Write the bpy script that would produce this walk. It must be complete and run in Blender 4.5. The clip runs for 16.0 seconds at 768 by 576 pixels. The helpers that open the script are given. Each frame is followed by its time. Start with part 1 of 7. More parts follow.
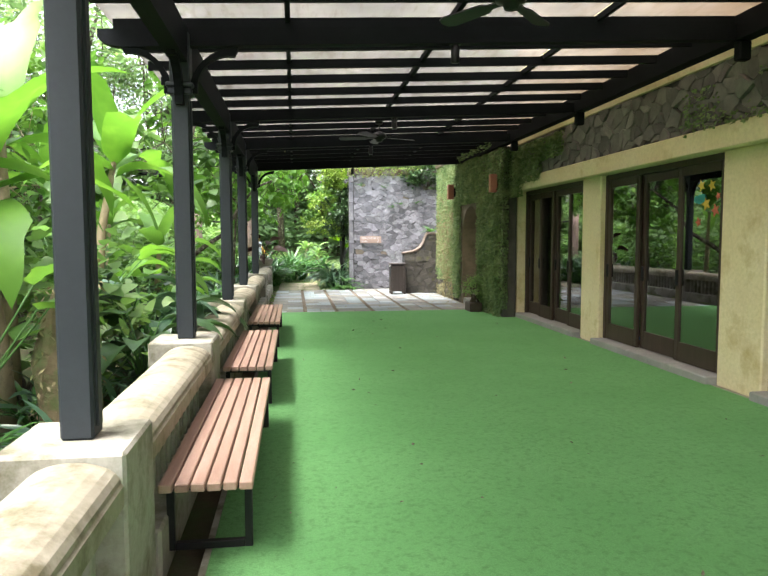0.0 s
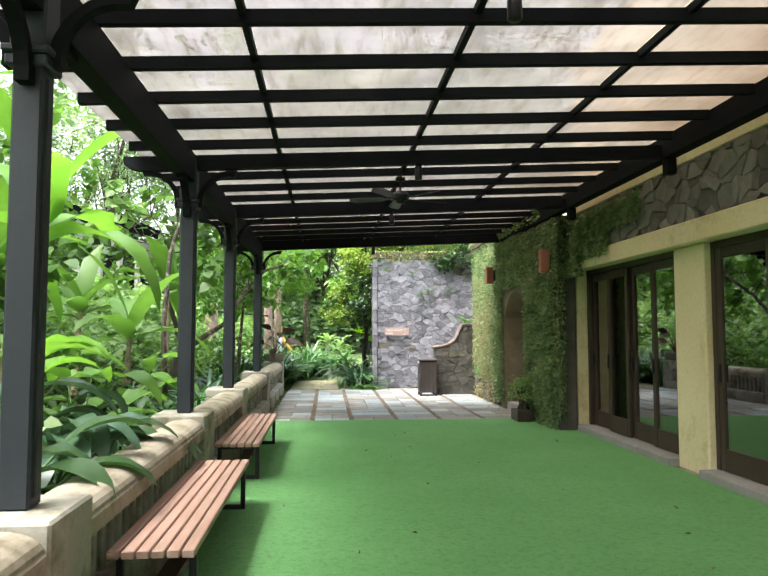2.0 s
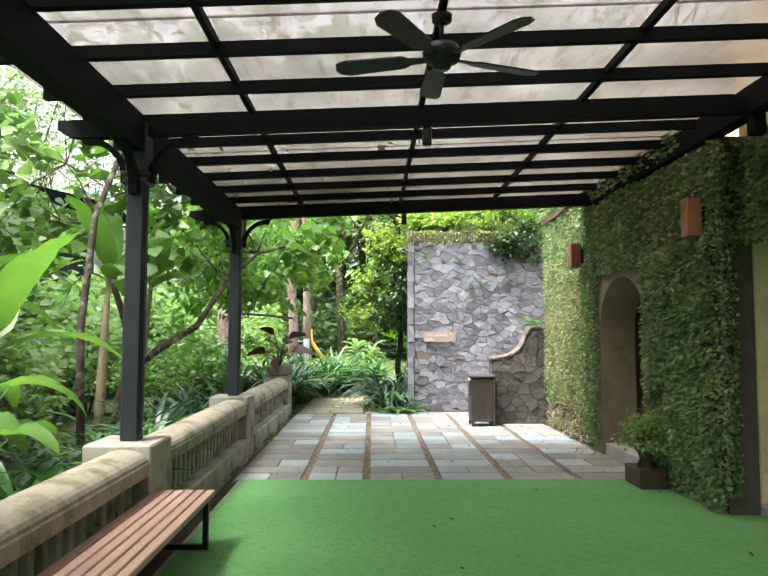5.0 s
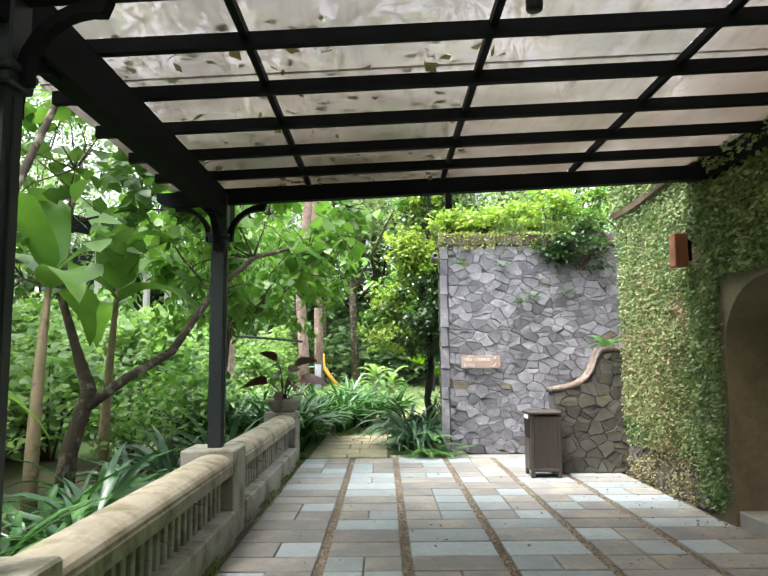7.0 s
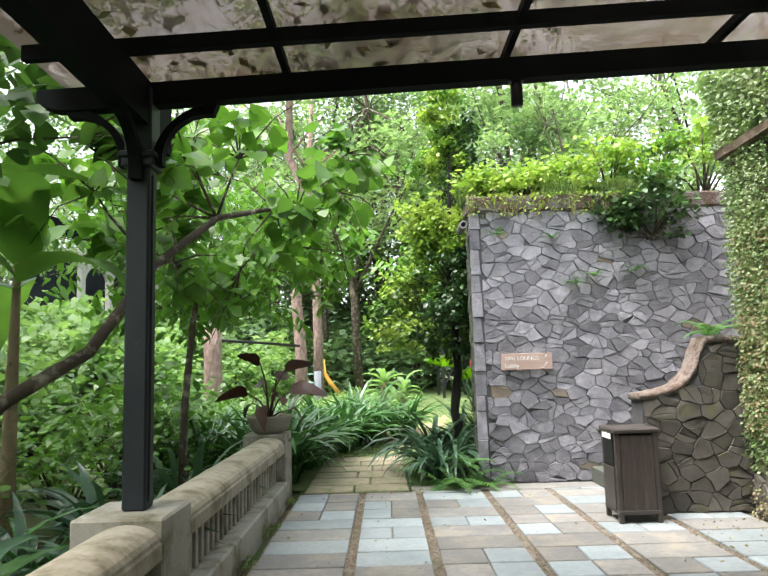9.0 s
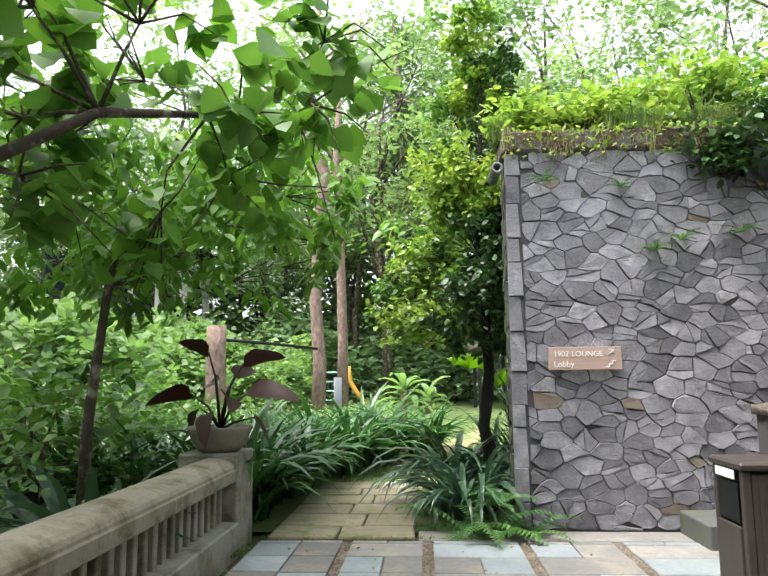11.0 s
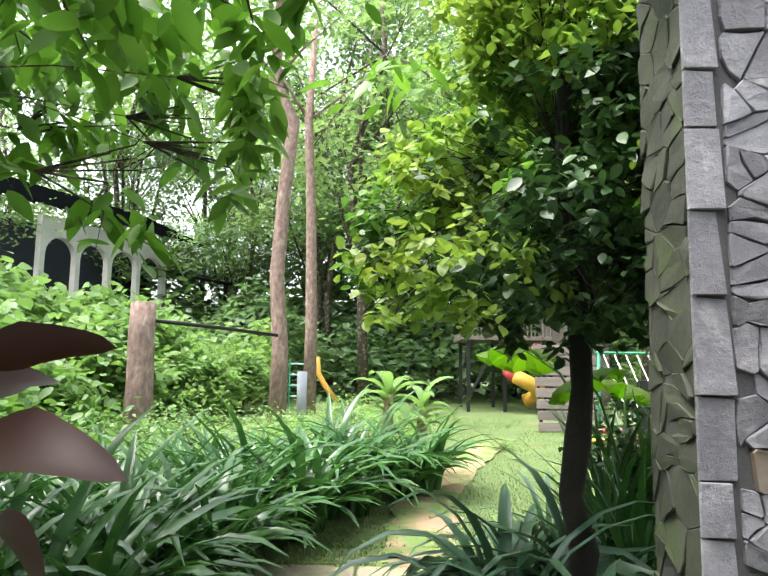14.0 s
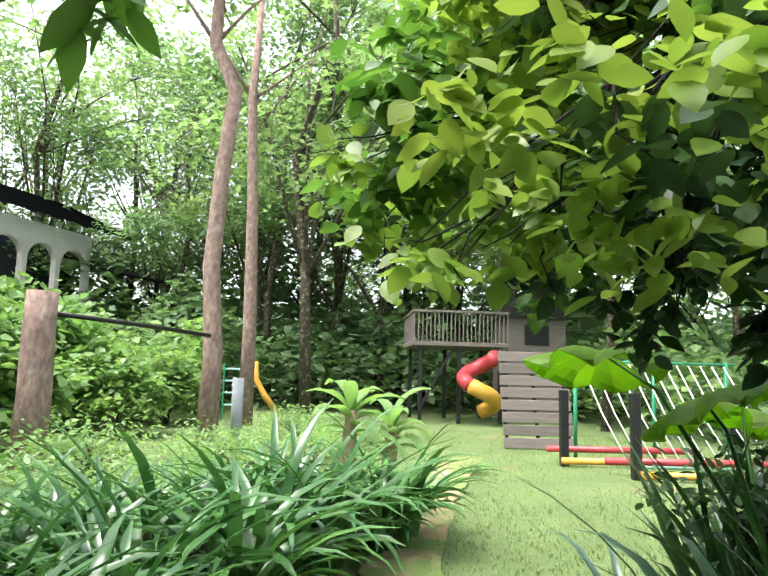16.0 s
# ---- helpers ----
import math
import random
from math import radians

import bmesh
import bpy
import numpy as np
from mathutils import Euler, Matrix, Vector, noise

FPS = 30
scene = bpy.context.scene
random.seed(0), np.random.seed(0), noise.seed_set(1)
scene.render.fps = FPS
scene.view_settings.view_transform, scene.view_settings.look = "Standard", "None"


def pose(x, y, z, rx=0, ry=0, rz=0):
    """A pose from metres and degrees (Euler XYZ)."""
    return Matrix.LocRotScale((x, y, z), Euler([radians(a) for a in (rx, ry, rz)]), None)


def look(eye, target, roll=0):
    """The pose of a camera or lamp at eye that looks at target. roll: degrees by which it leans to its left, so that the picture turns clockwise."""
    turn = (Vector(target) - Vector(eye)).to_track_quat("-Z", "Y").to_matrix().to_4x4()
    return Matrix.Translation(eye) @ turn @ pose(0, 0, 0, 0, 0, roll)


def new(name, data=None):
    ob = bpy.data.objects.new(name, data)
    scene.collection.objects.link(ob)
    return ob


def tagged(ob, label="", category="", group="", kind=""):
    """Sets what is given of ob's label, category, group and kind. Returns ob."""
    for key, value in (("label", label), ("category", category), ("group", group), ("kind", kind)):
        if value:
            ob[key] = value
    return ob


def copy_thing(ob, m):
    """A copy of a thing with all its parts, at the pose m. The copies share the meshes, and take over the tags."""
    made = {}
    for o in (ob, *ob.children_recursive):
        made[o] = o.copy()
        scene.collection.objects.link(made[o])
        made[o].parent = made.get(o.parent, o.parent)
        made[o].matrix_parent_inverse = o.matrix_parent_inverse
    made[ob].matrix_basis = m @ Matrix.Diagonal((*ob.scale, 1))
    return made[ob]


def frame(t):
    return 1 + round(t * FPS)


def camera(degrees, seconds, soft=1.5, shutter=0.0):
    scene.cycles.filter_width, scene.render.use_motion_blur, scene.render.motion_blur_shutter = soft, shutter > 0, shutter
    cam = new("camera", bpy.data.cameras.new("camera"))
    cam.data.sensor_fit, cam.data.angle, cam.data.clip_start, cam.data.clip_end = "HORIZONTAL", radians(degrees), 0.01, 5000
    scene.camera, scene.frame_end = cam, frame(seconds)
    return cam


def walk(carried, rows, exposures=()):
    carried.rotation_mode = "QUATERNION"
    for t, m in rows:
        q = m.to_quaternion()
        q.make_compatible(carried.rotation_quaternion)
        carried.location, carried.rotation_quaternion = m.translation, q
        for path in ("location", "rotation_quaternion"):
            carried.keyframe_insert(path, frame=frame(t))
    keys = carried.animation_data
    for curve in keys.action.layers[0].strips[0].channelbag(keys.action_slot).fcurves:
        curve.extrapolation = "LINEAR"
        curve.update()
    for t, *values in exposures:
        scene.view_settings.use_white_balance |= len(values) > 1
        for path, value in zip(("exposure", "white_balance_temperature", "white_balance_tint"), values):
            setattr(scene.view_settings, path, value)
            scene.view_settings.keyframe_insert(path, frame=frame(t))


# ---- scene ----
cam = camera(59.7, 16.0)
PATH = [
    (0, (-0.167, 1.538, 1.671), (0.098, 3.515, 1.521), -0.1),
    (0.5, (-0.071, 2.25, 1.702), (0.206, 4.231, 1.706), 0.6),
    (1, (-0.044, 2.937, 1.712), (0.221, 4.917, 1.817), 0.6),
    (1.5, (0.136, 3.565, 1.67), (0.363, 5.546, 1.817), -0.5),
    (2, (0.326, 4.254, 1.62), (0.495, 6.242, 1.749), 0.0),
    (2.5, (0.554, 4.954, 1.674), (0.718, 6.945, 1.771), -0.6),
    (3, (0.724, 5.737, 1.697), (0.858, 7.73, 1.811), -0.4),
    (3.5, (0.784, 6.503, 1.699), (0.915, 8.492, 1.854), -0.1),
    (4, (0.881, 7.26, 1.675), (0.977, 9.252, 1.814), 0.8),
    (4.2, (0.873, 7.566, 1.626), (0.934, 9.561, 1.744), 0.9),
    (6.3, (0.702, 10.561, 1.687), (0.715, 12.552, 1.876), -0.7),
    (6.5, (0.662, 10.796, 1.668), (0.637, 12.788, 1.845), -0.6),
    (7, (0.602, 11.438, 1.672), (0.604, 13.427, 1.883), -0.4),
    (7.5, (0.558, 12.107, 1.674), (0.539, 14.093, 1.903), -1.9),
    (8, (0.461, 12.758, 1.664), (0.424, 14.747, 1.875), -1.1),
    (8.5, (0.433, 13.471, 1.635), (0.475, 15.454, 1.893), -0.9),
    (9, (0.404, 14.235, 1.609), (0.406, 16.222, 1.839), -1.6),
    (9.2, (0.404, 14.51, 1.644), (0.407, 16.498, 1.863), -1.7),
    (11.3, (0.807, 17.223, 1.427), (0.67, 19.2, 1.696), -0.1),
    (11.5, (0.776, 17.519, 1.43), (0.634, 19.498, 1.68), 0.1),
    (12, (0.815, 18.227, 1.475), (0.849, 20.212, 1.718), 0.4),
    (12.5, (0.784, 18.934, 1.511), (0.887, 20.915, 1.763), 1.2),
    (13, (0.683, 19.608, 1.521), (0.794, 21.59, 1.763), 2.2),
    (13.5, (0.603, 20.309, 1.56), (0.663, 22.295, 1.791), 1.4),
    (14, (0.464, 20.797, 1.582), (0.421, 22.783, 1.82), 0.8),
    (14.5, (0.411, 21.335, 1.58), (0.288, 23.315, 1.834), -0.0),
    (15, (0.376, 21.823, 1.604), (0.242, 23.801, 1.865), -0.9),
    (15.5, (0.253, 22.404, 1.611), (0.306, 24.385, 1.88), 0.6),
    (16, (0.148, 22.883, 1.6), (0.286, 24.861, 1.86), 1.5),
]
EXPOSURES = [(0, 2.95), (4, 2.95), (7, 2.78), (9, 2.52), (11.5, 2.32), (12.5, 2.42), (14, 2.55), (16, 2.48)]
walk(cam, [(t, look(eye, target, roll)) for t, eye, target, roll in PATH], EXPOSURES)

# ---- world and light: a bright overcast sky ----
world = bpy.data.worlds.new("overcast")
scene.world = world
world.use_nodes = True
wn, wl = world.node_tree.nodes, world.node_tree.links
sky = wn.new("ShaderNodeTexSky")
sky.sky_type = "NISHITA"
sky.sun_disc = False
sky.sun_elevation, sky.sun_rotation = radians(65), radians(245)
sky.dust_density, sky.air_density, sky.ozone_density = 4.0, 1.0, 1.0
pale = wn.new("ShaderNodeHueSaturation")
pale.inputs["Saturation"].default_value = 0.38
wl.new(sky.outputs[0], pale.inputs["Color"])
wl.new(pale.outputs[0], wn["Background"].inputs["Color"])
wn["Background"].inputs["Strength"].default_value = 0.15

sun_data = bpy.data.lights.new("sun", "SUN")
sun_data.energy, sun_data.angle, sun_data.color = 1.5, radians(40), (1.0, 0.97, 0.92)
sun = new("sun", sun_data)
sun.matrix_world = Matrix.Translation((0, 10, 30)) @ Vector((-0.38, -0.18, 0.907)).to_track_quat("Z", "Y").to_matrix().to_4x4()

# ---- materials ----
def nodes_of(name):
    m = bpy.data.materials.new(name)
    m.use_nodes = True
    return m, m.node_tree.nodes, m.node_tree.links, m.node_tree.nodes["Principled BSDF"]


def noise_node(n, l, vec, scale, detail=4.0, rough=0.6):
    t = n.new("ShaderNodeTexNoise")
    t.inputs["Scale"].default_value, t.inputs["Detail"].default_value, t.inputs["Roughness"].default_value = scale, detail, rough
    l.new(vec, t.inputs["Vector"])
    return t.outputs["Fac"]


def ramp_node(n, l, fac, lo, hi):
    r = n.new("ShaderNodeMapRange")
    r.inputs["From Min"].default_value, r.inputs["From Max"].default_value = lo, hi
    l.new(fac, r.inputs["Value"])
    return r.outputs["Result"]


def mix_node(n, l, fac, a, b):
    m = n.new("ShaderNodeMix")
    m.data_type = "RGBA"
    for s, v in ((0, fac), (6, a), (7, b)):
        if hasattr(v, "default_value"):
            l.new(v, m.inputs[s])
        else:
            m.inputs[s].default_value = v if s == 0 else (*v, 1)
    return m.outputs[2]


def surf(name, c1, c2, big=1.5, fine=40.0, rough=0.8, bump=0.3, depth=0.01, c3=None, spots=(0.62, 0.75), spot_scale=3.0, rand=0.0, metal=0.0, stretch=(1, 1, 1), fine_mix=0.35, gloss=0.35):
    """A weathered surface: two colours over a large noise, grain and relief from a fine one, a third colour in blotches."""
    m, n, l, p = nodes_of(name)
    co = n.new("ShaderNodeTexCoord")
    info = n.new("ShaderNodeObjectInfo")
    mp = n.new("ShaderNodeMapping")
    mp.inputs["Scale"].default_value = stretch
    shift = n.new("ShaderNodeVectorMath")
    shift.operation = "SCALE"
    shift.inputs[0].default_value = (31.0, 17.0, 7.0)
    l.new(info.outputs["Random"], shift.inputs["Scale"])
    l.new(co.outputs["Object"], mp.inputs["Vector"])
    l.new(shift.outputs[0], mp.inputs["Location"])
    v = mp.outputs[0]
    a = ramp_node(n, l, noise_node(n, l, v, big), 0.3, 0.7)
    f = noise_node(n, l, v, fine, 6.0, 0.7)
    col = mix_node(n, l, a, c1, c2)
    dark = tuple(0.55 * (x + y) / 2 for x, y in zip(c1, c2))
    fm = n.new("ShaderNodeMath")
    fm.operation = "MULTIPLY"
    l.new(ramp_node(n, l, f, 0.62, 0.3), fm.inputs[0])
    fm.inputs[1].default_value = fine_mix
    col = mix_node(n, l, fm.outputs[0], col, dark)
    if c3:
        col = mix_node(n, l, ramp_node(n, l, noise_node(n, l, v, spot_scale, 6.0, 0.65), *spots), col, c3)
    if rand:
        hs = n.new("ShaderNodeHueSaturation")
        r = n.new("ShaderNodeMapRange")
        r.inputs["To Min"].default_value, r.inputs["To Max"].default_value = 1 - rand, 1 + rand
        l.new(info.outputs["Random"], r.inputs["Value"])
        l.new(r.outputs[0], hs.inputs["Value"])
        l.new(col, hs.inputs["Color"])
        col = hs.outputs[0]
    l.new(col, p.inputs["Base Color"])
    p.inputs["Roughness"].default_value, p.inputs["Metallic"].default_value = rough, metal
    p.inputs["Specular IOR Level"].default_value = gloss
    b = n.new("ShaderNodeBump")
    b.inputs["Strength"].default_value, b.inputs["Distance"].default_value = bump, depth
    l.new(f, b.inputs["Height"])
    l.new(b.outputs[0], p.inputs["Normal"])
    return m


def leafy(name, c1, c2, c3, rough=0.45, through_light=0.35, scale=1.2):
    """Leaves: colour varies from leaf to leaf and over the plant; some light passes through."""
    m, n, l, p = nodes_of(name)
    geo = n.new("ShaderNodeNewGeometry")
    co = n.new("ShaderNodeTexCoord")
    a = mix_node(n, l, geo.outputs["Random Per Island"], c1, c2)
    k = ramp_node(n, l, noise_node(n, l, co.outputs["Object"], scale, 3.0), 0.45, 0.7)
    a = mix_node(n, l, k, a, c3)
    l.new(a, p.inputs["Base Color"])
    p.inputs["Roughness"].default_value = rough
    tr = n.new("ShaderNodeBsdfTranslucent")
    g = n.new("ShaderNodeMixRGB")
    g.blend_type = "MULTIPLY"
    g.inputs[0].default_value = 1.0
    g.inputs[2].default_value = (1.15, 1.2, 0.8, 1)
    l.new(a, g.inputs[1])
    l.new(g.outputs[0], tr.inputs["Color"])
    mx = n.new("ShaderNodeMixShader")
    mx.inputs[0].default_value = through_light
    l.new(p.outputs[0], mx.inputs[1])
    l.new(tr.outputs[0], mx.inputs[2])
    l.new(mx.outputs[0], n["Material Output"].inputs["Surface"])
    return m


TURF = surf("artificial_turf", (0.125, 0.345, 0.112), (0.16, 0.395, 0.142), big=0.9, fine=120, rough=0.95, bump=1.0, depth=0.015, fine_mix=0.75, c3=(0.07, 0.205, 0.06), spots=(0.5, 0.74), spot_scale=26)
BLACK = surf("black_painted_wood", (0.006, 0.007, 0.008), (0.01, 0.011, 0.013), big=2.0, fine=30, rough=0.65, gloss=0.06, bump=0.15, depth=0.003, stretch=(1, 1, 1))
POSTPAINT = surf("dark_grey_painted_wood", (0.015, 0.019, 0.024), (0.023, 0.028, 0.034), big=2.0, fine=30, rough=0.5, bump=0.15, depth=0.003, c3=(0.05, 0.055, 0.06), spots=(0.68, 0.8))
CREAM = surf("cream_plaster", (0.66, 0.56, 0.33), (0.72, 0.64, 0.43), big=1.3, fine=25, rough=0.9, bump=0.25, depth=0.006, c3=(0.45, 0.35, 0.16), spots=(0.56, 0.75), spot_scale=2.2)
CONCRETE = surf("weathered_grey_concrete", (0.30, 0.285, 0.24), (0.41, 0.39, 0.345), big=1.6, fine=30, rough=0.9, bump=0.35, depth=0.006, c3=(0.13, 0.12, 0.075), spots=(0.45, 0.66), spot_scale=3.2)
COPING = surf("stained_concrete_coping", (0.27, 0.24, 0.18), (0.37, 0.335, 0.27), big=1.8, fine=30, rough=0.9, bump=0.35, depth=0.006, c3=(0.135, 0.115, 0.07), spots=(0.46, 0.66), spot_scale=4.0)
MORTAR = surf("dark_mortar", (0.06, 0.06, 0.062), (0.095, 0.093, 0.095), big=3, fine=50, rough=0.95, bump=0.5, depth=0.01)
STONE = surf("blue_grey_andesite", (0.145, 0.142, 0.163), (0.27, 0.265, 0.292), big=5.0, fine=30, rough=0.75, bump=0.9, depth=0.016, c3=(0.38, 0.37, 0.385), spots=(0.56, 0.78), spot_scale=7, rand=0.42)
STONE_BROWN = surf("rusty_andesite", (0.15, 0.12, 0.09), (0.21, 0.18, 0.15), big=5.0, fine=22, rough=0.8, bump=0.5, depth=0.012, rand=0.25)
# algae-stained stone of the wall's end face, with its shade in the colour too
STONE_MOSS_SHADED = surf("shaded_algae_stone", (0.04, 0.045, 0.035), (0.075, 0.08, 0.062), big=3.0, fine=22, rough=0.9, bump=0.5, depth=0.01, c3=(0.05, 0.07, 0.025), spots=(0.5, 0.7), spot_scale=3, rand=0.2)
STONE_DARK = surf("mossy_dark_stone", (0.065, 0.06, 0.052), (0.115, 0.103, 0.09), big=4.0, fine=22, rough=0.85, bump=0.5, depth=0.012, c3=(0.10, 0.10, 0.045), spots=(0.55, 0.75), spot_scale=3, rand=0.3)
FRIEZE = surf("grey_frieze_stone", (0.13, 0.122, 0.115), (0.22, 0.205, 0.19), big=4.0, fine=22, rough=0.85, bump=0.5, depth=0.012, rand=0.35)
TILE = surf("grey_slate_paver", (0.16, 0.155, 0.148), (0.235, 0.225, 0.21), big=2.5, fine=20, rough=0.7, bump=0.25, depth=0.004, c3=(0.28, 0.24, 0.18), spots=(0.52, 0.75), spot_scale=2.5, rand=0.22)
TILE_BLUE = surf("blue_grey_slate_paver", (0.20, 0.235, 0.25), (0.28, 0.31, 0.315), big=2.5, fine=20, rough=0.65, bump=0.25, depth=0.004, rand=0.2)
GRAVEL = surf("pebble_strip", (0.20, 0.165, 0.125), (0.31, 0.26, 0.20), big=6, fine=55, rough=0.9, bump=1.0, depth=0.02, c3=(0.09, 0.10, 0.05), spots=(0.5, 0.7), spot_scale=2, fine_mix=0.8)
PEBBLE = surf("brown_pebble", (0.20, 0.14, 0.10), (0.32, 0.26, 0.20), big=8, fine=40, rough=0.7, bump=0.2, rand=0.4)
SLAB = surf("sandy_path_slab", (0.25, 0.21, 0.15), (0.33, 0.285, 0.205), big=2.0, fine=28, rough=0.9, bump=0.35, depth=0.006, c3=(0.13, 0.155, 0.06), spots=(0.46, 0.68), spot_scale=4, rand=0.15)
SOIL = surf("garden_soil", (0.055, 0.04, 0.027), (0.09, 0.065, 0.04), big=1.2, fine=15, rough=0.95, bump=0.8, depth=0.04, c3=(0.05, 0.085, 0.025), spots=(0.45, 0.6), spot_scale=0.7)
LAWN = surf("lawn", (0.10, 0.15, 0.05), (0.145, 0.20, 0.075), big=0.7, fine=60, rough=0.95, bump=1.0, depth=0.03, c3=(0.22, 0.15, 0.085), spots=(0.62, 0.75), spot_scale=0.5, fine_mix=0.5)
DIRT = surf("bare_earth", (0.26, 0.17, 0.10), (0.32, 0.23, 0.15), big=1.2, fine=30, rough=0.95, bump=0.6, depth=0.02, c3=(0.11, 0.17, 0.045), spots=(0.42, 0.56), spot_scale=2.2)
SLAT = surf("reddish_hardwood", (0.30, 0.185, 0.14), (0.40, 0.27, 0.215), big=3.0, fine=24, rough=0.55, bump=0.2, depth=0.002, stretch=(8, 0.6, 8), rand=0.15, c3=(0.23, 0.13, 0.095), spots=(0.6, 0.8))
STEEL = surf("black_steel", (0.012, 0.013, 0.014), (0.02, 0.02, 0.021), big=4, fine=40, rough=0.45, bump=0.1, depth=0.002, metal=0.3)
DOORWOOD = surf("dark_brown_door_timber", (0.035, 0.023, 0.017), (0.055, 0.037, 0.027), big=2.0, fine=20, rough=0.5, bump=0.2, depth=0.002, stretch=(6, 6, 0.6))
SILL = surf("grey_stone_sill", (0.22, 0.22, 0.215), (0.30, 0.30, 0.29), big=2, fine=25, rough=0.8, bump=0.3, depth=0.004, c3=(0.38, 0.37, 0.35), spots=(0.58, 0.75))
COPPER = surf("terracotta_metal", (0.26, 0.095, 0.06), (0.33, 0.135, 0.09), big=4, fine=40, rough=0.5, bump=0.1, depth=0.002)
SIGNWOOD = surf("bleached_sign_wood", (0.36, 0.25, 0.21), (0.45, 0.34, 0.29), big=3, fine=25, rough=0.7, bump=0.2, depth=0.002, stretch=(0.6, 8, 8))
WHITEPAINT = surf("white_lettering", (0.80, 0.80, 0.78), (0.74, 0.74, 0.72), big=10, fine=60, rough=0.6, bump=0.05, depth=0.001)
BINSLAT = surf("bin_dark_brown_metal", (0.045, 0.036, 0.033), (0.065, 0.052, 0.047), big=3, fine=30, rough=0.45, bump=0.1, depth=0.002, rand=0.1)
CLAY = surf("grey_clay_pot", (0.22, 0.20, 0.16), (0.30, 0.27, 0.22), big=5, fine=30, rough=0.85, bump=0.3, depth=0.004, c3=(0.13, 0.13, 0.08), spots=(0.5, 0.7), spot_scale=5)
BARK = surf("pinkish_grey_bark", (0.13, 0.085, 0.07), (0.34, 0.24, 0.205), big=11, fine=9, fine_mix=0.8, rough=0.95, bump=0.9, depth=0.03, c3=(0.34, 0.30, 0.26), spots=(0.58, 0.72), spot_scale=5, stretch=(1, 1, 0.5))
BARK_DARK = surf("dark_mossy_bark", (0.045, 0.035, 0.025), (0.085, 0.068, 0.05), big=3, fine=18, rough=0.95, bump=0.9, depth=0.02, c3=(0.24, 0.22, 0.165), spots=(0.52, 0.66), spot_scale=7)
BARK_BLACK = surf("wet_black_bark", (0.01, 0.009, 0.008), (0.022, 0.019, 0.016), big=4, fine=30, rough=0.9, bump=1.0, depth=0.02)
BARK_PALE = surf("tan_bark", (0.26, 0.20, 0.12), (0.34, 0.27, 0.17), big=3, fine=18, rough=0.9, bump=0.6, depth=0.015, c3=(0.10, 0.09, 0.05), spots=(0.55, 0.7), spot_scale=6)
BANANA = leafy("banana_leaf", (0.085, 0.205, 0.026), (0.13, 0.285, 0.038), (0.17, 0.33, 0.05), 0.4, 0.45, 2.0)
BROAD = leafy("broad_leaf", (0.06, 0.15, 0.028), (0.115, 0.24, 0.043), (0.155, 0.29, 0.052), 0.4, 0.45)
BRIGHT = leafy("bright_leaf", (0.16, 0.29, 0.045), (0.26, 0.38, 0.07), (0.35, 0.43, 0.09), 0.42, 0.45)
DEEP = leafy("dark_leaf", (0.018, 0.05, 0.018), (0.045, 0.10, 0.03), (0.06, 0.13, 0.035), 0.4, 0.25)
STRAP = leafy("strap_leaf", (0.025, 0.085, 0.025), (0.06, 0.155, 0.042), (0.10, 0.215, 0.058), 0.24, 0.25, 2.0)
STRAP_BLUE = leafy("blue_green_strap_leaf", (0.03, 0.075, 0.045), (0.06, 0.125, 0.07), (0.09, 0.17, 0.09), 0.3, 0.2, 2.0)
FERN = leafy("fern_frond", (0.035, 0.11, 0.028), (0.075, 0.19, 0.04), (0.11, 0.23, 0.05), 0.5, 0.3)
IVY = leafy("creeping_fig", (0.085, 0.15, 0.055), (0.17, 0.25, 0.10), (0.24, 0.31, 0.14), 0.5, 0.3, 2.5)
# paler copy of the fig: the end wall's open-sky light put into its colour
IVY_LIT = leafy("lit_creeping_fig", (0.10, 0.165, 0.06), (0.18, 0.265, 0.10), (0.26, 0.32, 0.15), 0.5, 0.3, 2.5)
IVY_DRY = leafy("dry_creeper", (0.22, 0.17, 0.10), (0.30, 0.26, 0.14), (0.17, 0.20, 0.08), 0.7, 0.2, 2.5)
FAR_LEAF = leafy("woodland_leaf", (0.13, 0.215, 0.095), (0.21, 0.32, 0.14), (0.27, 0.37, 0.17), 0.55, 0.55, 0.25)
# darker copy of the woodland leaf; the shade of the woods is in its colour
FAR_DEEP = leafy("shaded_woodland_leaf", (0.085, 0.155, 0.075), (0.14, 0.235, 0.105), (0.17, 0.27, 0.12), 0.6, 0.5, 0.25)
BUSH_LEAF = leafy("bush_leaf", (0.12, 0.225, 0.075), (0.20, 0.33, 0.11), (0.25, 0.37, 0.13), 0.45, 0.5, 0.8)
LOBED = leafy("thin_lobed_leaf", (0.20, 0.36, 0.05), (0.28, 0.44, 0.07), (0.33, 0.46, 0.08), 0.45, 0.72, 1.5)
RED_LEAF = leafy("maroon_leaf", (0.03, 0.007, 0.006), (0.055, 0.012, 0.009), (0.04, 0.018, 0.012), 0.5, 0.15, 3.0)
GARDEN_LEAF = leafy("garden_leaf", (0.04, 0.10, 0.022), (0.08, 0.17, 0.034), (0.115, 0.215, 0.042), 0.42, 0.4, 0.9)
GRASS = leafy("grass_blade", (0.10, 0.18, 0.05), (0.17, 0.26, 0.08), (0.24, 0.29, 0.10), 0.6, 0.35)


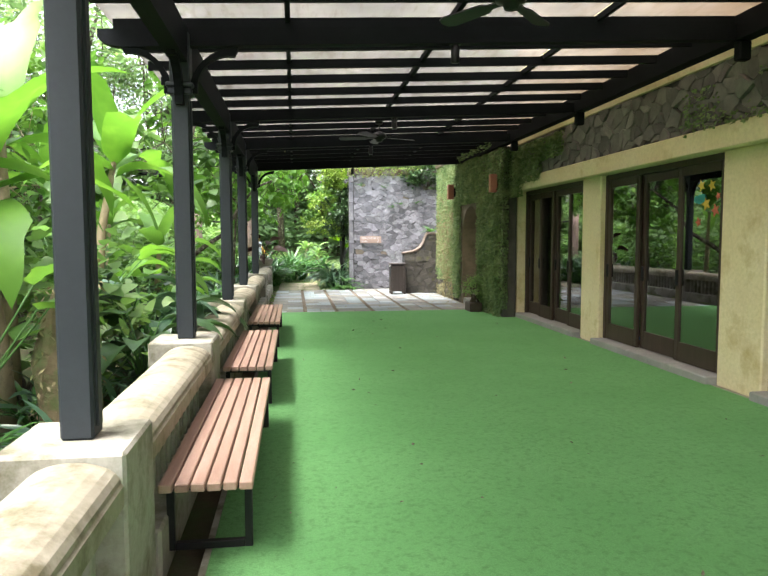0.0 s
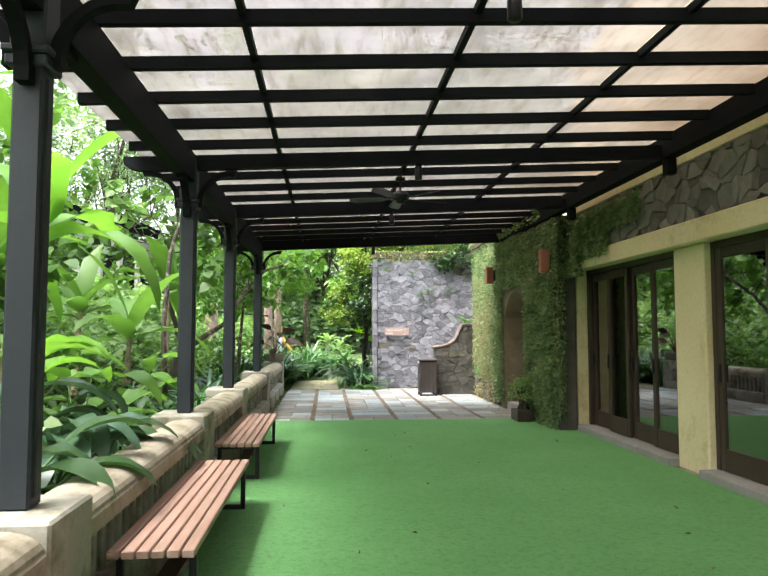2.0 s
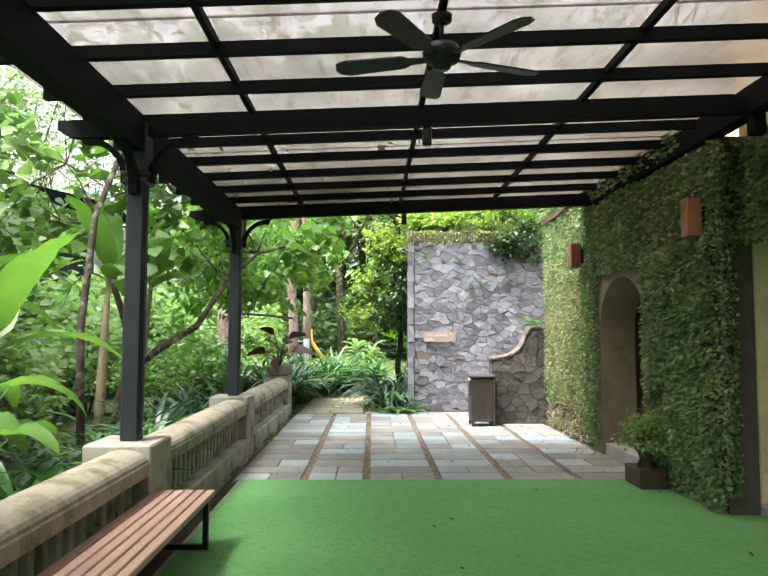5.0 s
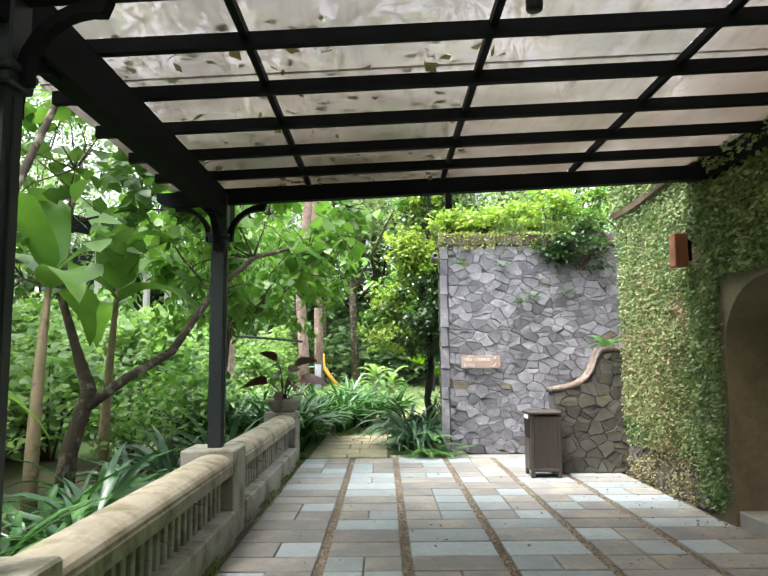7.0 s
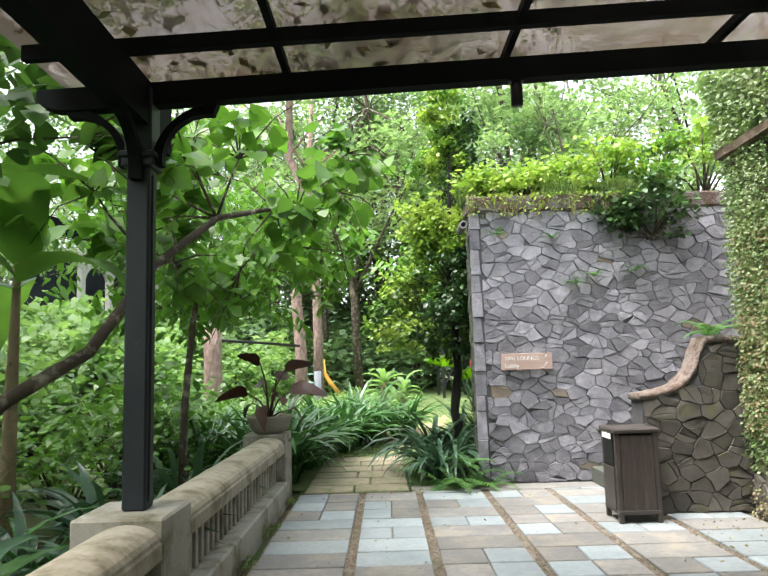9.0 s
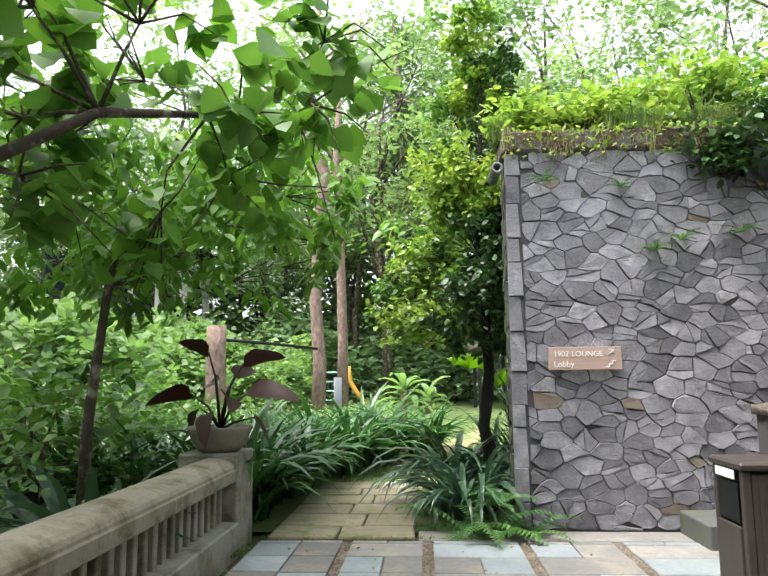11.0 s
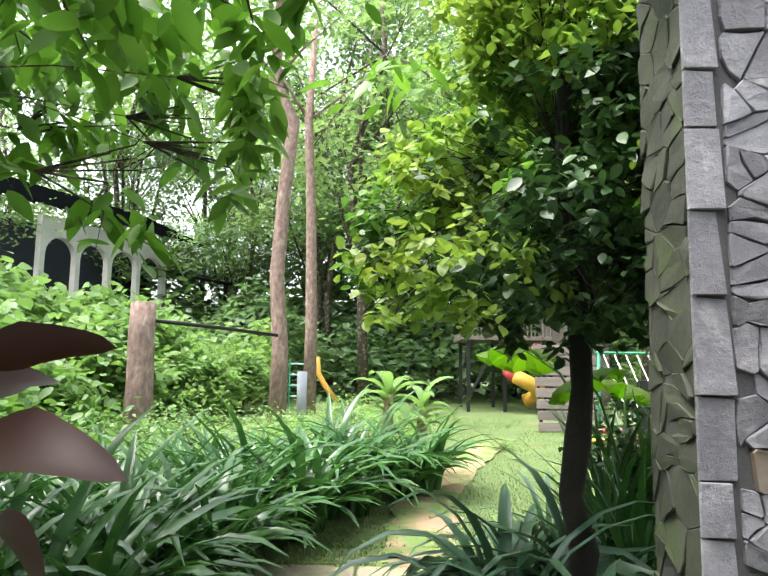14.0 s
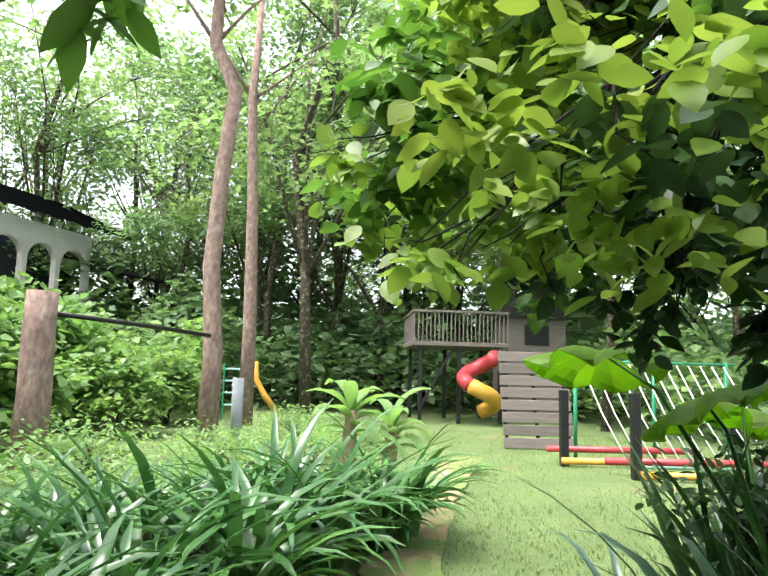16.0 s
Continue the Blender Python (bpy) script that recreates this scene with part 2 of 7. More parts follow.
def roof_material():
    m, n, l, p = nodes_of("dirty_translucent_sheet")
    co = n.new("ShaderNodeTexCoord")
    v = co.outputs["Object"]
    a = ramp_node(n, l, noise_node(n, l, v, 1.1, 5.0, 0.65), 0.3, 0.7)
    col = mix_node(n, l, a, (0.345, 0.335, 0.33), (0.50, 0.475, 0.46))
    st = n.new("ShaderNodeMapping")
    st.inputs["Scale"].default_value = (14, 2.2, 5)
    l.new(v, st.inputs["Vector"])
    col = mix_node(n, l, ramp_node(n, l, noise_node(n, l, st.outputs[0], 1.0, 6.0, 0.7), 0.5, 0.8), col, (0.26, 0.22, 0.19))
    # algae and grime gather at the sheltered far end and along the wall
    sep = n.new("ShaderNodeSeparateXYZ")
    l.new(v, sep.inputs[0])
    far_end, wall_side, grime = ramp_node(n, l, sep.outputs["Y"], 15.5, 18.6), ramp_node(n, l, sep.outputs["X"], 2.4, 4.3), ramp_node(n, l, noise_node(n, l, v, 0.9, 6.0, 0.65), 0.25, 0.6)
    most = n.new("ShaderNodeMath")
    most.operation = "MAXIMUM"
    l.new(far_end, most.inputs[0])
    l.new(wall_side, most.inputs[1])
    both = n.new("ShaderNodeMath")
    both.operation = "MULTIPLY"
    l.new(most.outputs[0], both.inputs[0])
    l.new(grime, both.inputs[1])
    col = mix_node(n, l, both.outputs[0], col, (0.29, 0.245, 0.205))
    tr = n.new("ShaderNodeBsdfTranslucent")
    l.new(col, tr.inputs["Color"])
    tp = n.new("ShaderNodeBsdfTransparent")
    l.new(col, tp.inputs["Color"])
    m1 = n.new("ShaderNodeMixShader")
    m1.inputs[0].default_value = 0.8
    l.new(tr.outputs[0], m1.inputs[1])
    l.new(tp.outputs[0], m1.inputs[2])
    gl = n.new("ShaderNodeBsdfGlossy")
    gl.inputs["Roughness"].default_value = 0.35
    m2 = n.new("ShaderNodeMixShader")
    m2.inputs[0].default_value = 0.04
    l.new(m1.outputs[0], m2.inputs[1])
    l.new(gl.outputs[0], m2.inputs[2])
    l.new(m2.outputs[0], n["Material Output"].inputs["Surface"])
    return m


def glass_material():
    m, n, l, p = nodes_of("door_glass")
    tp = n.new("ShaderNodeBsdfTransparent")
    tp.inputs["Color"].default_value = (0.62, 0.70, 0.66, 1)
    gl = n.new("ShaderNodeBsdfGlossy")
    gl.inputs["Roughness"].default_value = 0.015
    fr = n.new("ShaderNodeFresnel")
    fr.inputs["IOR"].default_value = 5.0
    mx = n.new("ShaderNodeMixShader")
    l.new(fr.outputs[0], mx.inputs[0])
    l.new(tp.outputs[0], mx.inputs[1])
    l.new(gl.outputs[0], mx.inputs[2])
    l.new(mx.outputs[0], n["Material Output"].inputs["Surface"])
    return m


def plain(name, c, rough=0.5, metal=0.0):
    d = tuple(0.85 * v for v in c)
    return surf(name, c, d, big=3, fine=40, rough=rough, bump=0.08, depth=0.002, metal=metal)


ROOF, GLASS = roof_material(), glass_material()


# ---- mesh tools ----
def mesh_ob(name, verts, faces, mat=None, parent=None, smooth=False):
    me = bpy.data.meshes.new(name)
    me.from_pydata([tuple(v) for v in verts] if not isinstance(verts, np.ndarray) else verts.tolist(), [], faces if not isinstance(faces, np.ndarray) else faces.tolist())
    if mat:
        me.materials.append(mat)
    if smooth:
        me.polygons.foreach_set("use_smooth", [True] * len(me.polygons))
    me.update()
    ob = new(name, me)
    if parent:
        ob.parent = parent
    return ob


def bm_ob(name, bm, mat=None, parent=None, smooth=False):
    me = bpy.data.meshes.new(name)
    bm.normal_update()
    bm.to_mesh(me)
    bm.free()
    if mat:
        me.materials.append(mat)
    if smooth:
        me.polygons.foreach_set("use_smooth", [True] * len(me.polygons))
    ob = new(name, me)
    if parent:
        ob.parent = parent
    return ob


def add_box(bm, x0, x1, y0, y1, z0, z1, bevel=0.0):
    r = bmesh.ops.create_cube(bm, size=1.0, matrix=Matrix.LocRotScale(((x0 + x1) / 2, (y0 + y1) / 2, (z0 + z1) / 2), None, (x1 - x0, y1 - y0, z1 - z0)))
    if bevel:
        edges = list({e for v in r["verts"] for e in v.link_edges})
        bmesh.ops.bevel(bm, geom=edges, offset=bevel, segments=1, affect="EDGES")


def bx(name, x0, x1, y0, y1, z0, z1, mat, bevel=0.006, parent=None):
    """A bevelled block, its origin at its middle so that copies and grain sit well."""
    bm = bmesh.new()
    cx, cy, cz = (x0 + x1) / 2, (y0 + y1) / 2, (z0 + z1) / 2
    add_box(bm, x0 - cx, x1 - cx, y0 - cy, y1 - cy, z0 - cz, z1 - cz, bevel)
    ob = bm_ob(name, bm, mat, parent)
    ob.location = (cx, cy, cz)
    return ob


def tube_data(points, radii, sides=8, verts=None, faces=None):
    verts, faces = ([] if verts is None else verts), ([] if faces is None else faces)
    pts = [Vector(p) for p in points]
    base = len(verts)
    for i, p in enumerate(pts):
        d = (pts[min(i + 1, len(pts) - 1)] - pts[max(i - 1, 0)]).normalized()
        u = d.cross(Vector((0.31, 0.95, 0.05))).normalized()
        w = d.cross(u)
        for k in range(sides):
            a = 2 * math.pi * k / sides
            verts.append(p + radii[i] * (math.cos(a) * u + math.sin(a) * w))
    for i in range(len(pts) - 1):
        for k in range(sides):
            a, b = base + i * sides + k, base + i * sides + (k + 1) % sides
            faces.append((a, b, b + sides, a + sides))
    faces.append(tuple(base + k for k in reversed(range(sides))))
    faces.append(tuple(base + (len(pts) - 1) * sides + k for k in range(sides)))
    return verts, faces


def tube(name, points, radii, mat, sides=8, parent=None, smooth=True):
    if not hasattr(radii, "__len__"):
        radii = [radii] * len(points)
    v, f = tube_data(points, radii, sides)
    return mesh_ob(name, v, f, mat, parent, smooth)


def extrude_profile(name, prof, axis, a, b, mat, parent=None, smooth=False):
    """A closed profile of (u, v) swept along x or y from a to b; u is the other level axis, v is z."""
    n = len(prof)
    vs = []
    for t in (a, b):
        vs += [((t, u, v) if axis == "x" else (u, t, v)) for u, v in prof]
    fs = [(i, (i + 1) % n, n + (i + 1) % n, n + i) for i in range(n)] + [tuple(reversed(range(n))), tuple(range(n, 2 * n))]
    bm = bmesh.new()
    made = [bm.verts.new(v) for v in vs]
    for f in fs:
        bm.faces.new([made[i] for i in f])
    bmesh.ops.recalc_face_normals(bm, faces=bm.faces)
    return bm_ob(name, bm, mat, parent, smooth)


def lathe(name, prof, mat, sides=16, parent=None):
    vs, fs = [], []
    for r, z in prof:
        vs += [(r * math.cos(2 * math.pi * k / sides), r * math.sin(2 * math.pi * k / sides), z) for k in range(sides)]
    for i in range(len(prof) - 1):
        for k in range(sides):
            a, b = i * sides + k, i * sides + (k + 1) % sides
            fs.append((a, b, b + sides, a + sides))
    fs.append(tuple(reversed(range(sides))))
    return mesh_ob(name, vs, fs, mat, parent, True)


def anchor(name, x, y, z, label, category, group="", kind=""):
    e = new(name)
    e.location = (x, y, z)
    e.empty_display_size = 0.2
    return tagged(e, label, category, group, kind)


def hang(ob, parent):
    """Makes ob, built in world places, a part of parent."""
    ob.parent = parent
    ob.matrix_parent_inverse = Matrix.Translation(-Vector(parent.location))
    return ob


# ---- leaves ----
OUTLINES = {
    "oval": ((0.0, 0.02), (0.26, 0.44), (0.7, 0.4), (1.0, 0.0)),
    "heart": ((0.0, 0.22), (0.22, 0.55), (0.6, 0.42), (1.0, 0.0)),
    "lance": ((0.0, 0.03), (0.3, 0.32), (0.65, 0.26), (1.0, 0.0)),
}


def leaf_cloud(name, pts, size, mat, rng, parent=None, shape="oval", width=0.6, droop=0.35, far=False, facing=None, spread=1.0):
    """Many small folded leaves at the points given, tips outwards and a little down."""
    pts = np.asarray(pts, float)
    n = len(pts)
    az = rng.uniform(0, 2 * np.pi, n)
    d = np.stack([np.cos(az), np.sin(az), rng.normal(-droop, 0.35, n)], 1)
    if facing is not None:
        d = d * spread + np.asarray(facing)
    d /= np.linalg.norm(d, axis=1)[:, None]
    up = np.stack([rng.normal(0, 0.45, n), rng.normal(0, 0.45, n), np.ones(n)], 1)
    if facing is not None:
        up = np.asarray(facing) * 1.2 + rng.normal(0, 0.5, (n, 3))
    s = np.cross(d, up)
    s /= np.linalg.norm(s, axis=1)[:, None] + 1e-9
    nn = np.cross(s, d)
    L = size * rng.uniform(0.6, 1.3, n)[:, None]
    W = L * width
    if far:
        v = np.stack([pts, pts + d * L * 0.45 + s * W * 0.5 + nn * L * 0.06, pts + d * L, pts + d * L * 0.45 - s * W * 0.5 + nn * L * 0.06], 1)
        faces = np.arange(n * 4).reshape(n, 4)
        return mesh_ob(name, v.reshape(-1, 3), faces, mat, parent)
    o = OUTLINES[shape]
    if shape == "oval" and size > 0.075:
        o = ((0.0, 0.0), (0.1, 0.24), (0.3, 0.45), (0.55, 0.47), (0.8, 0.27), (1.0, 0.0))
    bend = [-0.10 * t * t for t, _ in o]
    rows = [pts + d * L * o[0][0]]
    rib = [pts + d * L * t + nn * L * b for (t, _), b in zip(o, bend)]
    left = [r + s * W * w + nn * L * 0.10 * w for r, (_, w) in zip(rib, o)]
    right = [r - s * W * w + nn * L * 0.10 * w for r, (_, w) in zip(rib, o)]
    m = len(o)
    v = np.stack(rib + left[1:-1] + right[1:-1], 1)
    lft = [0] + list(range(m, 2 * m - 2)) + [m - 1]
    rgt = [0] + list(range(2 * m - 2, 3 * m - 4)) + [m - 1]
    q = [[i, lft[i], lft[i + 1], i + 1] for i in range(m - 1)] + [[i, i + 1, rgt[i + 1], rgt[i]] for i in range(m - 1)]
    base = (np.arange(n) * (3 * m - 4))[:, None]
    faces = []
    for k in q:
        kk = list(dict.fromkeys(k))
        faces += (base + np.array(kk)).tolist()
    return mesh_ob(name, v.reshape(-1, 3), faces, mat, parent, True)


def clumps(rng, centre, radii, count, per, spread, bottom=-1.0):
    """Points in clumps spread over the shell of an ellipsoid, with gaps between the clumps."""
    out, mids = [], []
    while len(mids) < count:
        v = rng.normal(0, 1, 3)
        v /= np.linalg.norm(v)
        if v[2] < bottom:
            continue
        c = np.asarray(centre) + v * np.asarray(radii) * rng.uniform(0.55, 1.0)
        mids.append(c)
        out.append(c + rng.normal(0, 1, (per, 3)) * spread * np.array([1, 1, 0.6]))
    return np.concatenate(out), mids

# ---- ground, floors ----
def sheet(name, x0, x1, y0, y1, z, mat, label, category, nx=1, ny=1, wave=0.0, kind="structure"):
    xs, ys = np.linspace(x0, x1, nx + 1), np.linspace(y0, y1, ny + 1)
    vs = [(x, y, z + (wave * noise.noise((x * 0.4, y * 0.4, 3.0)) if wave else 0)) for y in ys for x in xs]
    fs = [(j * (nx + 1) + i, j * (nx + 1) + i + 1, (j + 1) * (nx + 1) + i + 1, (j + 1) * (nx + 1) + i) for j in range(ny) for i in range(nx)]
    return tagged(mesh_ob(name, vs, fs, mat), label, category, kind=kind)


sheet("ground", -400, 400, -300, 500, -0.07, SOIL, "dark planted garden soil with moss and litter", "ground", 40, 40)
sheet("lawn", -14, 40, 23.45, 95, -0.02, LAWN, "patchy green lawn of the play garden", "lawn", 60, 80, 0.03)
tagged(bx("floor", -0.66, 4.9, -8, 16.5, -0.2, 0.0, CONCRETE, 0), "concrete base slab under the green turf", "floor", kind="structure")
tagged(bx("turf_carpet", -0.62, 4.45, -8, 16.5, 0.001, 0.016, TURF, 0.004), "green artificial turf laid over the terrace", "turf", kind="structure")
tagged(bx("floor_paving_bed", -0.75, 4.6, 16.5, 23.05, -0.2, -0.022, GRAVEL, 0), "earthy gravel bed between the pavers", "paving", kind="structure")

# ---- pergola ----
POST_X = -1.115
POST_Y = (4.62, 7.60, 11.32, 14.34, 18.39)
BACK_Y = (1.6, -1.6)
SLOPE = 0.045


def up(x, z):
    """Height of the sloping roof frame at x, for a height given over the posts."""
    return z + SLOPE * (x - POST_X)


pergola = anchor("pergola", POST_X, 4.62, 0.8, "black timber pergola with a dirty translucent sheet roof", "pergola", kind="structure")


def post_mesh():
    bm = bmesh.new()
    add_box(bm, -0.072, 0.072, -0.072, 0.072, 0.0, 2.12, 0.012)
    add_box(bm, -0.1, 0.1, -0.1, 0.1, 2.1, 2.16, 0.01)
    add_box(bm, -0.115, 0.115, -0.115, 0.115, 2.16, 2.2, 0.01)
    add_box(bm, -0.085, 0.085, -0.085, 0.085, 2.2, 2.62, 0.01)
    for s in (0.08, -0.08):
        add_box(bm, s - 0.004 if s < 0 else s - 0.012, s + 0.012 if s < 0 else s + 0.004, -0.03, 0.03, 0.05, 2.06, 0.004)
    return bm


def bracket_mesh(reach=0.42, drop=0.4, t=0.035):
    """A curved knee brace in the x-z plane, from the post out and up."""
    n = 9
    outer, inner = [], []
    for i in range(n):
        a = math.pi / 2 * i / (n - 1)
        outer.append((reach * (1 - math.cos(a)), drop * math.sin(a) - drop))
        inner.append((reach * (1 - math.cos(a)) * 0.93 + 0.075 * math.cos(a) * 0 + 0.07 * (1 - i / (n - 1)), drop * math.sin(a) - drop - 0.075 * (i / (n - 1))))
    vs = [(x, -t, z) for x, z in outer] + [(x, -t, z) for x, z in inner] + [(x, t, z) for x, z in outer] + [(x, t, z) for x, z in inner]
    fs = []
    for i in range(n - 1):
        a, b, c, d = i, i + 1, n + i + 1, n + i
        fs += [(a, b, c, d), (2 * n + d, 2 * n + c, 2 * n + b, 2 * n + a), (a, 2 * n + a, 2 * n + b, b), (d, c, 2 * n + c, 2 * n + d)]
    fs += [(0, n, 3 * n, 2 * n), (n - 1, 3 * n - 1, 4 * n - 1, 2 * n - 1)]
    return vs, fs


first_post = bm_ob("post", post_mesh(), POSTPAINT)
bv, bf = bracket_mesh()
first_bracket = mesh_ob("bracket", bv, bf, BLACK)
posts = []
for i, y in enumerate(POST_Y + BACK_Y):
    p = first_post if i == 0 else first_post.copy()
    if i:
        scene.collection.objects.link(p)
    p.location = (POST_X, y, 0.79)
    hang(p, pergola)
    for k, ang in enumerate((0, 90, 180, 270)):
        b = first_bracket if i == 0 and k == 0 else first_bracket.copy()
        if not (i == 0 and k == 0):
            scene.collection.objects.link(b)
        b.matrix_basis = pose(POST_X, y, 3.31 if ang in (0, 180) else 3.2, 0, 0, ang) @ Matrix.Translation((0.07, 0, 0))
        hang(b, pergola)


def cross_beam(name, y, z0, z1, half, x0, x1, scroll=0.0):
    """A beam along x that follows the roof's slope, its outer end cut in a curve."""
    prof = [(x1, up(x1, z0)), (x1, up(x1, z1)), (x0, up(x0, z1))]
    if scroll:
        for i in range(7):
            a = math.pi / 2 * i / 6
            prof.append((x0 + scroll * (1 - math.cos(a)), up(x0, z1) - 0.06 - (z1 - z0 - 0.06) * math.sin(a)))
    else:
        prof.append((x0, up(x0, z0)))
    n = len(prof)
    vs = [(x, y - half, z) for x, z in prof] + [(x, y + half, z) for x, z in prof]
    fs = [tuple(range(n)), tuple(reversed(range(n, 2 * n)))] + [(i, n + i, n + (i + 1) % n, (i + 1) % n) for i in range(n)]
    return hang(mesh_ob(name, vs, fs, BLACK), pergola)


for y in POST_Y + BACK_Y:
    cross_beam("beam", y, 3.31, 3.45, 0.05, -1.78, 4.018, 0.22)
PURLIN_STEP = 0.69
purlins = [15.2 + PURLIN_STEP * k for k in range(-25, 6)]
for y in purlins:
    cross_beam("purlin", y, 3.452, 3.54, 0.03, -1.66, 4.018)
hang(extrude_profile("long_beam", [(-1.185, 3.16), (-1.045, 3.16), (-1.045, 3.448), (-1.185, 3.448)], "y", -2.3, 18.75, BLACK), pergola)
hang(extrude_profile("long_beam", [(4.05, 3.55), (4.2, 3.55), (4.2, up(4.2, 3.452) + 0.1), (4.05, up(4.05, 3.452) + 0.1)], "y", -2.3, 18.75, BLACK), pergola)
for x in (-0.2, 1.26, 2.66):
    hang(extrude_profile("glazing_bar", [(x - 0.022, up(x, 3.5)), (x + 0.022, up(x, 3.5)), (x + 0.022, up(x, 3.556)), (x - 0.022, up(x, 3.556))], "y", -2.3, 18.6, BLACK), pergola)
for a, b in ((-1.72, -0.212), (-0.188, 1.248), (1.272, 2.648), (2.672, 4.455)):
    for j in range(7):
        ya, yb = -2.2 + 3.0 * j, min(-2.2 + 3.0 * j + 3.03, 18.8)
        vs, k = [], 0.006 if j % 2 else 0.0
        vs = [(a, ya, up(a, 3.562 + k)), (b, ya, up(b, 3.562 + k)), (b, yb, up(b, 3.562 + k)), (a, yb, up(a, 3.562 + k))]
        vs += [(x, y, z + 0.004) for x, y, z in vs]
        s = mesh_ob("roof_sheet", vs, [(3, 2, 1, 0), (4, 5, 6, 7), (0, 1, 5, 4), (1, 2, 6, 5), (2, 3, 7, 6), (3, 0, 4, 7)], ROOF)
        hang(s, pergola)

# small spot lamps under the cross beams
def spot_lamp(x, y, z):
    e = anchor("spot_lamp", x, y, z, "small black cylinder spot lamp under a pergola beam", "lamp", "spot lamps under the beams")
    lathe("housing", [(0.0, -0.17), (0.036, -0.17), (0.04, -0.16), (0.04, -0.03), (0.03, -0.02), (0.03, 0.0)], STEEL, 14, e)
    bx("mount", -0.05, 0.05, -0.03, 0.03, -0.012, 0.0, STEEL, 0.003, e)
    return e


first_spot = spot_lamp(1.3, POST_Y[2], up(1.3, 3.31))
for y in (POST_Y[1], POST_Y[3], POST_Y[4]):
    copy_thing(first_spot, pose(1.3, y, up(1.3, 3.31)))


def ceiling_fan(x, y, z, turn):
    e = anchor("ceiling_fan", x, y, z, "black five-bladed ceiling fan hung from the pergola", "fan", "ceiling fans")
    tube("rod", [(0, 0, 0.06), (0, 0, 0.24)], 0.014, STEEL, 8, e)
    lathe("canopy", [(0.0, 0.24), (0.03, 0.19), (0.06, 0.2), (0.065, 0.24)], STEEL, 14, e)
    lathe("motor", [(0.0, -0.1), (0.05, -0.095), (0.06, -0.06), (0.105, -0.045), (0.12, 0.0), (0.1, 0.045), (0.03, 0.07), (0.0, 0.07)], STEEL, 18, e)
    for k in range(5):
        bm = bmesh.new()
        outline = [(0.1, -0.025), (0.2, -0.03), (0.24, -0.06), (0.611, -0.075), (0.666, -0.05), (0.683, 0.0), (0.666, 0.05), (0.611, 0.075), (0.24, 0.06), (0.2, 0.03), (0.1, 0.025)]
        lo = [bm.verts.new((a, b, -0.005)) for a, b in outline]
        hi = [bm.verts.new((a, b, 0.005)) for a, b in outline]
        n = len(outline)
        bm.faces.new(list(reversed(lo)))
        bm.faces.new(hi)
        for i in range(n):
            bm.faces.new((lo[i], lo[(i + 1) % n], hi[(i + 1) % n], hi[i]))
        b = bm_ob("blade", bm, STEEL, e)
        b.matrix_basis = pose(0, 0, -0.03, 0, 0, turn + 72 * k) @ pose(0, 0, 0, 12, 0, 0)
    return e


ceiling_fan(1.26, 12.75, 3.36, 20)
ceiling_fan(1.36, 6.2, 3.36, 50)

# ---- balustrade along the garden ----
balustrade = anchor("balustrade", -1.0, 4.62, 0.0, "weathered concrete balustrade with square piers and rounded coping", "balustrade", kind="structure")
RAIL_X0, RAIL_X1 = -1.2, -0.92
piers = list(zip(POST_Y + (22.98,), (0.27,) * 5 + (0.26,))) + [(y, 0.27) for y in BACK_Y]


def pier(y, top):
    bm = bmesh.new()
    add_box(bm, -1.4, -0.865, y - 0.27, y + 0.27, -0.3, top, 0.014)
    return hang(bm_ob("pier", bm, CONCRETE), balustrade)


for y, _ in piers:
    pier(y, 0.79)
ends = sorted(y for y, _ in piers)
for a, b in zip(ends, ends[1:]):
    a, b = a + 0.272, b - 0.272
    coping = [(-1.27, 0.555), (-0.885, 0.555), (-0.875, 0.565), (-0.875, 0.652), (-0.885, 0.664)] + [(-1.075 + 0.19 * math.cos(t), 0.664 + 0.095 * math.sin(t)) for t in np.linspace(0.2, math.pi - 0.2, 11)] + [(-1.27, 0.65)]
    hang(extrude_profile("coping", coping, "y", a + 0.001, b - 0.001, COPING), balustrade)
    hang(bx("plinth", -1.2, -0.84, a, b, -0.3, 0.22, CONCRETE, 0.015), balustrade)
    n = int((b - a) / 0.155)
    for i in range(n):
        y = a + (b - a) * (i + 0.5) / n
        hang(bx("baluster", -1.12, -0.98, y - 0.035, y + 0.035, 0.21, 0.58, CONCRETE, 0.008), balustrade)

# ---- the building on the other side ----
WX = 4.53
BAYS = ((12.05, 15.0), (8.42, 11.40), (4.7, 7.7), (1.0, 4.0), (-2.7, 0.3))
COLS = ((11.40, 12.05), (7.70, 8.42), (4.0, 4.7), (0.3, 1.0), (-8.0, -2.7))
facade = anchor("wall_east", WX, 8, 0, "cream plastered wall with columns, lintel and stone frieze", "wall", kind="structure")
for a, b in COLS:
    hang(bx("column", WX, WX + 0.5, a, b, 0.0, 2.62, CREAM, 0.015), facade)
hang(bx("column", WX - 0.1, WX + 0.5, 15.0, 15.22, 0.0, 2.62, CREAM, 0.012), facade)
hang(bx("lintel", WX - 0.12, WX + 0.5, -8, 15.22, 2.62, 2.88, CREAM, 0.015), facade)
hang(bx("frieze_back", WX - 0.02, WX + 0.5, -8, 15.22, 2.88, 3.58, MORTAR, 0), facade)
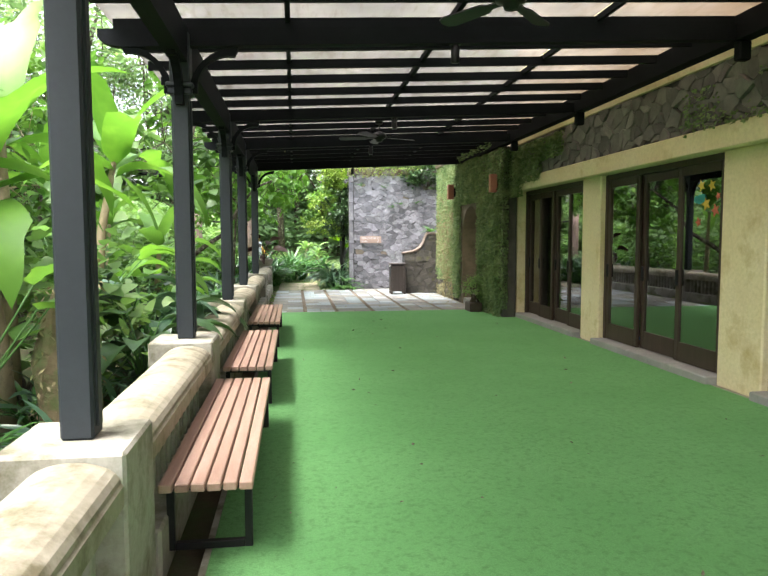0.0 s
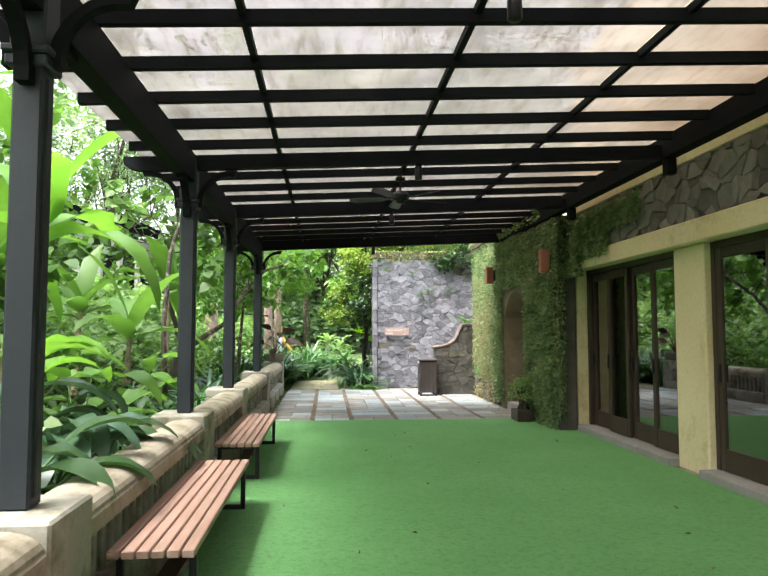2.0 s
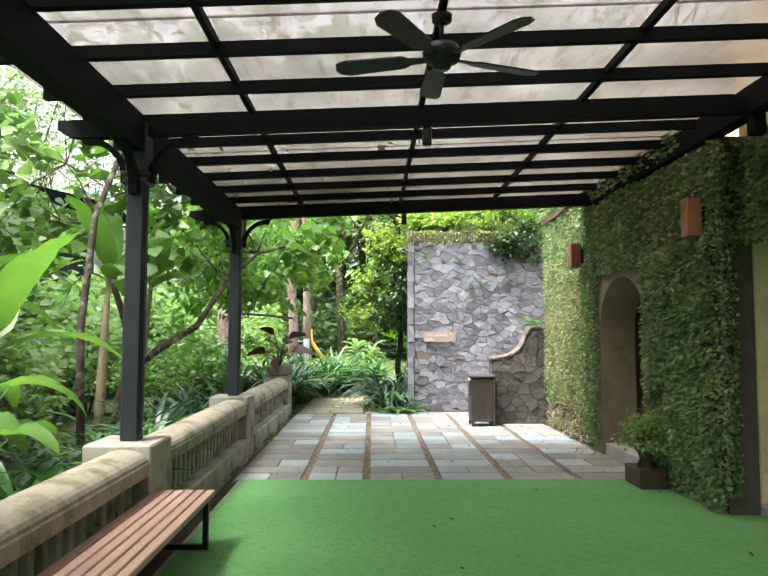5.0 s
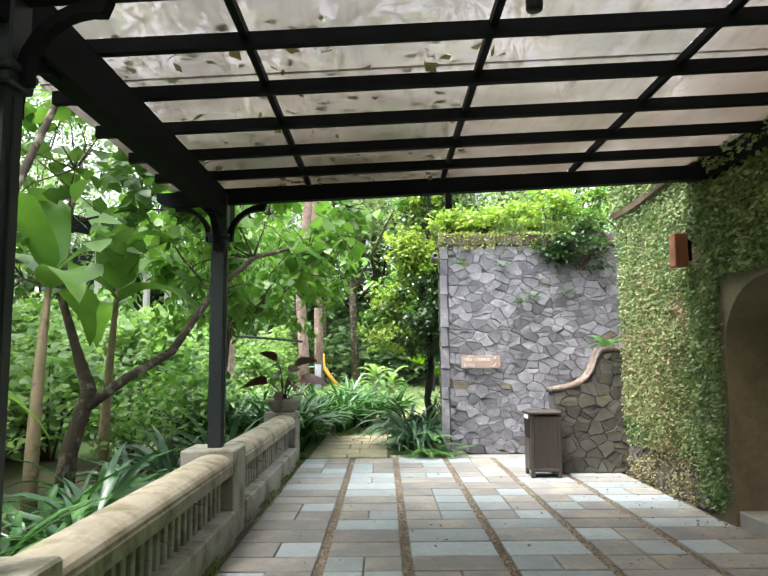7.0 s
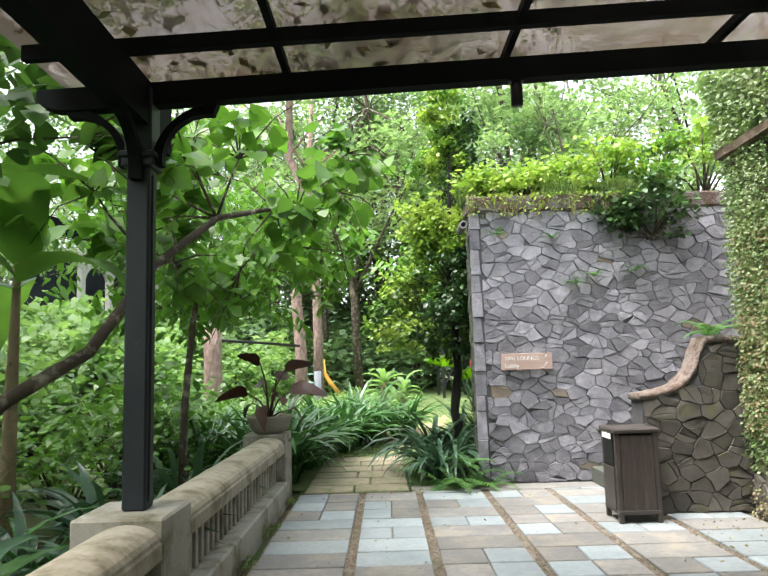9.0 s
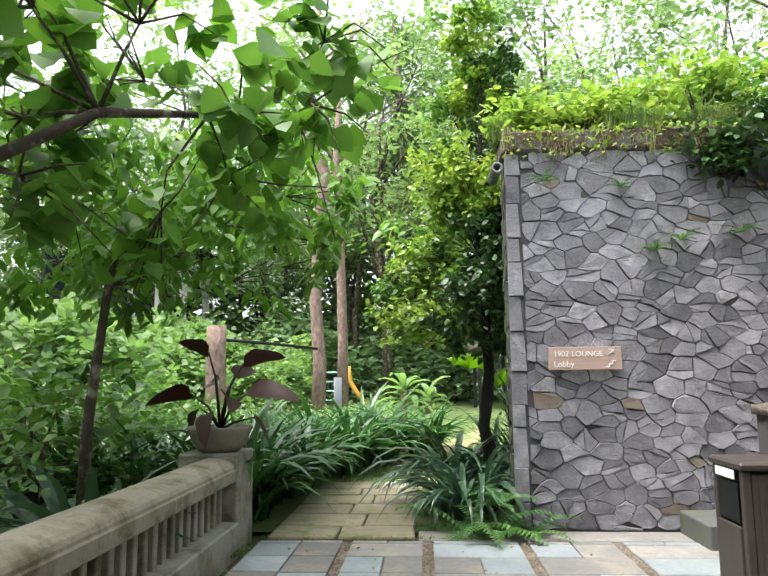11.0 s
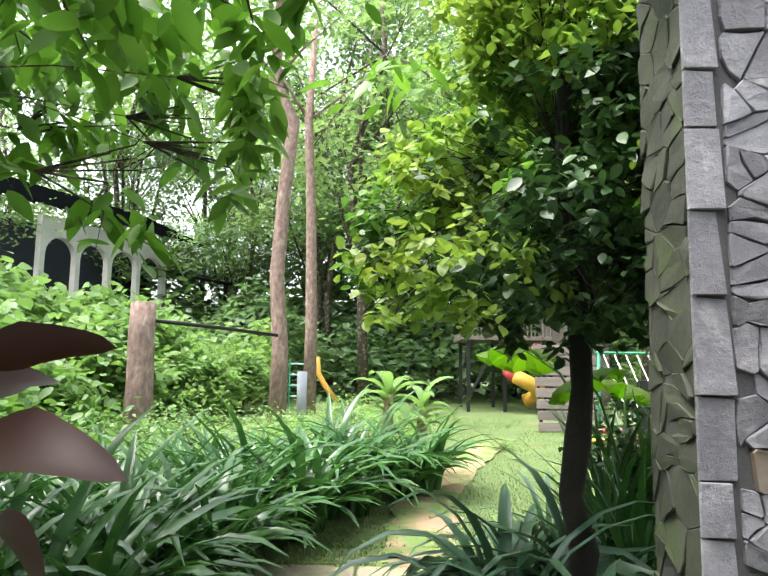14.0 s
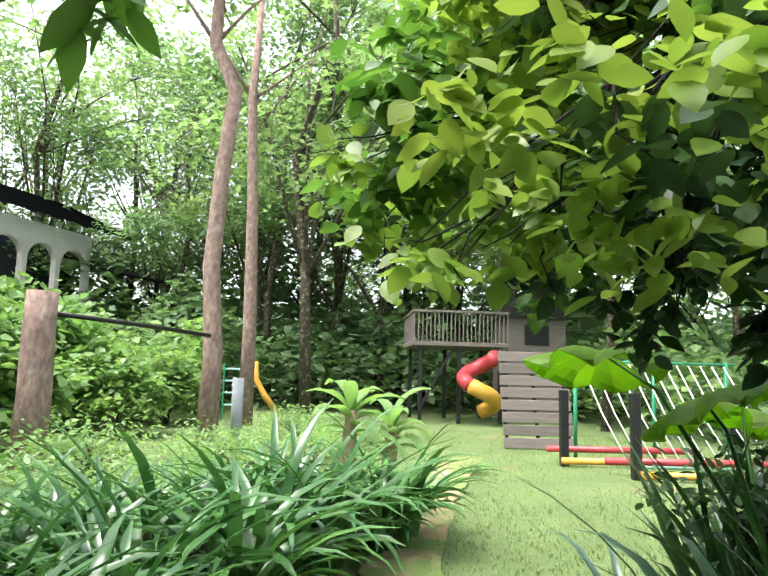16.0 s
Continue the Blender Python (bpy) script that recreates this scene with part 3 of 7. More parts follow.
hang(bx("band", WX - 0.07, WX + 0.5, -8, 15.22, 3.58, 3.94, CREAM, 0.01), facade)
for a, b in BAYS:
    hang(bx("sill", WX - 0.13, WX + 0.28, a + 0.002, b - 0.002, 0.0, 0.105, SILL, 0.012), facade)
for y in POST_Y[:4] + BACK_Y:
    hang(bx("beam_hanger", 4.06, 4.19, y - 0.05, y + 0.05, 3.36, 3.548, BLACK, 0.015), facade)
hang(bx("upper_wall", WX - 0.03, WX + 0.5, -8, 15.22, 3.95, 6.2, CREAM, 0), facade)

# room behind the glass doors
tagged(bx("floor_room", WX + 0.5, 9.5, -8, 15.2, -0.2, 0.1, DOORWOOD, 0), "dark indoor floor behind the glass doors", "floor", kind="structure")
tagged(bx("wall_room_back", 9.5, 9.7, -8, 15.4, 0.1, 3.2, plain("room_wall", (0.22, 0.2, 0.17), 0.9), 0), "dim back wall of the room indoors", "wall", kind="structure")
tagged(bx("wall_room_end", WX + 0.5, 9.5, 15.22, 15.4, 0.1, 3.2, plain("room_end", (0.25, 0.22, 0.18), 0.9), 0), "dim end wall of the room indoors", "wall", kind="structure")
tagged(bx("ceiling_room", WX + 0.5, 9.7, -8, 15.4, 3.0, 3.2, plain("room_ceiling", (0.4, 0.38, 0.34), 0.9), 0), "plain ceiling of the room indoors", "ceiling", kind="structure")
for i, (c, x, y, w, d) in enumerate((((0.12, 0.30, 0.12), 6.2, 13.2, 2.0, 2.2), ((0.42, 0.16, 0.05), 6.1, 9.2, 1.8, 1.2), ((0.06, 0.14, 0.32), 6.0, 10.6, 1.9, 1.3), ((0.10, 0.30, 0.26), 6.1, 6.2, 1.9, 2.0))):
    tagged(bx("play_mat", x - w / 2, x + w / 2, y - d / 2, y + d / 2, 0.102, 0.13, plain("foam_%d" % i, c, 0.8), 0.008), "coloured foam play mat on the indoor floor", "mat", "play mats")


def door_leaf(y0, y1, x, z0=0.105, z1=2.6):
    e = anchor("glass_door", x, (y0 + y1) / 2, z0, "dark brown timber door leaf with a tall glass pane", "door", "glass door leaves")
    h, w = z1 - z0, (y1 - y0) / 2
    for s in (-1, 1):
        bx("stile", -0.025, 0.025, s * w - (0.085 if s > 0 else 0), s * w + (0.085 if s < 0 else 0), 0, h, DOORWOOD, 0.006, e)
    bx("rail", -0.025, 0.025, -w + 0.086, w - 0.086, 0, 0.24, DOORWOOD, 0.006, e)
    bx("rail", -0.025, 0.025, -w + 0.086, w - 0.086, h - 0.11, h, DOORWOOD, 0.006, e)
    g = bx("pane", -0.004, 0.004, -w + 0.08, w - 0.08, 0.23, h - 0.1, GLASS, 0, e)
    g.visible_shadow = False
    bx("handle", -0.06, -0.026, w - 0.06, w - 0.035, 0.95, 1.15, STEEL, 0.004, e)
    return e


for a, b in BAYS:
    f = anchor("door_frame", WX + 0.14, (a + b) / 2, 0.105, "dark brown timber door frame set between cream columns", "door frame", "door frames")
    hang(bx("jamb", WX + 0.08, WX + 0.2, a + 0.002, a + 0.075, 0.106, 2.618, DOORWOOD, 0.006), f)
    hang(bx("jamb", WX + 0.08, WX + 0.2, b - 0.075, b - 0.002, 0.106, 2.618, DOORWOOD, 0.006), f)
    hang(bx("head", WX + 0.08, WX + 0.2, a + 0.076, b - 0.076, 2.54, 2.618, DOORWOOD, 0.006), f)
    n = 4 if b > 12 else 3
    w = (b - a - 0.156) / n
    for i in range(n):
        door_leaf(a + 0.078 + i * w + 0.003, a + 0.078 + (i + 1) * w - 0.003, WX + 0.115 + (0.055 if i % 2 else 0), 0.112, 2.536)

# ---- creeper-covered end of the building, with an arched doorway ----
IX = 4.12
ARCH_Y0, ARCH_Y1, ARCH_Z = 16.75, 18.35, 1.75


def arched_wall(name, x0, x1, ya, yb, z1, a0, a1, zs, mat):
    """A wall along y with a round-arched opening, built as two piers and a spandrel over the arch."""
    c, r, n = (a0 + a1) / 2, (a1 - a0) / 2, 14
    arc = [(c - r * math.cos(t), zs + r * 0.85 * math.sin(t)) for t in np.linspace(0, math.pi, n + 1)]
    bm = bmesh.new()
    add_box(bm, x0, x1, ya, a0, -0.2, z1)
    add_box(bm, x0, x1, a1, yb, -0.2, z1)
    lo = [[bm.verts.new((x, y, z)) for y, z in arc] for x in (x0, x1)]
    hi = [[bm.verts.new((x, y, z1)) for y, z in arc] for x in (x0, x1)]
    for i in range(n):
        bm.faces.new((lo[0][i], hi[0][i], hi[0][i + 1], lo[0][i + 1]))
        bm.faces.new((lo[1][i], lo[1][i + 1], hi[1][i + 1], hi[1][i]))
        bm.faces.new((lo[0][i], lo[0][i + 1], lo[1][i + 1], lo[1][i]))
        bm.faces.new((hi[0][i], hi[1][i], hi[1][i + 1], hi[0][i + 1]))
    return bm_ob(name, bm, mat)


WALLBASE = surf("old_render_wall", (0.13, 0.11, 0.075), (0.20, 0.165, 0.115), big=1.2, fine=20, rough=0.95, bump=0.6, depth=0.015, c3=(0.07, 0.075, 0.04), spots=(0.5, 0.7), spot_scale=2)
ARCHSTONE = surf("ochre_arch_stone", (0.30, 0.21, 0.115), (0.38, 0.29, 0.17), big=2, fine=20, rough=0.9, bump=0.5, depth=0.01, c3=(0.16, 0.13, 0.08), spots=(0.5, 0.7))
tagged(bx("wall_creeper_return", IX, 4.405, 14.95, 15.219, -0.1, 3.54, STONE_DARK, 0.02), "dark stone pier at the corner under the creeper", "wall", kind="structure")
w = arched_wall("wall_creeper", IX, IX + 0.5, 15.22, 18.7, 3.54, ARCH_Y0, ARCH_Y1, ARCH_Z, WALLBASE)
tagged(w, "old rendered wall under creeper with an arched doorway", "wall", kind="structure")
w = arched_wall("wall_inner_arch", IX + 0.62, IX + 0.85, 16.0, 19.5, 3.6, 16.95, 18.15, 1.6, ARCHSTONE)
tagged(w, "inner arch of ochre stone set back in the doorway", "wall", kind="structure")
tagged(bx("wall_arch_back", IX + 2.2, IX + 2.4, 15.4, 20.5, -0.2, 3.6, CREAM, 0), "plain wall at the back of the arched passage", "wall", kind="structure")
tagged(bx("step_1", IX + 0.04, IX + 2.2, 16.5, 18.8, -0.2, 0.13, SILL, 0.012), "grey stone step in the arched doorway", "step", kind="structure")
tagged(bx("wall_block_above", 6.6, 9.0, 15.41, 21.5, 3.62, 6.0, CREAM, 0), "upper wall of the building behind the creeper", "wall", kind="structure")
tagged(bx("wall_passage_end", IX + 0.51, IX + 2.2, 19.6, 20.0, -0.2, 3.6, CREAM, 0), "plain end wall of the passage", "wall", kind="structure")
tagged(bx("wall_creeper_end", IX + 0.03, IX + 0.5, 18.7, 21.25, -0.2, 3.68, WALLBASE, 0.03), "tall old rendered wall under thick creeper", "wall", kind="structure")
tagged(bx("wall_stair_end", 6.6, 6.9, 20.0, 24.3, -0.2, 4.6, WALLBASE, 0.02), "mossy rendered wall at the head of the steps", "wall", kind="structure")
# brown ledge across the end wall, the wall's set-back top above it
vs, fs = [], []
for i in range(15):
    y = 18.3 + 2.98 * i / 14
    z = 3.74 + 0.12 * max(0.0, (20.4 - y) / 1.9) + 0.03 * noise.noise((y * 3, 0, 0))
    d = 0.09 + 0.03 * noise.noise((y * 4, 5, 0))
    vs += [(IX - d, y, z - 0.03), (IX - d - 0.01, y, z + 0.05), (IX + 0.5, y, z + 0.09), (IX + 0.5, y, z - 0.05)]
for i in range(14):
    for k in range(4):
        fs.append((4 * i + k, 4 * i + (k + 1) % 4, 4 * i + 4 + (k + 1) % 4, 4 * i + 4 + k))
fs += [(3, 2, 1, 0), (56, 57, 58, 59)]
tagged(mesh_ob("trim_coping", vs, fs, surf("brown_coping", (0.13, 0.09, 0.065), (0.19, 0.14, 0.10), fine=15, bump=0.7, depth=0.02)), "brown earthy ledge across the creeper wall", "coping", kind="structure")
tagged(bx("wall_top_end", IX + 0.02, IX + 0.5, 18.91, 21.2, 3.7, 4.45, WALLBASE, 0.02), "old wall top under creeper above the ledge", "wall", kind="structure")
tagged(bx("wall_over_coping", IX + 0.02, IX + 0.5, 15.5, 18.9, 3.83, 4.78, WALLBASE, 0.02), "old wall rising above the pergola", "wall", kind="structure")
screen = anchor("timber_screen", IX + 0.2, 19.6, 4.45, "weathered slatted timber screen on top of the wall", "screen", kind="structure")
for k in range(16):
    hang(bx("slat", IX + 0.18, IX + 0.21, 18.6 + 0.13 * k, 18.69 + 0.13 * k, 4.5, 4.9, SIGNWOOD, 0.004), screen)
hang(bx("rail", IX + 0.16, IX + 0.23, 18.5, 20.75, 4.45, 4.51, SIGNWOOD, 0.006), screen)
tagged(bx("wall_behind", -1.4, 5.1, -8.3, -8.0, -0.2, 2.4, CREAM, 0), "plain cream wall closing the terrace", "wall", kind="structure")

# ---- stone walls ----
def clip_poly(poly, p, q):
    """The part of poly nearer to p than to q."""
    mx, my, dx, dy = (p[0] + q[0]) / 2, (p[1] + q[1]) / 2, q[0] - p[0], q[1] - p[1]
    side = [(x - mx) * dx + (y - my) * dy for x, y in poly]
    out = []
    for i, (a, sa) in enumerate(zip(poly, side)):
        b, sb = poly[(i + 1) % len(poly)], side[(i + 1) % len(poly)]
        if sa <= 0:
            out.append(a)
        if (sa < 0) != (sb < 0) and sa != sb:
            t = sa / (sa - sb)
            out.append((a[0] + t * (b[0] - a[0]), a[1] + t * (b[1] - a[1])))
    return out


def poly_area(poly):
    return 0.5 * abs(sum(a[0] * b[1] - b[0] * a[1] for a, b in zip(poly, poly[1:] + poly[:1])))


def stone_cells(u0, u1, v0, v1, size, rng, squash=1.35):
    """Rubble pieces that fill a rectangle: cells round scattered middles, flatter than tall, some split into slivers."""
    mids, tries = [], 0
    while tries < 900:
        p = (rng.uniform(u0 - 0.1, u1 + 0.1), rng.uniform(v0 - 0.1, v1 + 0.1))
        far = size * rng.choice((0.5, 0.75, 1.0, 1.25))
        if all((p[0] - q[0]) ** 2 + ((p[1] - q[1]) * squash) ** 2 > far * min(far, q[2]) for q in mids):
            mids.append((*p, far))
            tries = 0
        tries += 1
    cells = []
    for i, p in enumerate(mids):
        poly = [(u0, v0 * squash), (u1, v0 * squash), (u1, v1 * squash), (u0, v1 * squash)]
        for j, q in enumerate(mids):
            if i != j and abs(p[0] - q[0]) < size * 4 and abs(p[1] - q[1]) < size * 4:
                poly = clip_poly(poly, (p[0], p[1] * squash), (q[0], q[1] * squash))
                if len(poly) < 3:
                    break
        if len(poly) < 3 or poly_area(poly) < 0.1 * size * size:
            continue
        poly = [(x, y / squash) for x, y in poly]
        parts = [poly]
        if rng.random() < 0.5:
            c, a = np.mean(poly, axis=0), rng.normal(0, 0.45) + (math.pi / 2 if rng.random() < 0.25 else 0)
            n = np.array([-math.sin(a), math.cos(a)]) * 0.1
            c = c + n * rng.uniform(-0.25, 0.25) * size * 4
            parts = [clip_poly(poly, tuple(c - k * n), tuple(c + k * n)) for k in (-1, 1)]
        cells += [q for q in parts if len(q) >= 3 and poly_area(q) > 0.05 * size * size]
    out = []
    for poly in cells:
        cut = []
        for i, p in enumerate(poly):
            a, b = np.array(poly[i - 1]) - p, np.array(poly[(i + 1) % len(poly)]) - p
            la, lb = np.linalg.norm(a), np.linalg.norm(b)
            if la < 0.012:
                continue
            sharp = float(np.dot(a, b)) / (la * lb + 1e-9)
            if sharp > -0.35 and lb > 1e-6:
                k = 0.002 + 0.009 * rng.random() * (1.3 + sharp)
                cut += [tuple(np.array(p) + a * min(0.3, k / la)), tuple(np.array(p) + b * min(0.3, k / lb))]
            else:
                cut.append(tuple(p))
        # long edges get a slight break, as hewn stones have
        broken = []
        for p, q in zip(cut, cut[1:] + cut[:1]):
            broken.append(p)
            d = np.array(q) - p
            if np.linalg.norm(d) > 0.09:
                broken.append(tuple(np.array(p) + d * rng.uniform(0.35, 0.65) + np.array([-d[1], d[0]]) * rng.normal(0, 0.025)))
        warped = []
        for x, y in broken:
            edge = min(x - u0, u1 - x, y - v0, v1 - y) > 0.02
            warped.append((x + (0.06 * noise.noise((x * 4.1, y * 4.1, 1.0)) if edge else 0), y + (0.06 * noise.noise((x * 4.1, y * 4.1, 9.0)) if edge else 0)))
        if len(warped) >= 3:
            out.append(warped)
    return out


def stone_piece(name, poly, place, out, gap, rng, mat, parent, depth=0.05):
    """One dressed stone: outline pulled in by the joint, rim, and a slightly tilted, uneven face."""
    c = np.mean(poly, axis=0)
    def shrunk(g):
        r = []
        for p in poly:
            d = np.asarray(p) - c
            L = np.linalg.norm(d) + 1e-9
            r.append(c + d * max(0.35, 1 - g / L * 1.1))
        return r
    a, b = shrunk(gap), shrunk(gap + 0.003)
    tilt, lift = rng.normal(0, 0.05, 2), depth * rng.uniform(0.5, 1.15)
    vs = [(*p, -0.005) for p in a] + [(*p, lift * 0.72 + float(np.dot(np.asarray(p) - c, tilt))) for p in a]
    vs += [(*p, lift + float(np.dot(np.asarray(p) - c, tilt)) + rng.normal(0, 0.003)) for p in b]
    n = len(poly)
    fs = []
    for k in (0, 1):
        fs += [(k * n + i, k * n + (i + 1) % n, (k + 1) * n + (i + 1) % n, (k + 1) * n + i) for i in range(n)]
    fs.append(tuple(range(2 * n, 3 * n)))
    o = place(*c)
    ob = mesh_ob(name, [Vector(place(u, v)) - Vector(o) + Vector(out) * w for u, v, w in vs], fs, mat)
    ob.location = o
    hang(ob, parent)
    return ob


def stone_face(parent, u0, u1, v0, v1, size, place, out, seed, mats, keep=None, gap=0.0035, depth=0.05, squash=1.35):
    rng = np.random.default_rng(seed)
    for poly in stone_cells(u0, u1, v0, v1, size, rng, squash):
        c = np.mean(poly, axis=0)
        if keep and not keep(*c):
            continue
        mat = mats[0] if rng.random() > 0.015 or len(mats) == 1 else mats[1]
        stone_piece("stone", poly, place, out, gap, rng, mat, parent, depth)


SW_Y, SW_X0, SW_X1, SW_H = 23.42, 1.62, 6.6, 3.9
stone_wall = anchor("wall_stone", SW_X0, SW_Y, 0, "grey random-stone garden wall with dark recessed joints", "wall", kind="structure")
hang(bx("core", SW_X0 + 0.03, SW_X1, SW_Y + 0.045, SW_Y + 0.56, -0.2, SW_H, MORTAR, 0), stone_wall)
hang(bx("capping", SW_X0 - 0.01, SW_X1, SW_Y + 0.0, SW_Y + 0.6, SW_H - 0.2, SW_H + 0.03, surf("rough_cap", (0.13, 0.115, 0.11), (0.19, 0.175, 0.17), fine=15, bump=1.0, depth=0.04, c3=(0.085, 0.055, 0.04), spots=(0.42, 0.6), spot_scale=5), 0.03), stone_wall)

# curved-top stub wall beside the bin
stub = anchor("wall_stub", 3.1, 21.45, 0, "low dark stone wall with a concave curved coping", "wall", kind="structure")
CURVE = [(3.08, 1.22), (3.2, 1.235), (3.38, 1.265), (3.52, 1.32), (3.63, 1.41), (3.71, 1.54), (3.76, 1.68), (3.83, 1.8), (3.95, 1.82), (4.22, 1.8)]


def stub_top(x):
    return float(np.interp(x, [p[0] for p in CURVE], [p[1] for p in CURVE]))


prof = [(3.11, -0.2), (4.6, -0.2), (4.6, 1.75)] + [(min(max(x, 3.11), 4.22), z - 0.03) for x, z in reversed(CURVE)]
n = len(prof)
vs = [(x, 21.42, z) for x, z in prof] + [(x, 21.74, z) for x, z in prof]
bm = bmesh.new()
made = [bm.verts.new(v) for v in vs]
for i in range(n):
    bm.faces.new((made[i], made[(i + 1) % n], made[n + (i + 1) % n], made[n + i]))
tri = [bm.faces.new(made[:n]), bm.faces.new(list(reversed(made[n:])))]
bmesh.ops.triangulate(bm, faces=tri)
bmesh.ops.recalc_face_normals(bm, faces=bm.faces)
hang(bm_ob("core", bm, MORTAR), stub)
STUBCAP = surf("leaf_strewn_coping", (0.15, 0.12, 0.105), (0.25, 0.21, 0.185), big=9, fine=22, bump=1.0, depth=0.03, c3=(0.11, 0.07, 0.05), spots=(0.45, 0.6), spot_scale=12, fine_mix=0.7)
vs, fs = [], []
cx, cz = [p[0] for p in CURVE], [p[1] for p in CURVE]
steps = np.linspace(0, len(CURVE) - 1, 46)
for t in steps:
    x, z = float(np.interp(t, range(len(CURVE)), cx)), float(np.interp(t, range(len(CURVE)), cz))
    for j, (y, dz) in enumerate(((21.4, -0.06), (21.385, -0.01), (21.4, 0.012), (21.5, 0.022), (21.6, 0.022), (21.73, 0.012), (21.76, -0.05))):
        k = noise.noise((x * 16, y * 16 + j, z * 16))
        vs.append((x + 0.012 * noise.noise((x * 19, j * 3.0, z * 19)), y + 0.012 * k, z + dz + 0.014 * k))
for i in range(len(steps) - 1):
    for k in range(7):
        fs.append((7 * i + k, 7 * i + (k + 1) % 7, 7 * i + 7 + (k + 1) % 7, 7 * i + 7 + k))
fs += [tuple(reversed(range(7))), tuple(7 * (len(steps) - 1) + k for k in range(7))]
hang(mesh_ob("coping", vs, fs, STUBCAP, None, True), stub)
DARKSTEP = surf("worn_dark_step", (0.065, 0.068, 0.07), (0.105, 0.107, 0.107), fine=20, rough=0.85, bump=0.4, depth=0.006, c3=(0.09, 0.10, 0.06), spots=(0.5, 0.7))
for i, (x0, y0, z1) in enumerate(((3.12, 22.72, 0.2), (3.55, 22.4, 0.37), (3.95, 22.0, 0.54))):
    tagged(bx("garden_step_%d" % (i + 1), x0, 6.5, y0, 23.4, z1 - 0.25, z1, DARKSTEP, 0.012), "worn grey stone step behind the low wall", "step", kind="structure")
tagged(bx("floor_wall_foot", 0.7, 6.5, 23.055, 23.42, -0.15, -0.004, TILE, 0.006), "grey paving strip along the foot of the stone wall", "paving", kind="structure")

# ---- benches ----
def bench(x0, x1, y0, y1, h=0.41):
    e = anchor("bench", (x0 + x1) / 2, (y0 + y1) / 2, 0.016, "slatted reddish wooden bench on black steel frames", "bench", "benches along the balustrade")
    L, W = (y1 - y0) / 2, (x1 - x0) / 2
    n = 6
    step = 2 * W / n
    for i in range(n):
        x = -W + step * i
        bx("slat", x + 0.006, x + step - 0.006, -L, L, h - 0.045, h, SLAT, 0.006, e)
    for s in (-1, 1):
        y = s * (L - 0.16)
        bm = bmesh.new()
        add_box(bm, -W + 0.02, -W + 0.06, y - 0.02, y + 0.02, 0, h - 0.046, 0.003)
        add_box(bm, W - 0.06, W - 0.02, y - 0.02, y + 0.02, 0, h - 0.046, 0.003)
        add_box(bm, -W + 0.061, W - 0.061, y - 0.02, y + 0.02, 0, 0.04, 0.003)
        add_box(bm, -W + 0.061, W - 0.061, y - 0.02, y + 0.02, h - 0.086, h - 0.046, 0.003)
        bm_ob("leg_frame", bm, STEEL, e)
    bm = bmesh.new()
    for x in (-W * 0.55, W * 0.55):
        add_box(bm, x - 0.018, x + 0.018, -L + 0.181, L - 0.181, h - 0.082, h - 0.047, 0.003)
    bm_ob("rail", bm, STEEL, e)
    return e


first_bench = bench(-0.87, -0.385, 4.95, 7.55)
copy_thing(first_bench, pose(-0.6275, 9.38, 0.016))
copy_thing(first_bench, pose(-0.6275, 12.9, 0.016))

# ---- litter bin ----
def litter_bin(x0, x1, y0, y1, h):
    cx, cy = (x0 + x1) / 2, (y0 + y1) / 2
    e = anchor("litter_bin", cx, cy, 0.0, "dark brown slatted metal litter bin on short feet", "bin")
    w, d = (x1 - x0) / 2, (y1 - y0) / 2
    bx("body", -w + 0.03, w - 0.03, -d + 0.03, d - 0.03, 0.08, h - 0.06, plain("bin_liner", (0.02, 0.018, 0.017), 0.7), 0.01, e)
    for sx in (-1, 1):
        for sy in (-1, 1):
            bx("leg", sx * w - (0.05 if sx > 0 else 0), sx * w + (0.05 if sx < 0 else 0), sy * d - (0.05 if sy > 0 else 0), sy * d + (0.05 if sy < 0 else 0), 0.0, h - 0.05, BINSLAT, 0.006, e)
    n = 9
    for i in range(n):
        x = -w + 0.055 + (2 * w - 0.11) * (i + 0.5) / n
        for y in (-d + 0.012, d - 0.012):
            bx("slat", x - 0.019, x + 0.019, y - 0.01, y + 0.01, 0.1, h - 0.07, BINSLAT, 0.004, e)
    for s in (-1, 1):
        bx("side_panel", s * w - 0.012, s * w + 0.012, -d + 0.055, d - 0.055, 0.12, h * 0.58, BINSLAT, 0.004, e)
        bx("opening", s * w - 0.004, s * w + 0.004, -d + 0.07, d - 0.07, h * 0.6, h * 0.86, STEEL, 0.003, e)
    bx("band", -w + 0.001, w - 0.001, -d - 0.006, d + 0.006, 0.085, 0.125, BINSLAT, 0.005, e)
    bx("lid", -w - 0.02, w + 0.02, -d - 0.02, d + 0.02, h - 0.05, h, BINSLAT, 0.015, e)
    bx("notice", -w - 0.016, -w - 0.012, -d + 0.08, d - 0.08, h * 0.88, h * 0.94, WHITEPAINT, 0.0, e)
    return e


litter_bin(2.66, 3.09, 21.02, 21.44, 0.92)

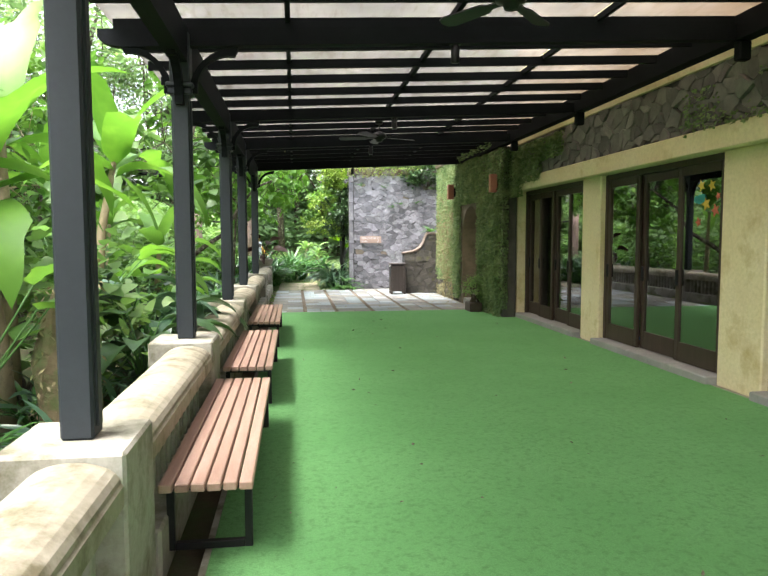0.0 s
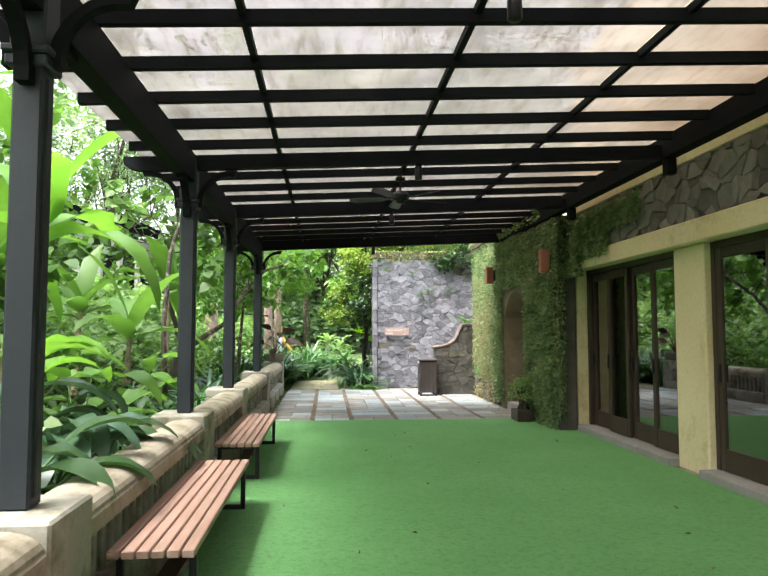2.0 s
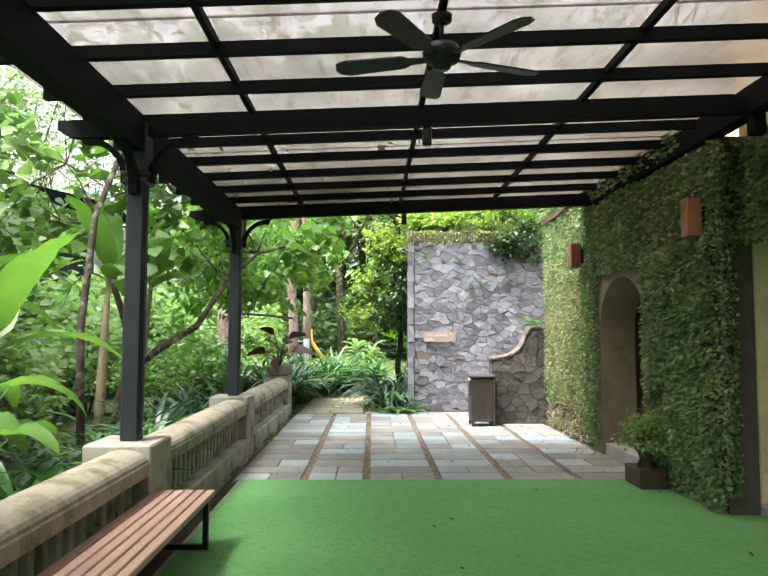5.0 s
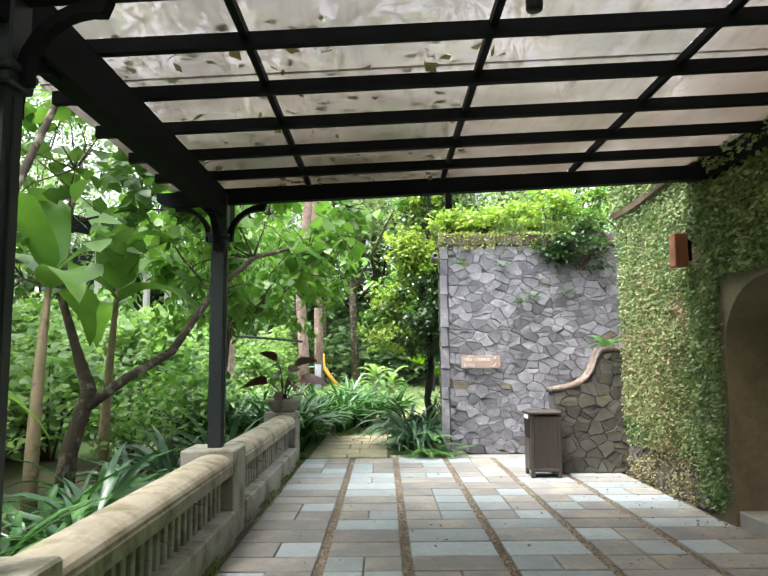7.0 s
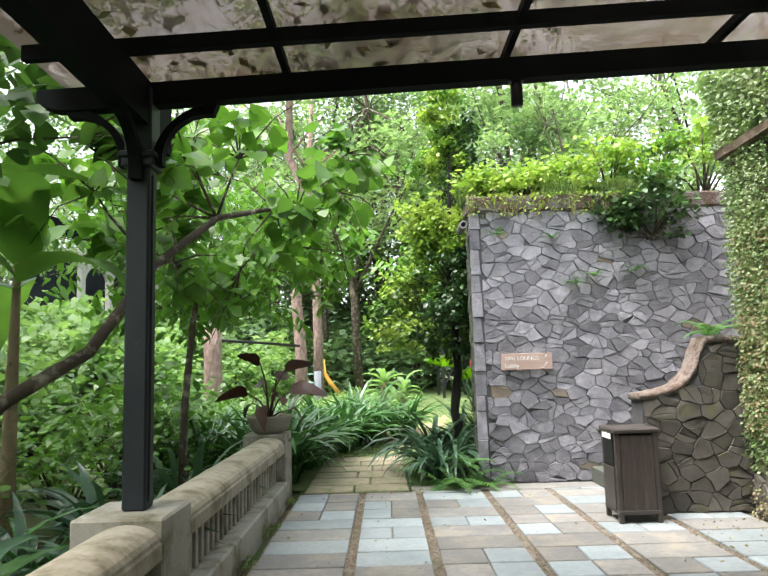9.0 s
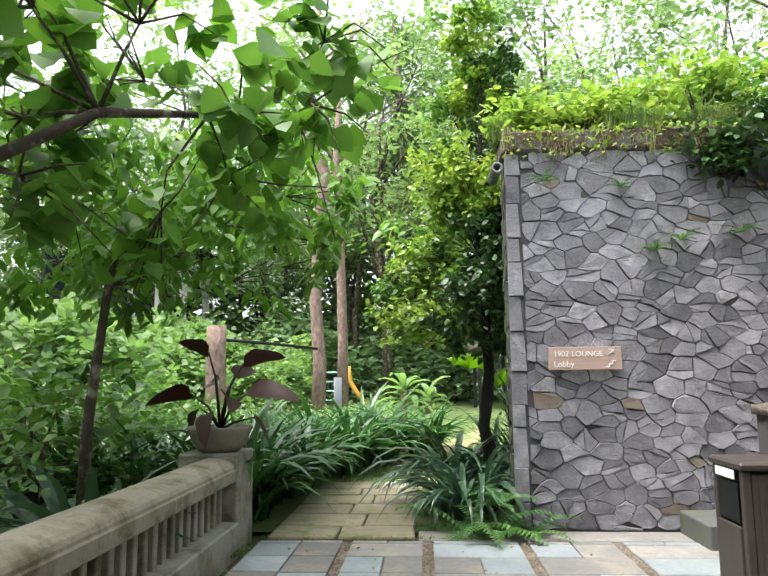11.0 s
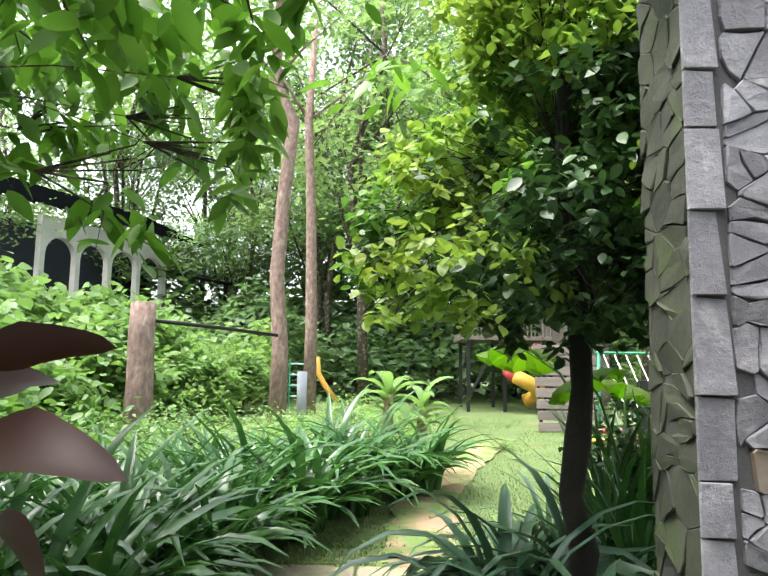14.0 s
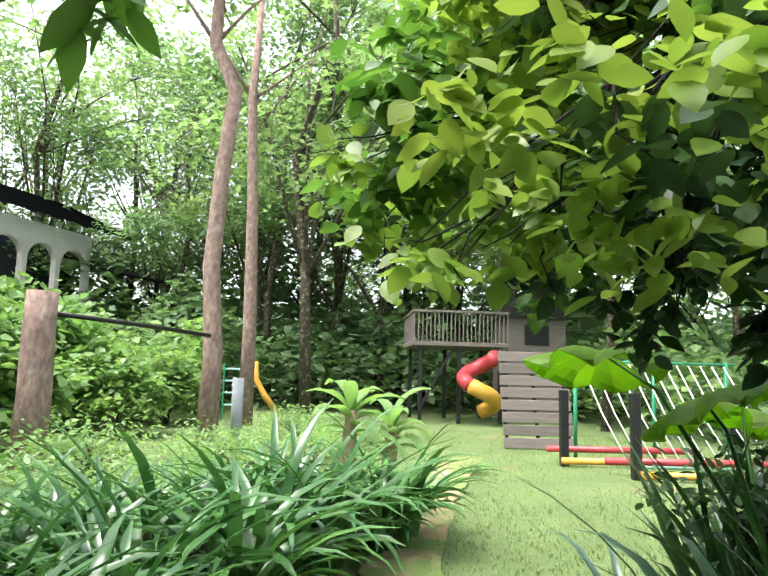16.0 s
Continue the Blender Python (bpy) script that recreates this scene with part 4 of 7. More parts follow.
# ---- wall lamps ----
def wall_lamp(x, y, z):
    e = anchor("wall_lamp", x, y, z, "box-shaped terracotta-coloured metal wall lamp", "lamp", "wall lamps")
    bx("shade", -0.17, -0.02, -0.075, 0.075, -0.19, 0.19, COPPER, 0.01, e)
    bx("back_plate", -0.02, 0.03, -0.05, 0.05, -0.12, 0.12, STEEL, 0.004, e)
    return e


lamp_a = wall_lamp(4.07, 15.24, 2.8)
copy_thing(lamp_a, pose(4.02, 18.87, 2.86))

# ---- direction sign ----
def text_mesh(body, size):
    c = bpy.data.curves.new("letter", "FONT")
    c.body, c.size, c.extrude = body, size, 0.002
    c.materials.append(WHITEPAINT)
    tmp = new("letter_curve", c)
    me = bpy.data.meshes.new_from_object(tmp.evaluated_get(bpy.context.evaluated_depsgraph_get()))
    bpy.data.objects.remove(tmp)
    return me, max((v.co.x for v in me.vertices), default=0.0)


def sign_text(body, x, z, size, parent):
    """White letters, one by one, set along a line."""
    for i, ch in enumerate(body):
        if ch == " ":
            continue
        me, own = text_mesh(ch, size)
        ob = new("letter", me)
        ob.parent = parent
        ob.matrix_basis = pose(x + text_mesh(body[: i + 1], size)[1] - own, -0.024, z, 90, 0, 0)


SGX0, SGX1, SGZ0, SGZ1 = 1.975, 2.665, 1.50, 1.72
sign = anchor("direction_sign", (SGX0 + SGX1) / 2, SW_Y - 0.045, (SGZ0 + SGZ1) / 2, "weathered wooden direction sign with white lettering on the stone wall", "sign")
bx("board", -(SGX1 - SGX0) / 2, (SGX1 - SGX0) / 2, -0.02, 0.02, -0.11, 0.11, SIGNWOOD, 0.004, sign)
sign_text("1902 LOUNGE", -0.3, 0.02, 0.074, sign)
sign_text("Lobby", -0.3, -0.08, 0.078, sign)
tube("arrow", [(0.215, -0.024, 0.022), (0.265, -0.024, 0.082)], 0.004, WHITEPAINT, 6, sign)
tube("arrow", [(0.225, -0.024, 0.082), (0.267, -0.024, 0.083), (0.262, -0.024, 0.04)], 0.004, WHITEPAINT, 6, sign)
tube("stair_mark", [(0.19, -0.024, -0.085), (0.225, -0.024, -0.085), (0.225, -0.024, -0.055), (0.255, -0.024, -0.055), (0.255, -0.024, -0.025), (0.285, -0.024, -0.025)], 0.004, WHITEPAINT, 6, sign)

# grey drain pipe and its open end at the wall's corner
e = anchor("drain_pipe", SW_X0 - 0.09, SW_Y + 0.1, 3.5, "short grey drain pipe at the top of the stone wall", "pipe")
vs, fs = [], []
lathe("pipe_ring", [(0.035, -0.2), (0.055, -0.2), (0.055, 0.25), (0.035, 0.25), (0.035, -0.2)], plain("grey_pipe", (0.18, 0.18, 0.18), 0.6), 18, e).matrix_basis = pose(0, 0, 0, 90, 0, 0)

# switch plate in the creeper
tagged(bx("switch_plate", IX - 0.06, IX - 0.03, 15.95, 16.05, 1.3, 1.48, WHITEPAINT, 0.006), "small white switch plate on the creeper wall", "switch")

# paper decorations stuck inside the nearest pane
def star(name, c, r, mat):
    pts = [(r * (1 if k % 2 == 0 else 0.45) * math.cos(math.pi * k / 5), r * (1 if k % 2 == 0 else 0.45) * math.sin(math.pi * k / 5)) for k in range(10)]
    vs = [(0, y, z) for y, z in pts] + [(0.003, y, z) for y, z in pts]
    ob = mesh_ob(name, vs, [tuple(range(10)), tuple(reversed(range(10, 20)))] + [(k, 10 + k, 10 + (k + 1) % 10, (k + 1) % 10) for k in range(10)], mat)
    ob.location = c
    return tagged(ob, "small coloured paper star stuck on the door glass", "decoration", "paper decorations")


GOLD, CORAL, AQUA = plain("gold_paper", (0.70, 0.50, 0.08), 0.7), plain("coral_paper", (0.60, 0.16, 0.10), 0.7), plain("aqua_paper", (0.08, 0.42, 0.45), 0.7)
for y, z, r, m in ((8.98, 2.28, 0.075, GOLD), (8.78, 2.27, 0.07, GOLD), (8.88, 2.06, 0.085, GOLD), (8.70, 1.98, 0.08, CORAL), (9.02, 1.85, 0.06, CORAL), (8.66, 2.14, 0.05, CORAL)):
    star("paper_star", (WX + 0.106, y, z), r, m)
bm = bmesh.new()
for y, z, r in ((9.0, 2.12, 0.055), (8.94, 2.13, 0.05), (9.06, 2.12, 0.045)):
    bmesh.ops.create_cone(bm, cap_ends=True, segments=14, radius1=r, radius2=r, depth=0.003, matrix=pose(0, y - 9.0, z - 2.12, 0, 90, 0))
cl = bm_ob("paper_cloud", bm, AQUA)
cl.location = (WX + 0.1, 9.0, 2.12)
tagged(cl, "blue paper cloud stuck on the door glass", "decoration", "paper decorations")

# ---- planting ----
def bend_leaf(name, length, width, lift, droop, mat, parent, segs=9, fold=0.12, ripple=0.0, outline="paddle", seed=0):
    """A large single leaf along +x with a midrib, arching up and then over; its own mesh."""
    rng = np.random.default_rng(seed)
    vs, fs = [], []
    x = z = 0.0
    a = lift
    for i in range(segs + 1):
        t = i / segs
        if outline == "paddle":
            w = width * min(1.0, (t / 0.12) ** 0.7 if t < 0.12 else 1.0) * (max(0.0, 1 - t) ** 0.42 if t > 0.6 else 1.0) * (0.86 + 0.14 * math.sin(math.pi * t))
        elif outline == "heart":
            w = width * (0.55 + 0.45 * min(1, t / 0.22)) * max(0.0, 1 - t) ** 0.62
        else:
            w = width * math.sin(math.pi * min(1.0, t * 0.94 + 0.06)) ** 0.8
        if i == segs:
            w = 0.004
        r = ripple * rng.normal(0, 1)
        vs += [(x, w / 2, z + fold * w + r), (x, 0, z), (x, -w / 2, z + fold * w - r)]
        x, z = x + length / segs * math.cos(a), z + length / segs * math.sin(a)
        a -= droop / segs
    for i in range(segs):
        o = 3 * i
        fs += [(o, o + 1, o + 4, o + 3), (o + 1, o + 2, o + 5, o + 4)]
    return mesh_ob(name, vs, fs, mat, parent, True)


def banana_plant(x, y, h, seed, n=7, size=1.0, mat=None):
    rng = np.random.default_rng(seed)
    e = anchor("banana_plant", x, y, -0.07, "tall banana plant with broad bright green leaves", "plant", "banana plants")
    lean = rng.normal(0, 0.08, 2)
    pts = [(lean[0] * h * t * t, lean[1] * h * t * t, h * t) for t in (0, 0.3, 0.65, 1.0)]
    tube("stem", pts, [0.1 * size, 0.085 * size, 0.065 * size, 0.035 * size], BARK_PALE, 9, e)
    for k in range(n):
        stage = k / max(1, n - 1)
        lf = bend_leaf("leaf", (1.7 + rng.uniform(-0.2, 0.3)) * size, (0.5 + rng.uniform(-0.05, 0.08)) * size, 1.35 - 0.95 * stage, 0.7 + 1.3 * stage, mat or BANANA, e, 10, 0.14, 0.012, "paddle", seed * 31 + k)
        lf.matrix_basis = pose(*pts[3]) @ pose(0, 0, -0.05 * k, 0, 0, 137.5 * k + 40 * seed)
    return e


def strap_mesh(rng, n, length, width, lift, droop, segs=6, radius=0.1):
    vs, fs = [], []
    for k in range(n):
        az = 2 * math.pi * (k / n) + rng.uniform(-0.4, 0.4)
        L, W = length * rng.uniform(0.6, 1.15), width * rng.uniform(0.75, 1.2)
        a = lift + rng.uniform(-0.35, 0.3)
        dr = droop * rng.uniform(0.6, 1.3)
        ca, sa = math.cos(az), math.sin(az)
        r, z = radius * rng.uniform(0.1, 1.0), rng.uniform(0, 0.05)
        o = len(vs)
        tw = rng.normal(0, 0.25)
        for i in range(segs + 1):
            t = i / segs
            w = W * (0.55 + 0.9 * t if t < 0.4 else 0.91 * (1 - ((t - 0.4) / 0.6) ** 2.2)) * 0.5 + 0.001
            px, py = r * ca, r * sa
            sx, sy = -sa, ca
            vs += [(px + sx * w, py + sy * w, z + w * (0.45 + tw)), (px, py, z), (px - sx * w, py - sy * w, z + w * (0.45 - tw))]
            r, z = r + L / segs * math.cos(a), z + L / segs * math.sin(a)
            a -= dr / segs
        for i in range(segs):
            q = o + 3 * i
            fs += [(q, q + 1, q + 4, q + 3), (q + 1, q + 2, q + 5, q + 4)]
    return vs, fs


def strap_plant(x, y, z, seed, n, length, width, lift, droop, mat, label, group):
    rng = np.random.default_rng(seed)
    vs, fs = strap_mesh(rng, n, length, width, lift, droop)
    e = anchor("strap_leaf_plant", x, y, z, label, "plant", group)
    mesh_ob("leaves", vs, fs, mat, e, True)
    return e


def scatter(makers, spots, rng, lo=0.85, hi=1.15):
    """Copies of the plants in makers at the spots (x, y, z, size)."""
    for k, (x, y, z, s) in enumerate(spots):
        src = makers[k % len(makers)]
        copy_thing(src, pose(x, y, z, 0, 0, rng.uniform(0, 360)) @ Matrix.Scale(s * rng.uniform(lo, hi), 4))


def ear_plant(x, y, z, seed, n, stem, leaf, width, mat, label, group="broad-leaved garden plants", stalk=None, outline="heart", spread=0.35, droop=1.3):
    """Large single leaves, each on its own arching stalk."""
    rng = np.random.default_rng(seed)
    e = anchor("broad_leaf_plant", x, y, z, label, "plant", group)
    vs, fs = [], []
    for k in range(n):
        az = 137.5 * k + rng.uniform(-25, 25)
        h, out = stem * rng.uniform(0.55, 1.1), stem * spread * rng.uniform(0.5, 1.4)
        ca, sa = math.cos(radians(az)), math.sin(radians(az))
        tip = (out * ca, out * sa, h)
        tube_data([(0, 0, 0), (out * 0.35 * ca, out * 0.35 * sa, h * 0.6), tip], [0.014, 0.011, 0.007], 5, vs, fs)
        lf = bend_leaf("leaf", leaf * rng.uniform(0.75, 1.2), width * rng.uniform(0.8, 1.2), rng.uniform(0.0, 0.7), droop * rng.uniform(0.7, 1.3), mat, e, 7, 0.18, 0.006, outline, seed * 17 + k)
        lf.matrix_basis = pose(*tip, 0, 0, az)
    mesh_ob("stalks", vs, fs, stalk or FERN, e, True)
    return e


def shrub(x, y, z, radii, count, per, leaf, mat, seed, label, category="shrub", group="garden shrubs", shape="oval", width=0.6, far=False, spread=0.22, name="shrub", bottom=-0.4):
    rng = np.random.default_rng(seed)
    e = anchor(name, x, y, z, label, category, group)
    pts, mids = clumps(rng, (0, 0, radii[2] * 0.9), radii, count, per, spread, bottom)
    pts[:, 2] = np.maximum(pts[:, 2], 0.03)
    vs, fs = [], []
    for m in mids[:: max(1, len(mids) // 9)]:
        tube_data([(rng.normal(0, 0.05), rng.normal(0, 0.05), 0), (m[0] * 0.4, m[1] * 0.4, m[2] * 0.55), tuple(m)], [0.022, 0.015, 0.006], 5, vs, fs)
    mesh_ob("stems", vs, fs, BARK_DARK, e, True)
    leaf_cloud("leaves", pts, leaf, mat, rng, e, shape, width, 0.3, far)
    return e


def tree(x, y, z, trunk, radii, limbs, mats, leafs, seed, label, name="tree", group="garden trees", bark=None, twigs=1.0, category="tree", limb=1.0):
    """trunk: points (with z) and their radii; limbs: clump centres with (radius, leaf count, attach index)."""
    rng = np.random.default_rng(seed)
    e = anchor(name, x, y, z, label, category, group)
    tv, tf = tube_data(trunk, radii, 10)
    mesh_ob("trunk", tv, tf, bark or BARK_DARK, e, True)
    vs, fs, clouds = [], [], [[] for _ in mats]
    for c, spread, count, at, *which in limbs:
        c = Vector(c)
        if at is None:
            at = min(range(1, len(trunk)), key=lambda i: (Vector(trunk[i]) - c).length + (0.6 if trunk[i][2] > c.z else 0))
        a = Vector(trunk[at])
        mid = a.lerp(c, 0.5) + Vector((rng.normal(0, 0.12), rng.normal(0, 0.12), 0.12)) * (c - a).length * 0.35
        r0 = limb * min(radii[at] * 0.5, 0.012 + 0.018 * (c - a).length)
        tube_data([a, mid, c], [r0, r0 * 0.6, min(0.012, r0 * 0.35)], 7, vs, fs)
        for _ in range(int(6 * twigs)):
            t = c + Vector(rng.normal(0, 1, 3)) * spread * 0.8
            tube_data([mid.lerp(c, 0.6), c.lerp(t, 0.5) + Vector((0, 0, 0.04)), t], [0.012 * min(1, 2.2 * limb), 0.008 * min(1, 2.2 * limb), 0.004 * min(1, 2.2 * limb)], 4, vs, fs)
        k = which[0] if which else int(rng.integers(len(mats)))
        sub = [np.asarray(c) + rng.normal(0, 1, 3) * spread * np.array([0.8, 0.8, 0.5]) for _ in range(max(3, count // 22))]
        pts = np.concatenate([s + rng.normal(0, 1, (count // len(sub) + 1, 3)) * spread * 0.28 for s in sub])
        clouds[k].append(pts)
    mesh_ob("limbs", vs, fs, bark or BARK_DARK, e, True)
    for m, (size, shape, width, droop, far), c in zip(mats, leafs, clouds):
        if c:
            leaf_cloud("leaves", np.concatenate(c), size, m, rng, e, shape, width, droop, far)
    return e


G = np.random.default_rng(77)

# bananas and broad-leaved plants behind the balustrade
for k, (x, y, h, n, s) in enumerate(((-3.3, 7.4, 2.4, 7, 1.0), (-3.1, 8.9, 2.9, 6, 0.95), (-4.3, 6.4, 2.7, 8, 1.1), (-4.6, 9.3, 3.0, 8, 1.1), (-2.75, 7.9, 2.2, 7, 0.85), (-2.9, 11.1, 2.9, 7, 0.95), (-5.6, 12.6, 3.2, 8, 1.1), (-4.1, 14.6, 2.8, 7, 0.9), (-6.0, 8.0, 3.1, 8, 1.2), (-2.9, 4.2, 2.2, 7, 0.9), (-4.2, 16.8, 2.2, 7, 0.8), (-3.0, 18.4, 2.7, 6, 0.85), (-3.3, 20.9, 2.7, 6, 0.85), (-2.9, 15.4, 1.7, 6, 0.85))):
    banana_plant(x, y, h, k + 1, n, s, BANANA if k % 3 and y < 15 else BROAD)
for k, (x, y, n, st, lf, w) in enumerate(((-1.72, 8.6, 13, 0.75, 0.62, 0.26), (-1.78, 9.5, 14, 0.85, 0.66, 0.28), (-1.7, 10.4, 11, 0.7, 0.6, 0.25), (-2.2, 9.9, 12, 1.0, 0.7, 0.3), (-1.85, 12.6, 9, 0.6, 0.5, 0.2))):
    ear_plant(x, y, -0.07 + 0.2, 200 + k, n, st, lf, w, DEEP if k % 2 == 0 else STRAP_BLUE, "lush plant with broad glossy dark green leaves", outline="oval", spread=0.45, droop=1.5)
for k, (x, y, st) in enumerate(((-2.6, 6.8, 1.3), (-2.9, 10.2, 1.7), (-3.6, 12.9, 1.6), (-2.4, 12.0, 1.1), (-3.0, 5.2, 1.4), (-5.2, 10.9, 2.0), (-2.5, 14.0, 1.2))):
    ear_plant(x, y, -0.07, 260 + k, 9, st, 0.62, 0.42, (BROAD, BANANA)[k % 2], "tall elephant-ear plant with large green leaves", outline="heart", spread=0.4, droop=1.2)
lily = [strap_plant(-1.75, 5.2, -0.07, 300, 22, 0.8, 0.055, 1.15, 1.7, STRAP, "clump of arching strap-leaved lily", "strap-leaved plants"), strap_plant(-1.8, 6.6, -0.07, 301, 18, 0.7, 0.06, 1.2, 1.5, STRAP_BLUE, "clump of blue-green strap-leaved lily", "strap-leaved plants")]
spots = [(-1.75 - 0.9 * G.random() ** 1.5, 2.5 + 20.5 * G.random(), -0.07, 1.0) for _ in range(46)]
spots += [(-1.62, y, -0.07, 1.15) for y in (11.0, 12.2, 13.1, 14.9, 15.5, 16.0, 16.7, 17.3, 19.2, 20.0, 20.8, 21.7)]
spots += [(-1.72 - 0.75 * G.random(), 13.5 + 8.8 * G.random(), -0.07, 1.55) for _ in range(22)]
spots += [(-1.62, 6.35, -0.07, 1.1), (-1.7, 7.6, -0.07, 1.2)]
scatter(lily, spots, G)
mossy = anchor("tree_stump", -1.98, 7.15, -0.07, "ragged mossy brown stump of an old palm", "stump", "old stumps")
tube("trunk", [(0, 0, 0), (0.02, 0, 0.35), (-0.03, 0.02, 0.75), (0.02, 0, 1.1), (0.0, 0.03, 1.38)], [0.27, 0.24, 0.25, 0.2, 0.08], surf("mossy_palm_stump", (0.15, 0.105, 0.06), (0.23, 0.175, 0.10), big=7, fine=16, rough=0.95, bump=1.0, depth=0.04, c3=(0.11, 0.14, 0.05), spots=(0.45, 0.62), spot_scale=5, fine_mix=0.7), 13, mossy)
leaf_cloud("moss", np.array([(0.25 * math.cos(a), 0.25 * math.sin(a), h) for a, h in zip(G.uniform(0, 6.28, 420), G.uniform(0.05, 1.4, 420))]), 0.06, IVY_DRY, G, mossy, "oval", 0.35, 0.9, True)

# shrubs of the garden beyond
SHRUBS = (
    shrub(-4.6, 18.0, -0.07, (0.9, 0.9, 0.8), 26, 36, 0.13, GARDEN_LEAF, 401, "leafy mid green garden shrub"),
    shrub(-3.2, 21.8, -0.07, (0.8, 0.8, 0.7), 26, 36, 0.11, BROAD, 402, "leafy mid green garden shrub"),
    shrub(-5.8, 21.0, -0.07, (1.0, 1.0, 0.9), 30, 34, 0.14, BUSH_LEAF, 403, "leafy light green garden shrub", shape="heart", width=0.8),
    shrub(-2.9, 15.4, -0.07, (0.6, 0.6, 0.55), 22, 34, 0.1, DEEP, 404, "dark green garden shrub"),
)
spots = []
for _ in range(70):
    x, y = -2.4 - 12 * G.random() ** 1.2, 3 + 26 * G.random()
    if x > -5.2 and 15.2 < y < 22.6:
        continue
    if x > -3.5 and y < 8.6:
        continue
    spots.append((x, y, -0.07, 0.8 + 0.5 * G.random() + max(0, (-x - 5) * 0.05)))
spots += [(-2.3, 23.6, -0.07, 0.6)]
scatter(SHRUBS, spots, G)

# broad-leaved tree by the balustrade, its branches hanging over the terrace's end
GT = np.random.default_rng(5)
limbs = [((-0.9, -0.6, 3.4), 0.55, 70, None), ((-1.0, 1.0, 3.8), 0.6, 80, None), ((0.4, 0.9, 4.4), 0.6, 80, None), ((0.5, -1.0, 3.9), 0.6, 70, None), ((1.4, 0.2, 3.6), 0.5, 60, None), ((-0.3, 0.2, 5.0), 0.7, 90, None), ((-0.4, -0.5, 2.7), 0.4, 40, None)]
tree(-3.1, 19.3, -0.07, [(0, 0, 0), (0.06, 0.02, 0.7), (0.25, 0.05, 1.4), (0.1, 0.0, 1.9), (-0.12, 0.05, 2.5), (-0.1, 0.1, 3.4), (0.05, 0.15, 4.4)], [0.12, 0.1, 0.09, 0.055, 0.045, 0.035, 0.015], limbs, (BROAD, GARDEN_LEAF), ((0.22, "heart", 0.85, 0.5, False), (0.22, "heart", 0.85, 0.5, False)), 11, "young tree with large heart-shaped leaves beside the balustrade")
limbs = [((1.6, 0.6, 3.6), 0.42, 65, None), ((2.0, 1.4, 3.9), 0.45, 70, None), ((2.5, 1.9, 3.3), 0.38, 65, None), ((2.2, 2.6, 3.0), 0.42, 60, None), ((2.9, 2.6, 3.75), 0.42, 60, None), ((1.7, 2.4, 2.6), 0.4, 45, None), ((1.4, 1.2, 2.7), 0.35, 36, None), ((2.6, 3.2, 4.0), 0.5, 70, None), ((1.2, 2.8, 4.1), 0.5, 75, None), ((3.1, 2.2, 4.2), 0.4, 55, None), ((1.0, 1.5, 3.2), 0.42, 70, None), ((0.6, 1.0, 3.5), 0.45, 70, None), ((0.9, 2.3, 3.3), 0.45, 70, None), ((1.3, 1.0, 4.0), 0.45, 70, None), ((0.4, 1.9, 3.9), 0.5, 80, None)]
tree(-2.95, 19.33, -0.07, [(0.08, 0.0, 1.2), (0.45, 0.1, 1.5), (0.95, 0.35, 1.85), (1.35, 0.7, 2.6), (1.75, 1.3, 3.15), (2.2, 2.0, 3.4), (2.6, 2.7, 3.6)], [0.065, 0.06, 0.052, 0.042, 0.034, 0.025, 0.012], limbs, (BROAD, BANANA), ((0.21, "heart", 0.85, 0.6, False), (0.2, "heart", 0.85, 0.6, False)), 12, "long leafy bough of the tree reaching over the balustrade", "tree_bough", category="bough")
# the bough with long leaves that hangs over the paving
bough = [((1.45, 2.2, 2.75), 0.2, 46, None), ((0.9, 2.1, 2.6), 0.22, 50, None), ((1.2, 2.4, 3.05), 0.24, 60, None), ((0.6, 2.3, 2.95), 0.26, 60, None), ((1.6, 2.0, 3.15), 0.2, 50, None), ((1.1, 0.9, 3.1), 0.36, 275, None), ((0.5, 1.7, 3.35), 0.4, 275, None), ((1.7, 1.5, 3.35), 0.34, 275, None), ((0.0, 0.8, 3.0), 0.4, 275, None), ((-0.4, 1.6, 2.7), 0.4, 275, None), ((0.9, 2.3, 3.7), 0.4, 275, None), ((-0.7, 0.2, 3.4), 0.5, 275, None), ((-1.0, 1.4, 3.9), 0.5, 275, None), ((0.1, 2.6, 4.2), 0.5, 275, None), ((-0.5, 0.6, 2.5), 0.4, 198, None), ((0.3, 0.1, 2.8), 0.4, 220, None), ((0.6, 0.6, 2.7), 0.34, 176, None), ((-1.2, 0.6, 3.2), 0.5, 242, None), ((-0.2, 0.6, 3.7), 0.45, 242, None), ((0.9, 1.0, 3.8), 0.45, 242, None), ((-0.8, 2.2, 3.3), 0.5, 242, None)]
tree(-2.0, 22.2, -0.07, [(0, 0, 0), (0.02, 0.02, 1.2), (0.1, 0.1, 2.3), (0.2, 0.3, 3.2)], [0.05, 0.045, 0.035, 0.02], bough, (BROAD, BANANA), ((0.19, "oval", 0.4, 0.8, False), (0.17, "oval", 0.42, 0.8, False)), 13, "slender tree with long drooping leaves over the paving", limb=0.3)
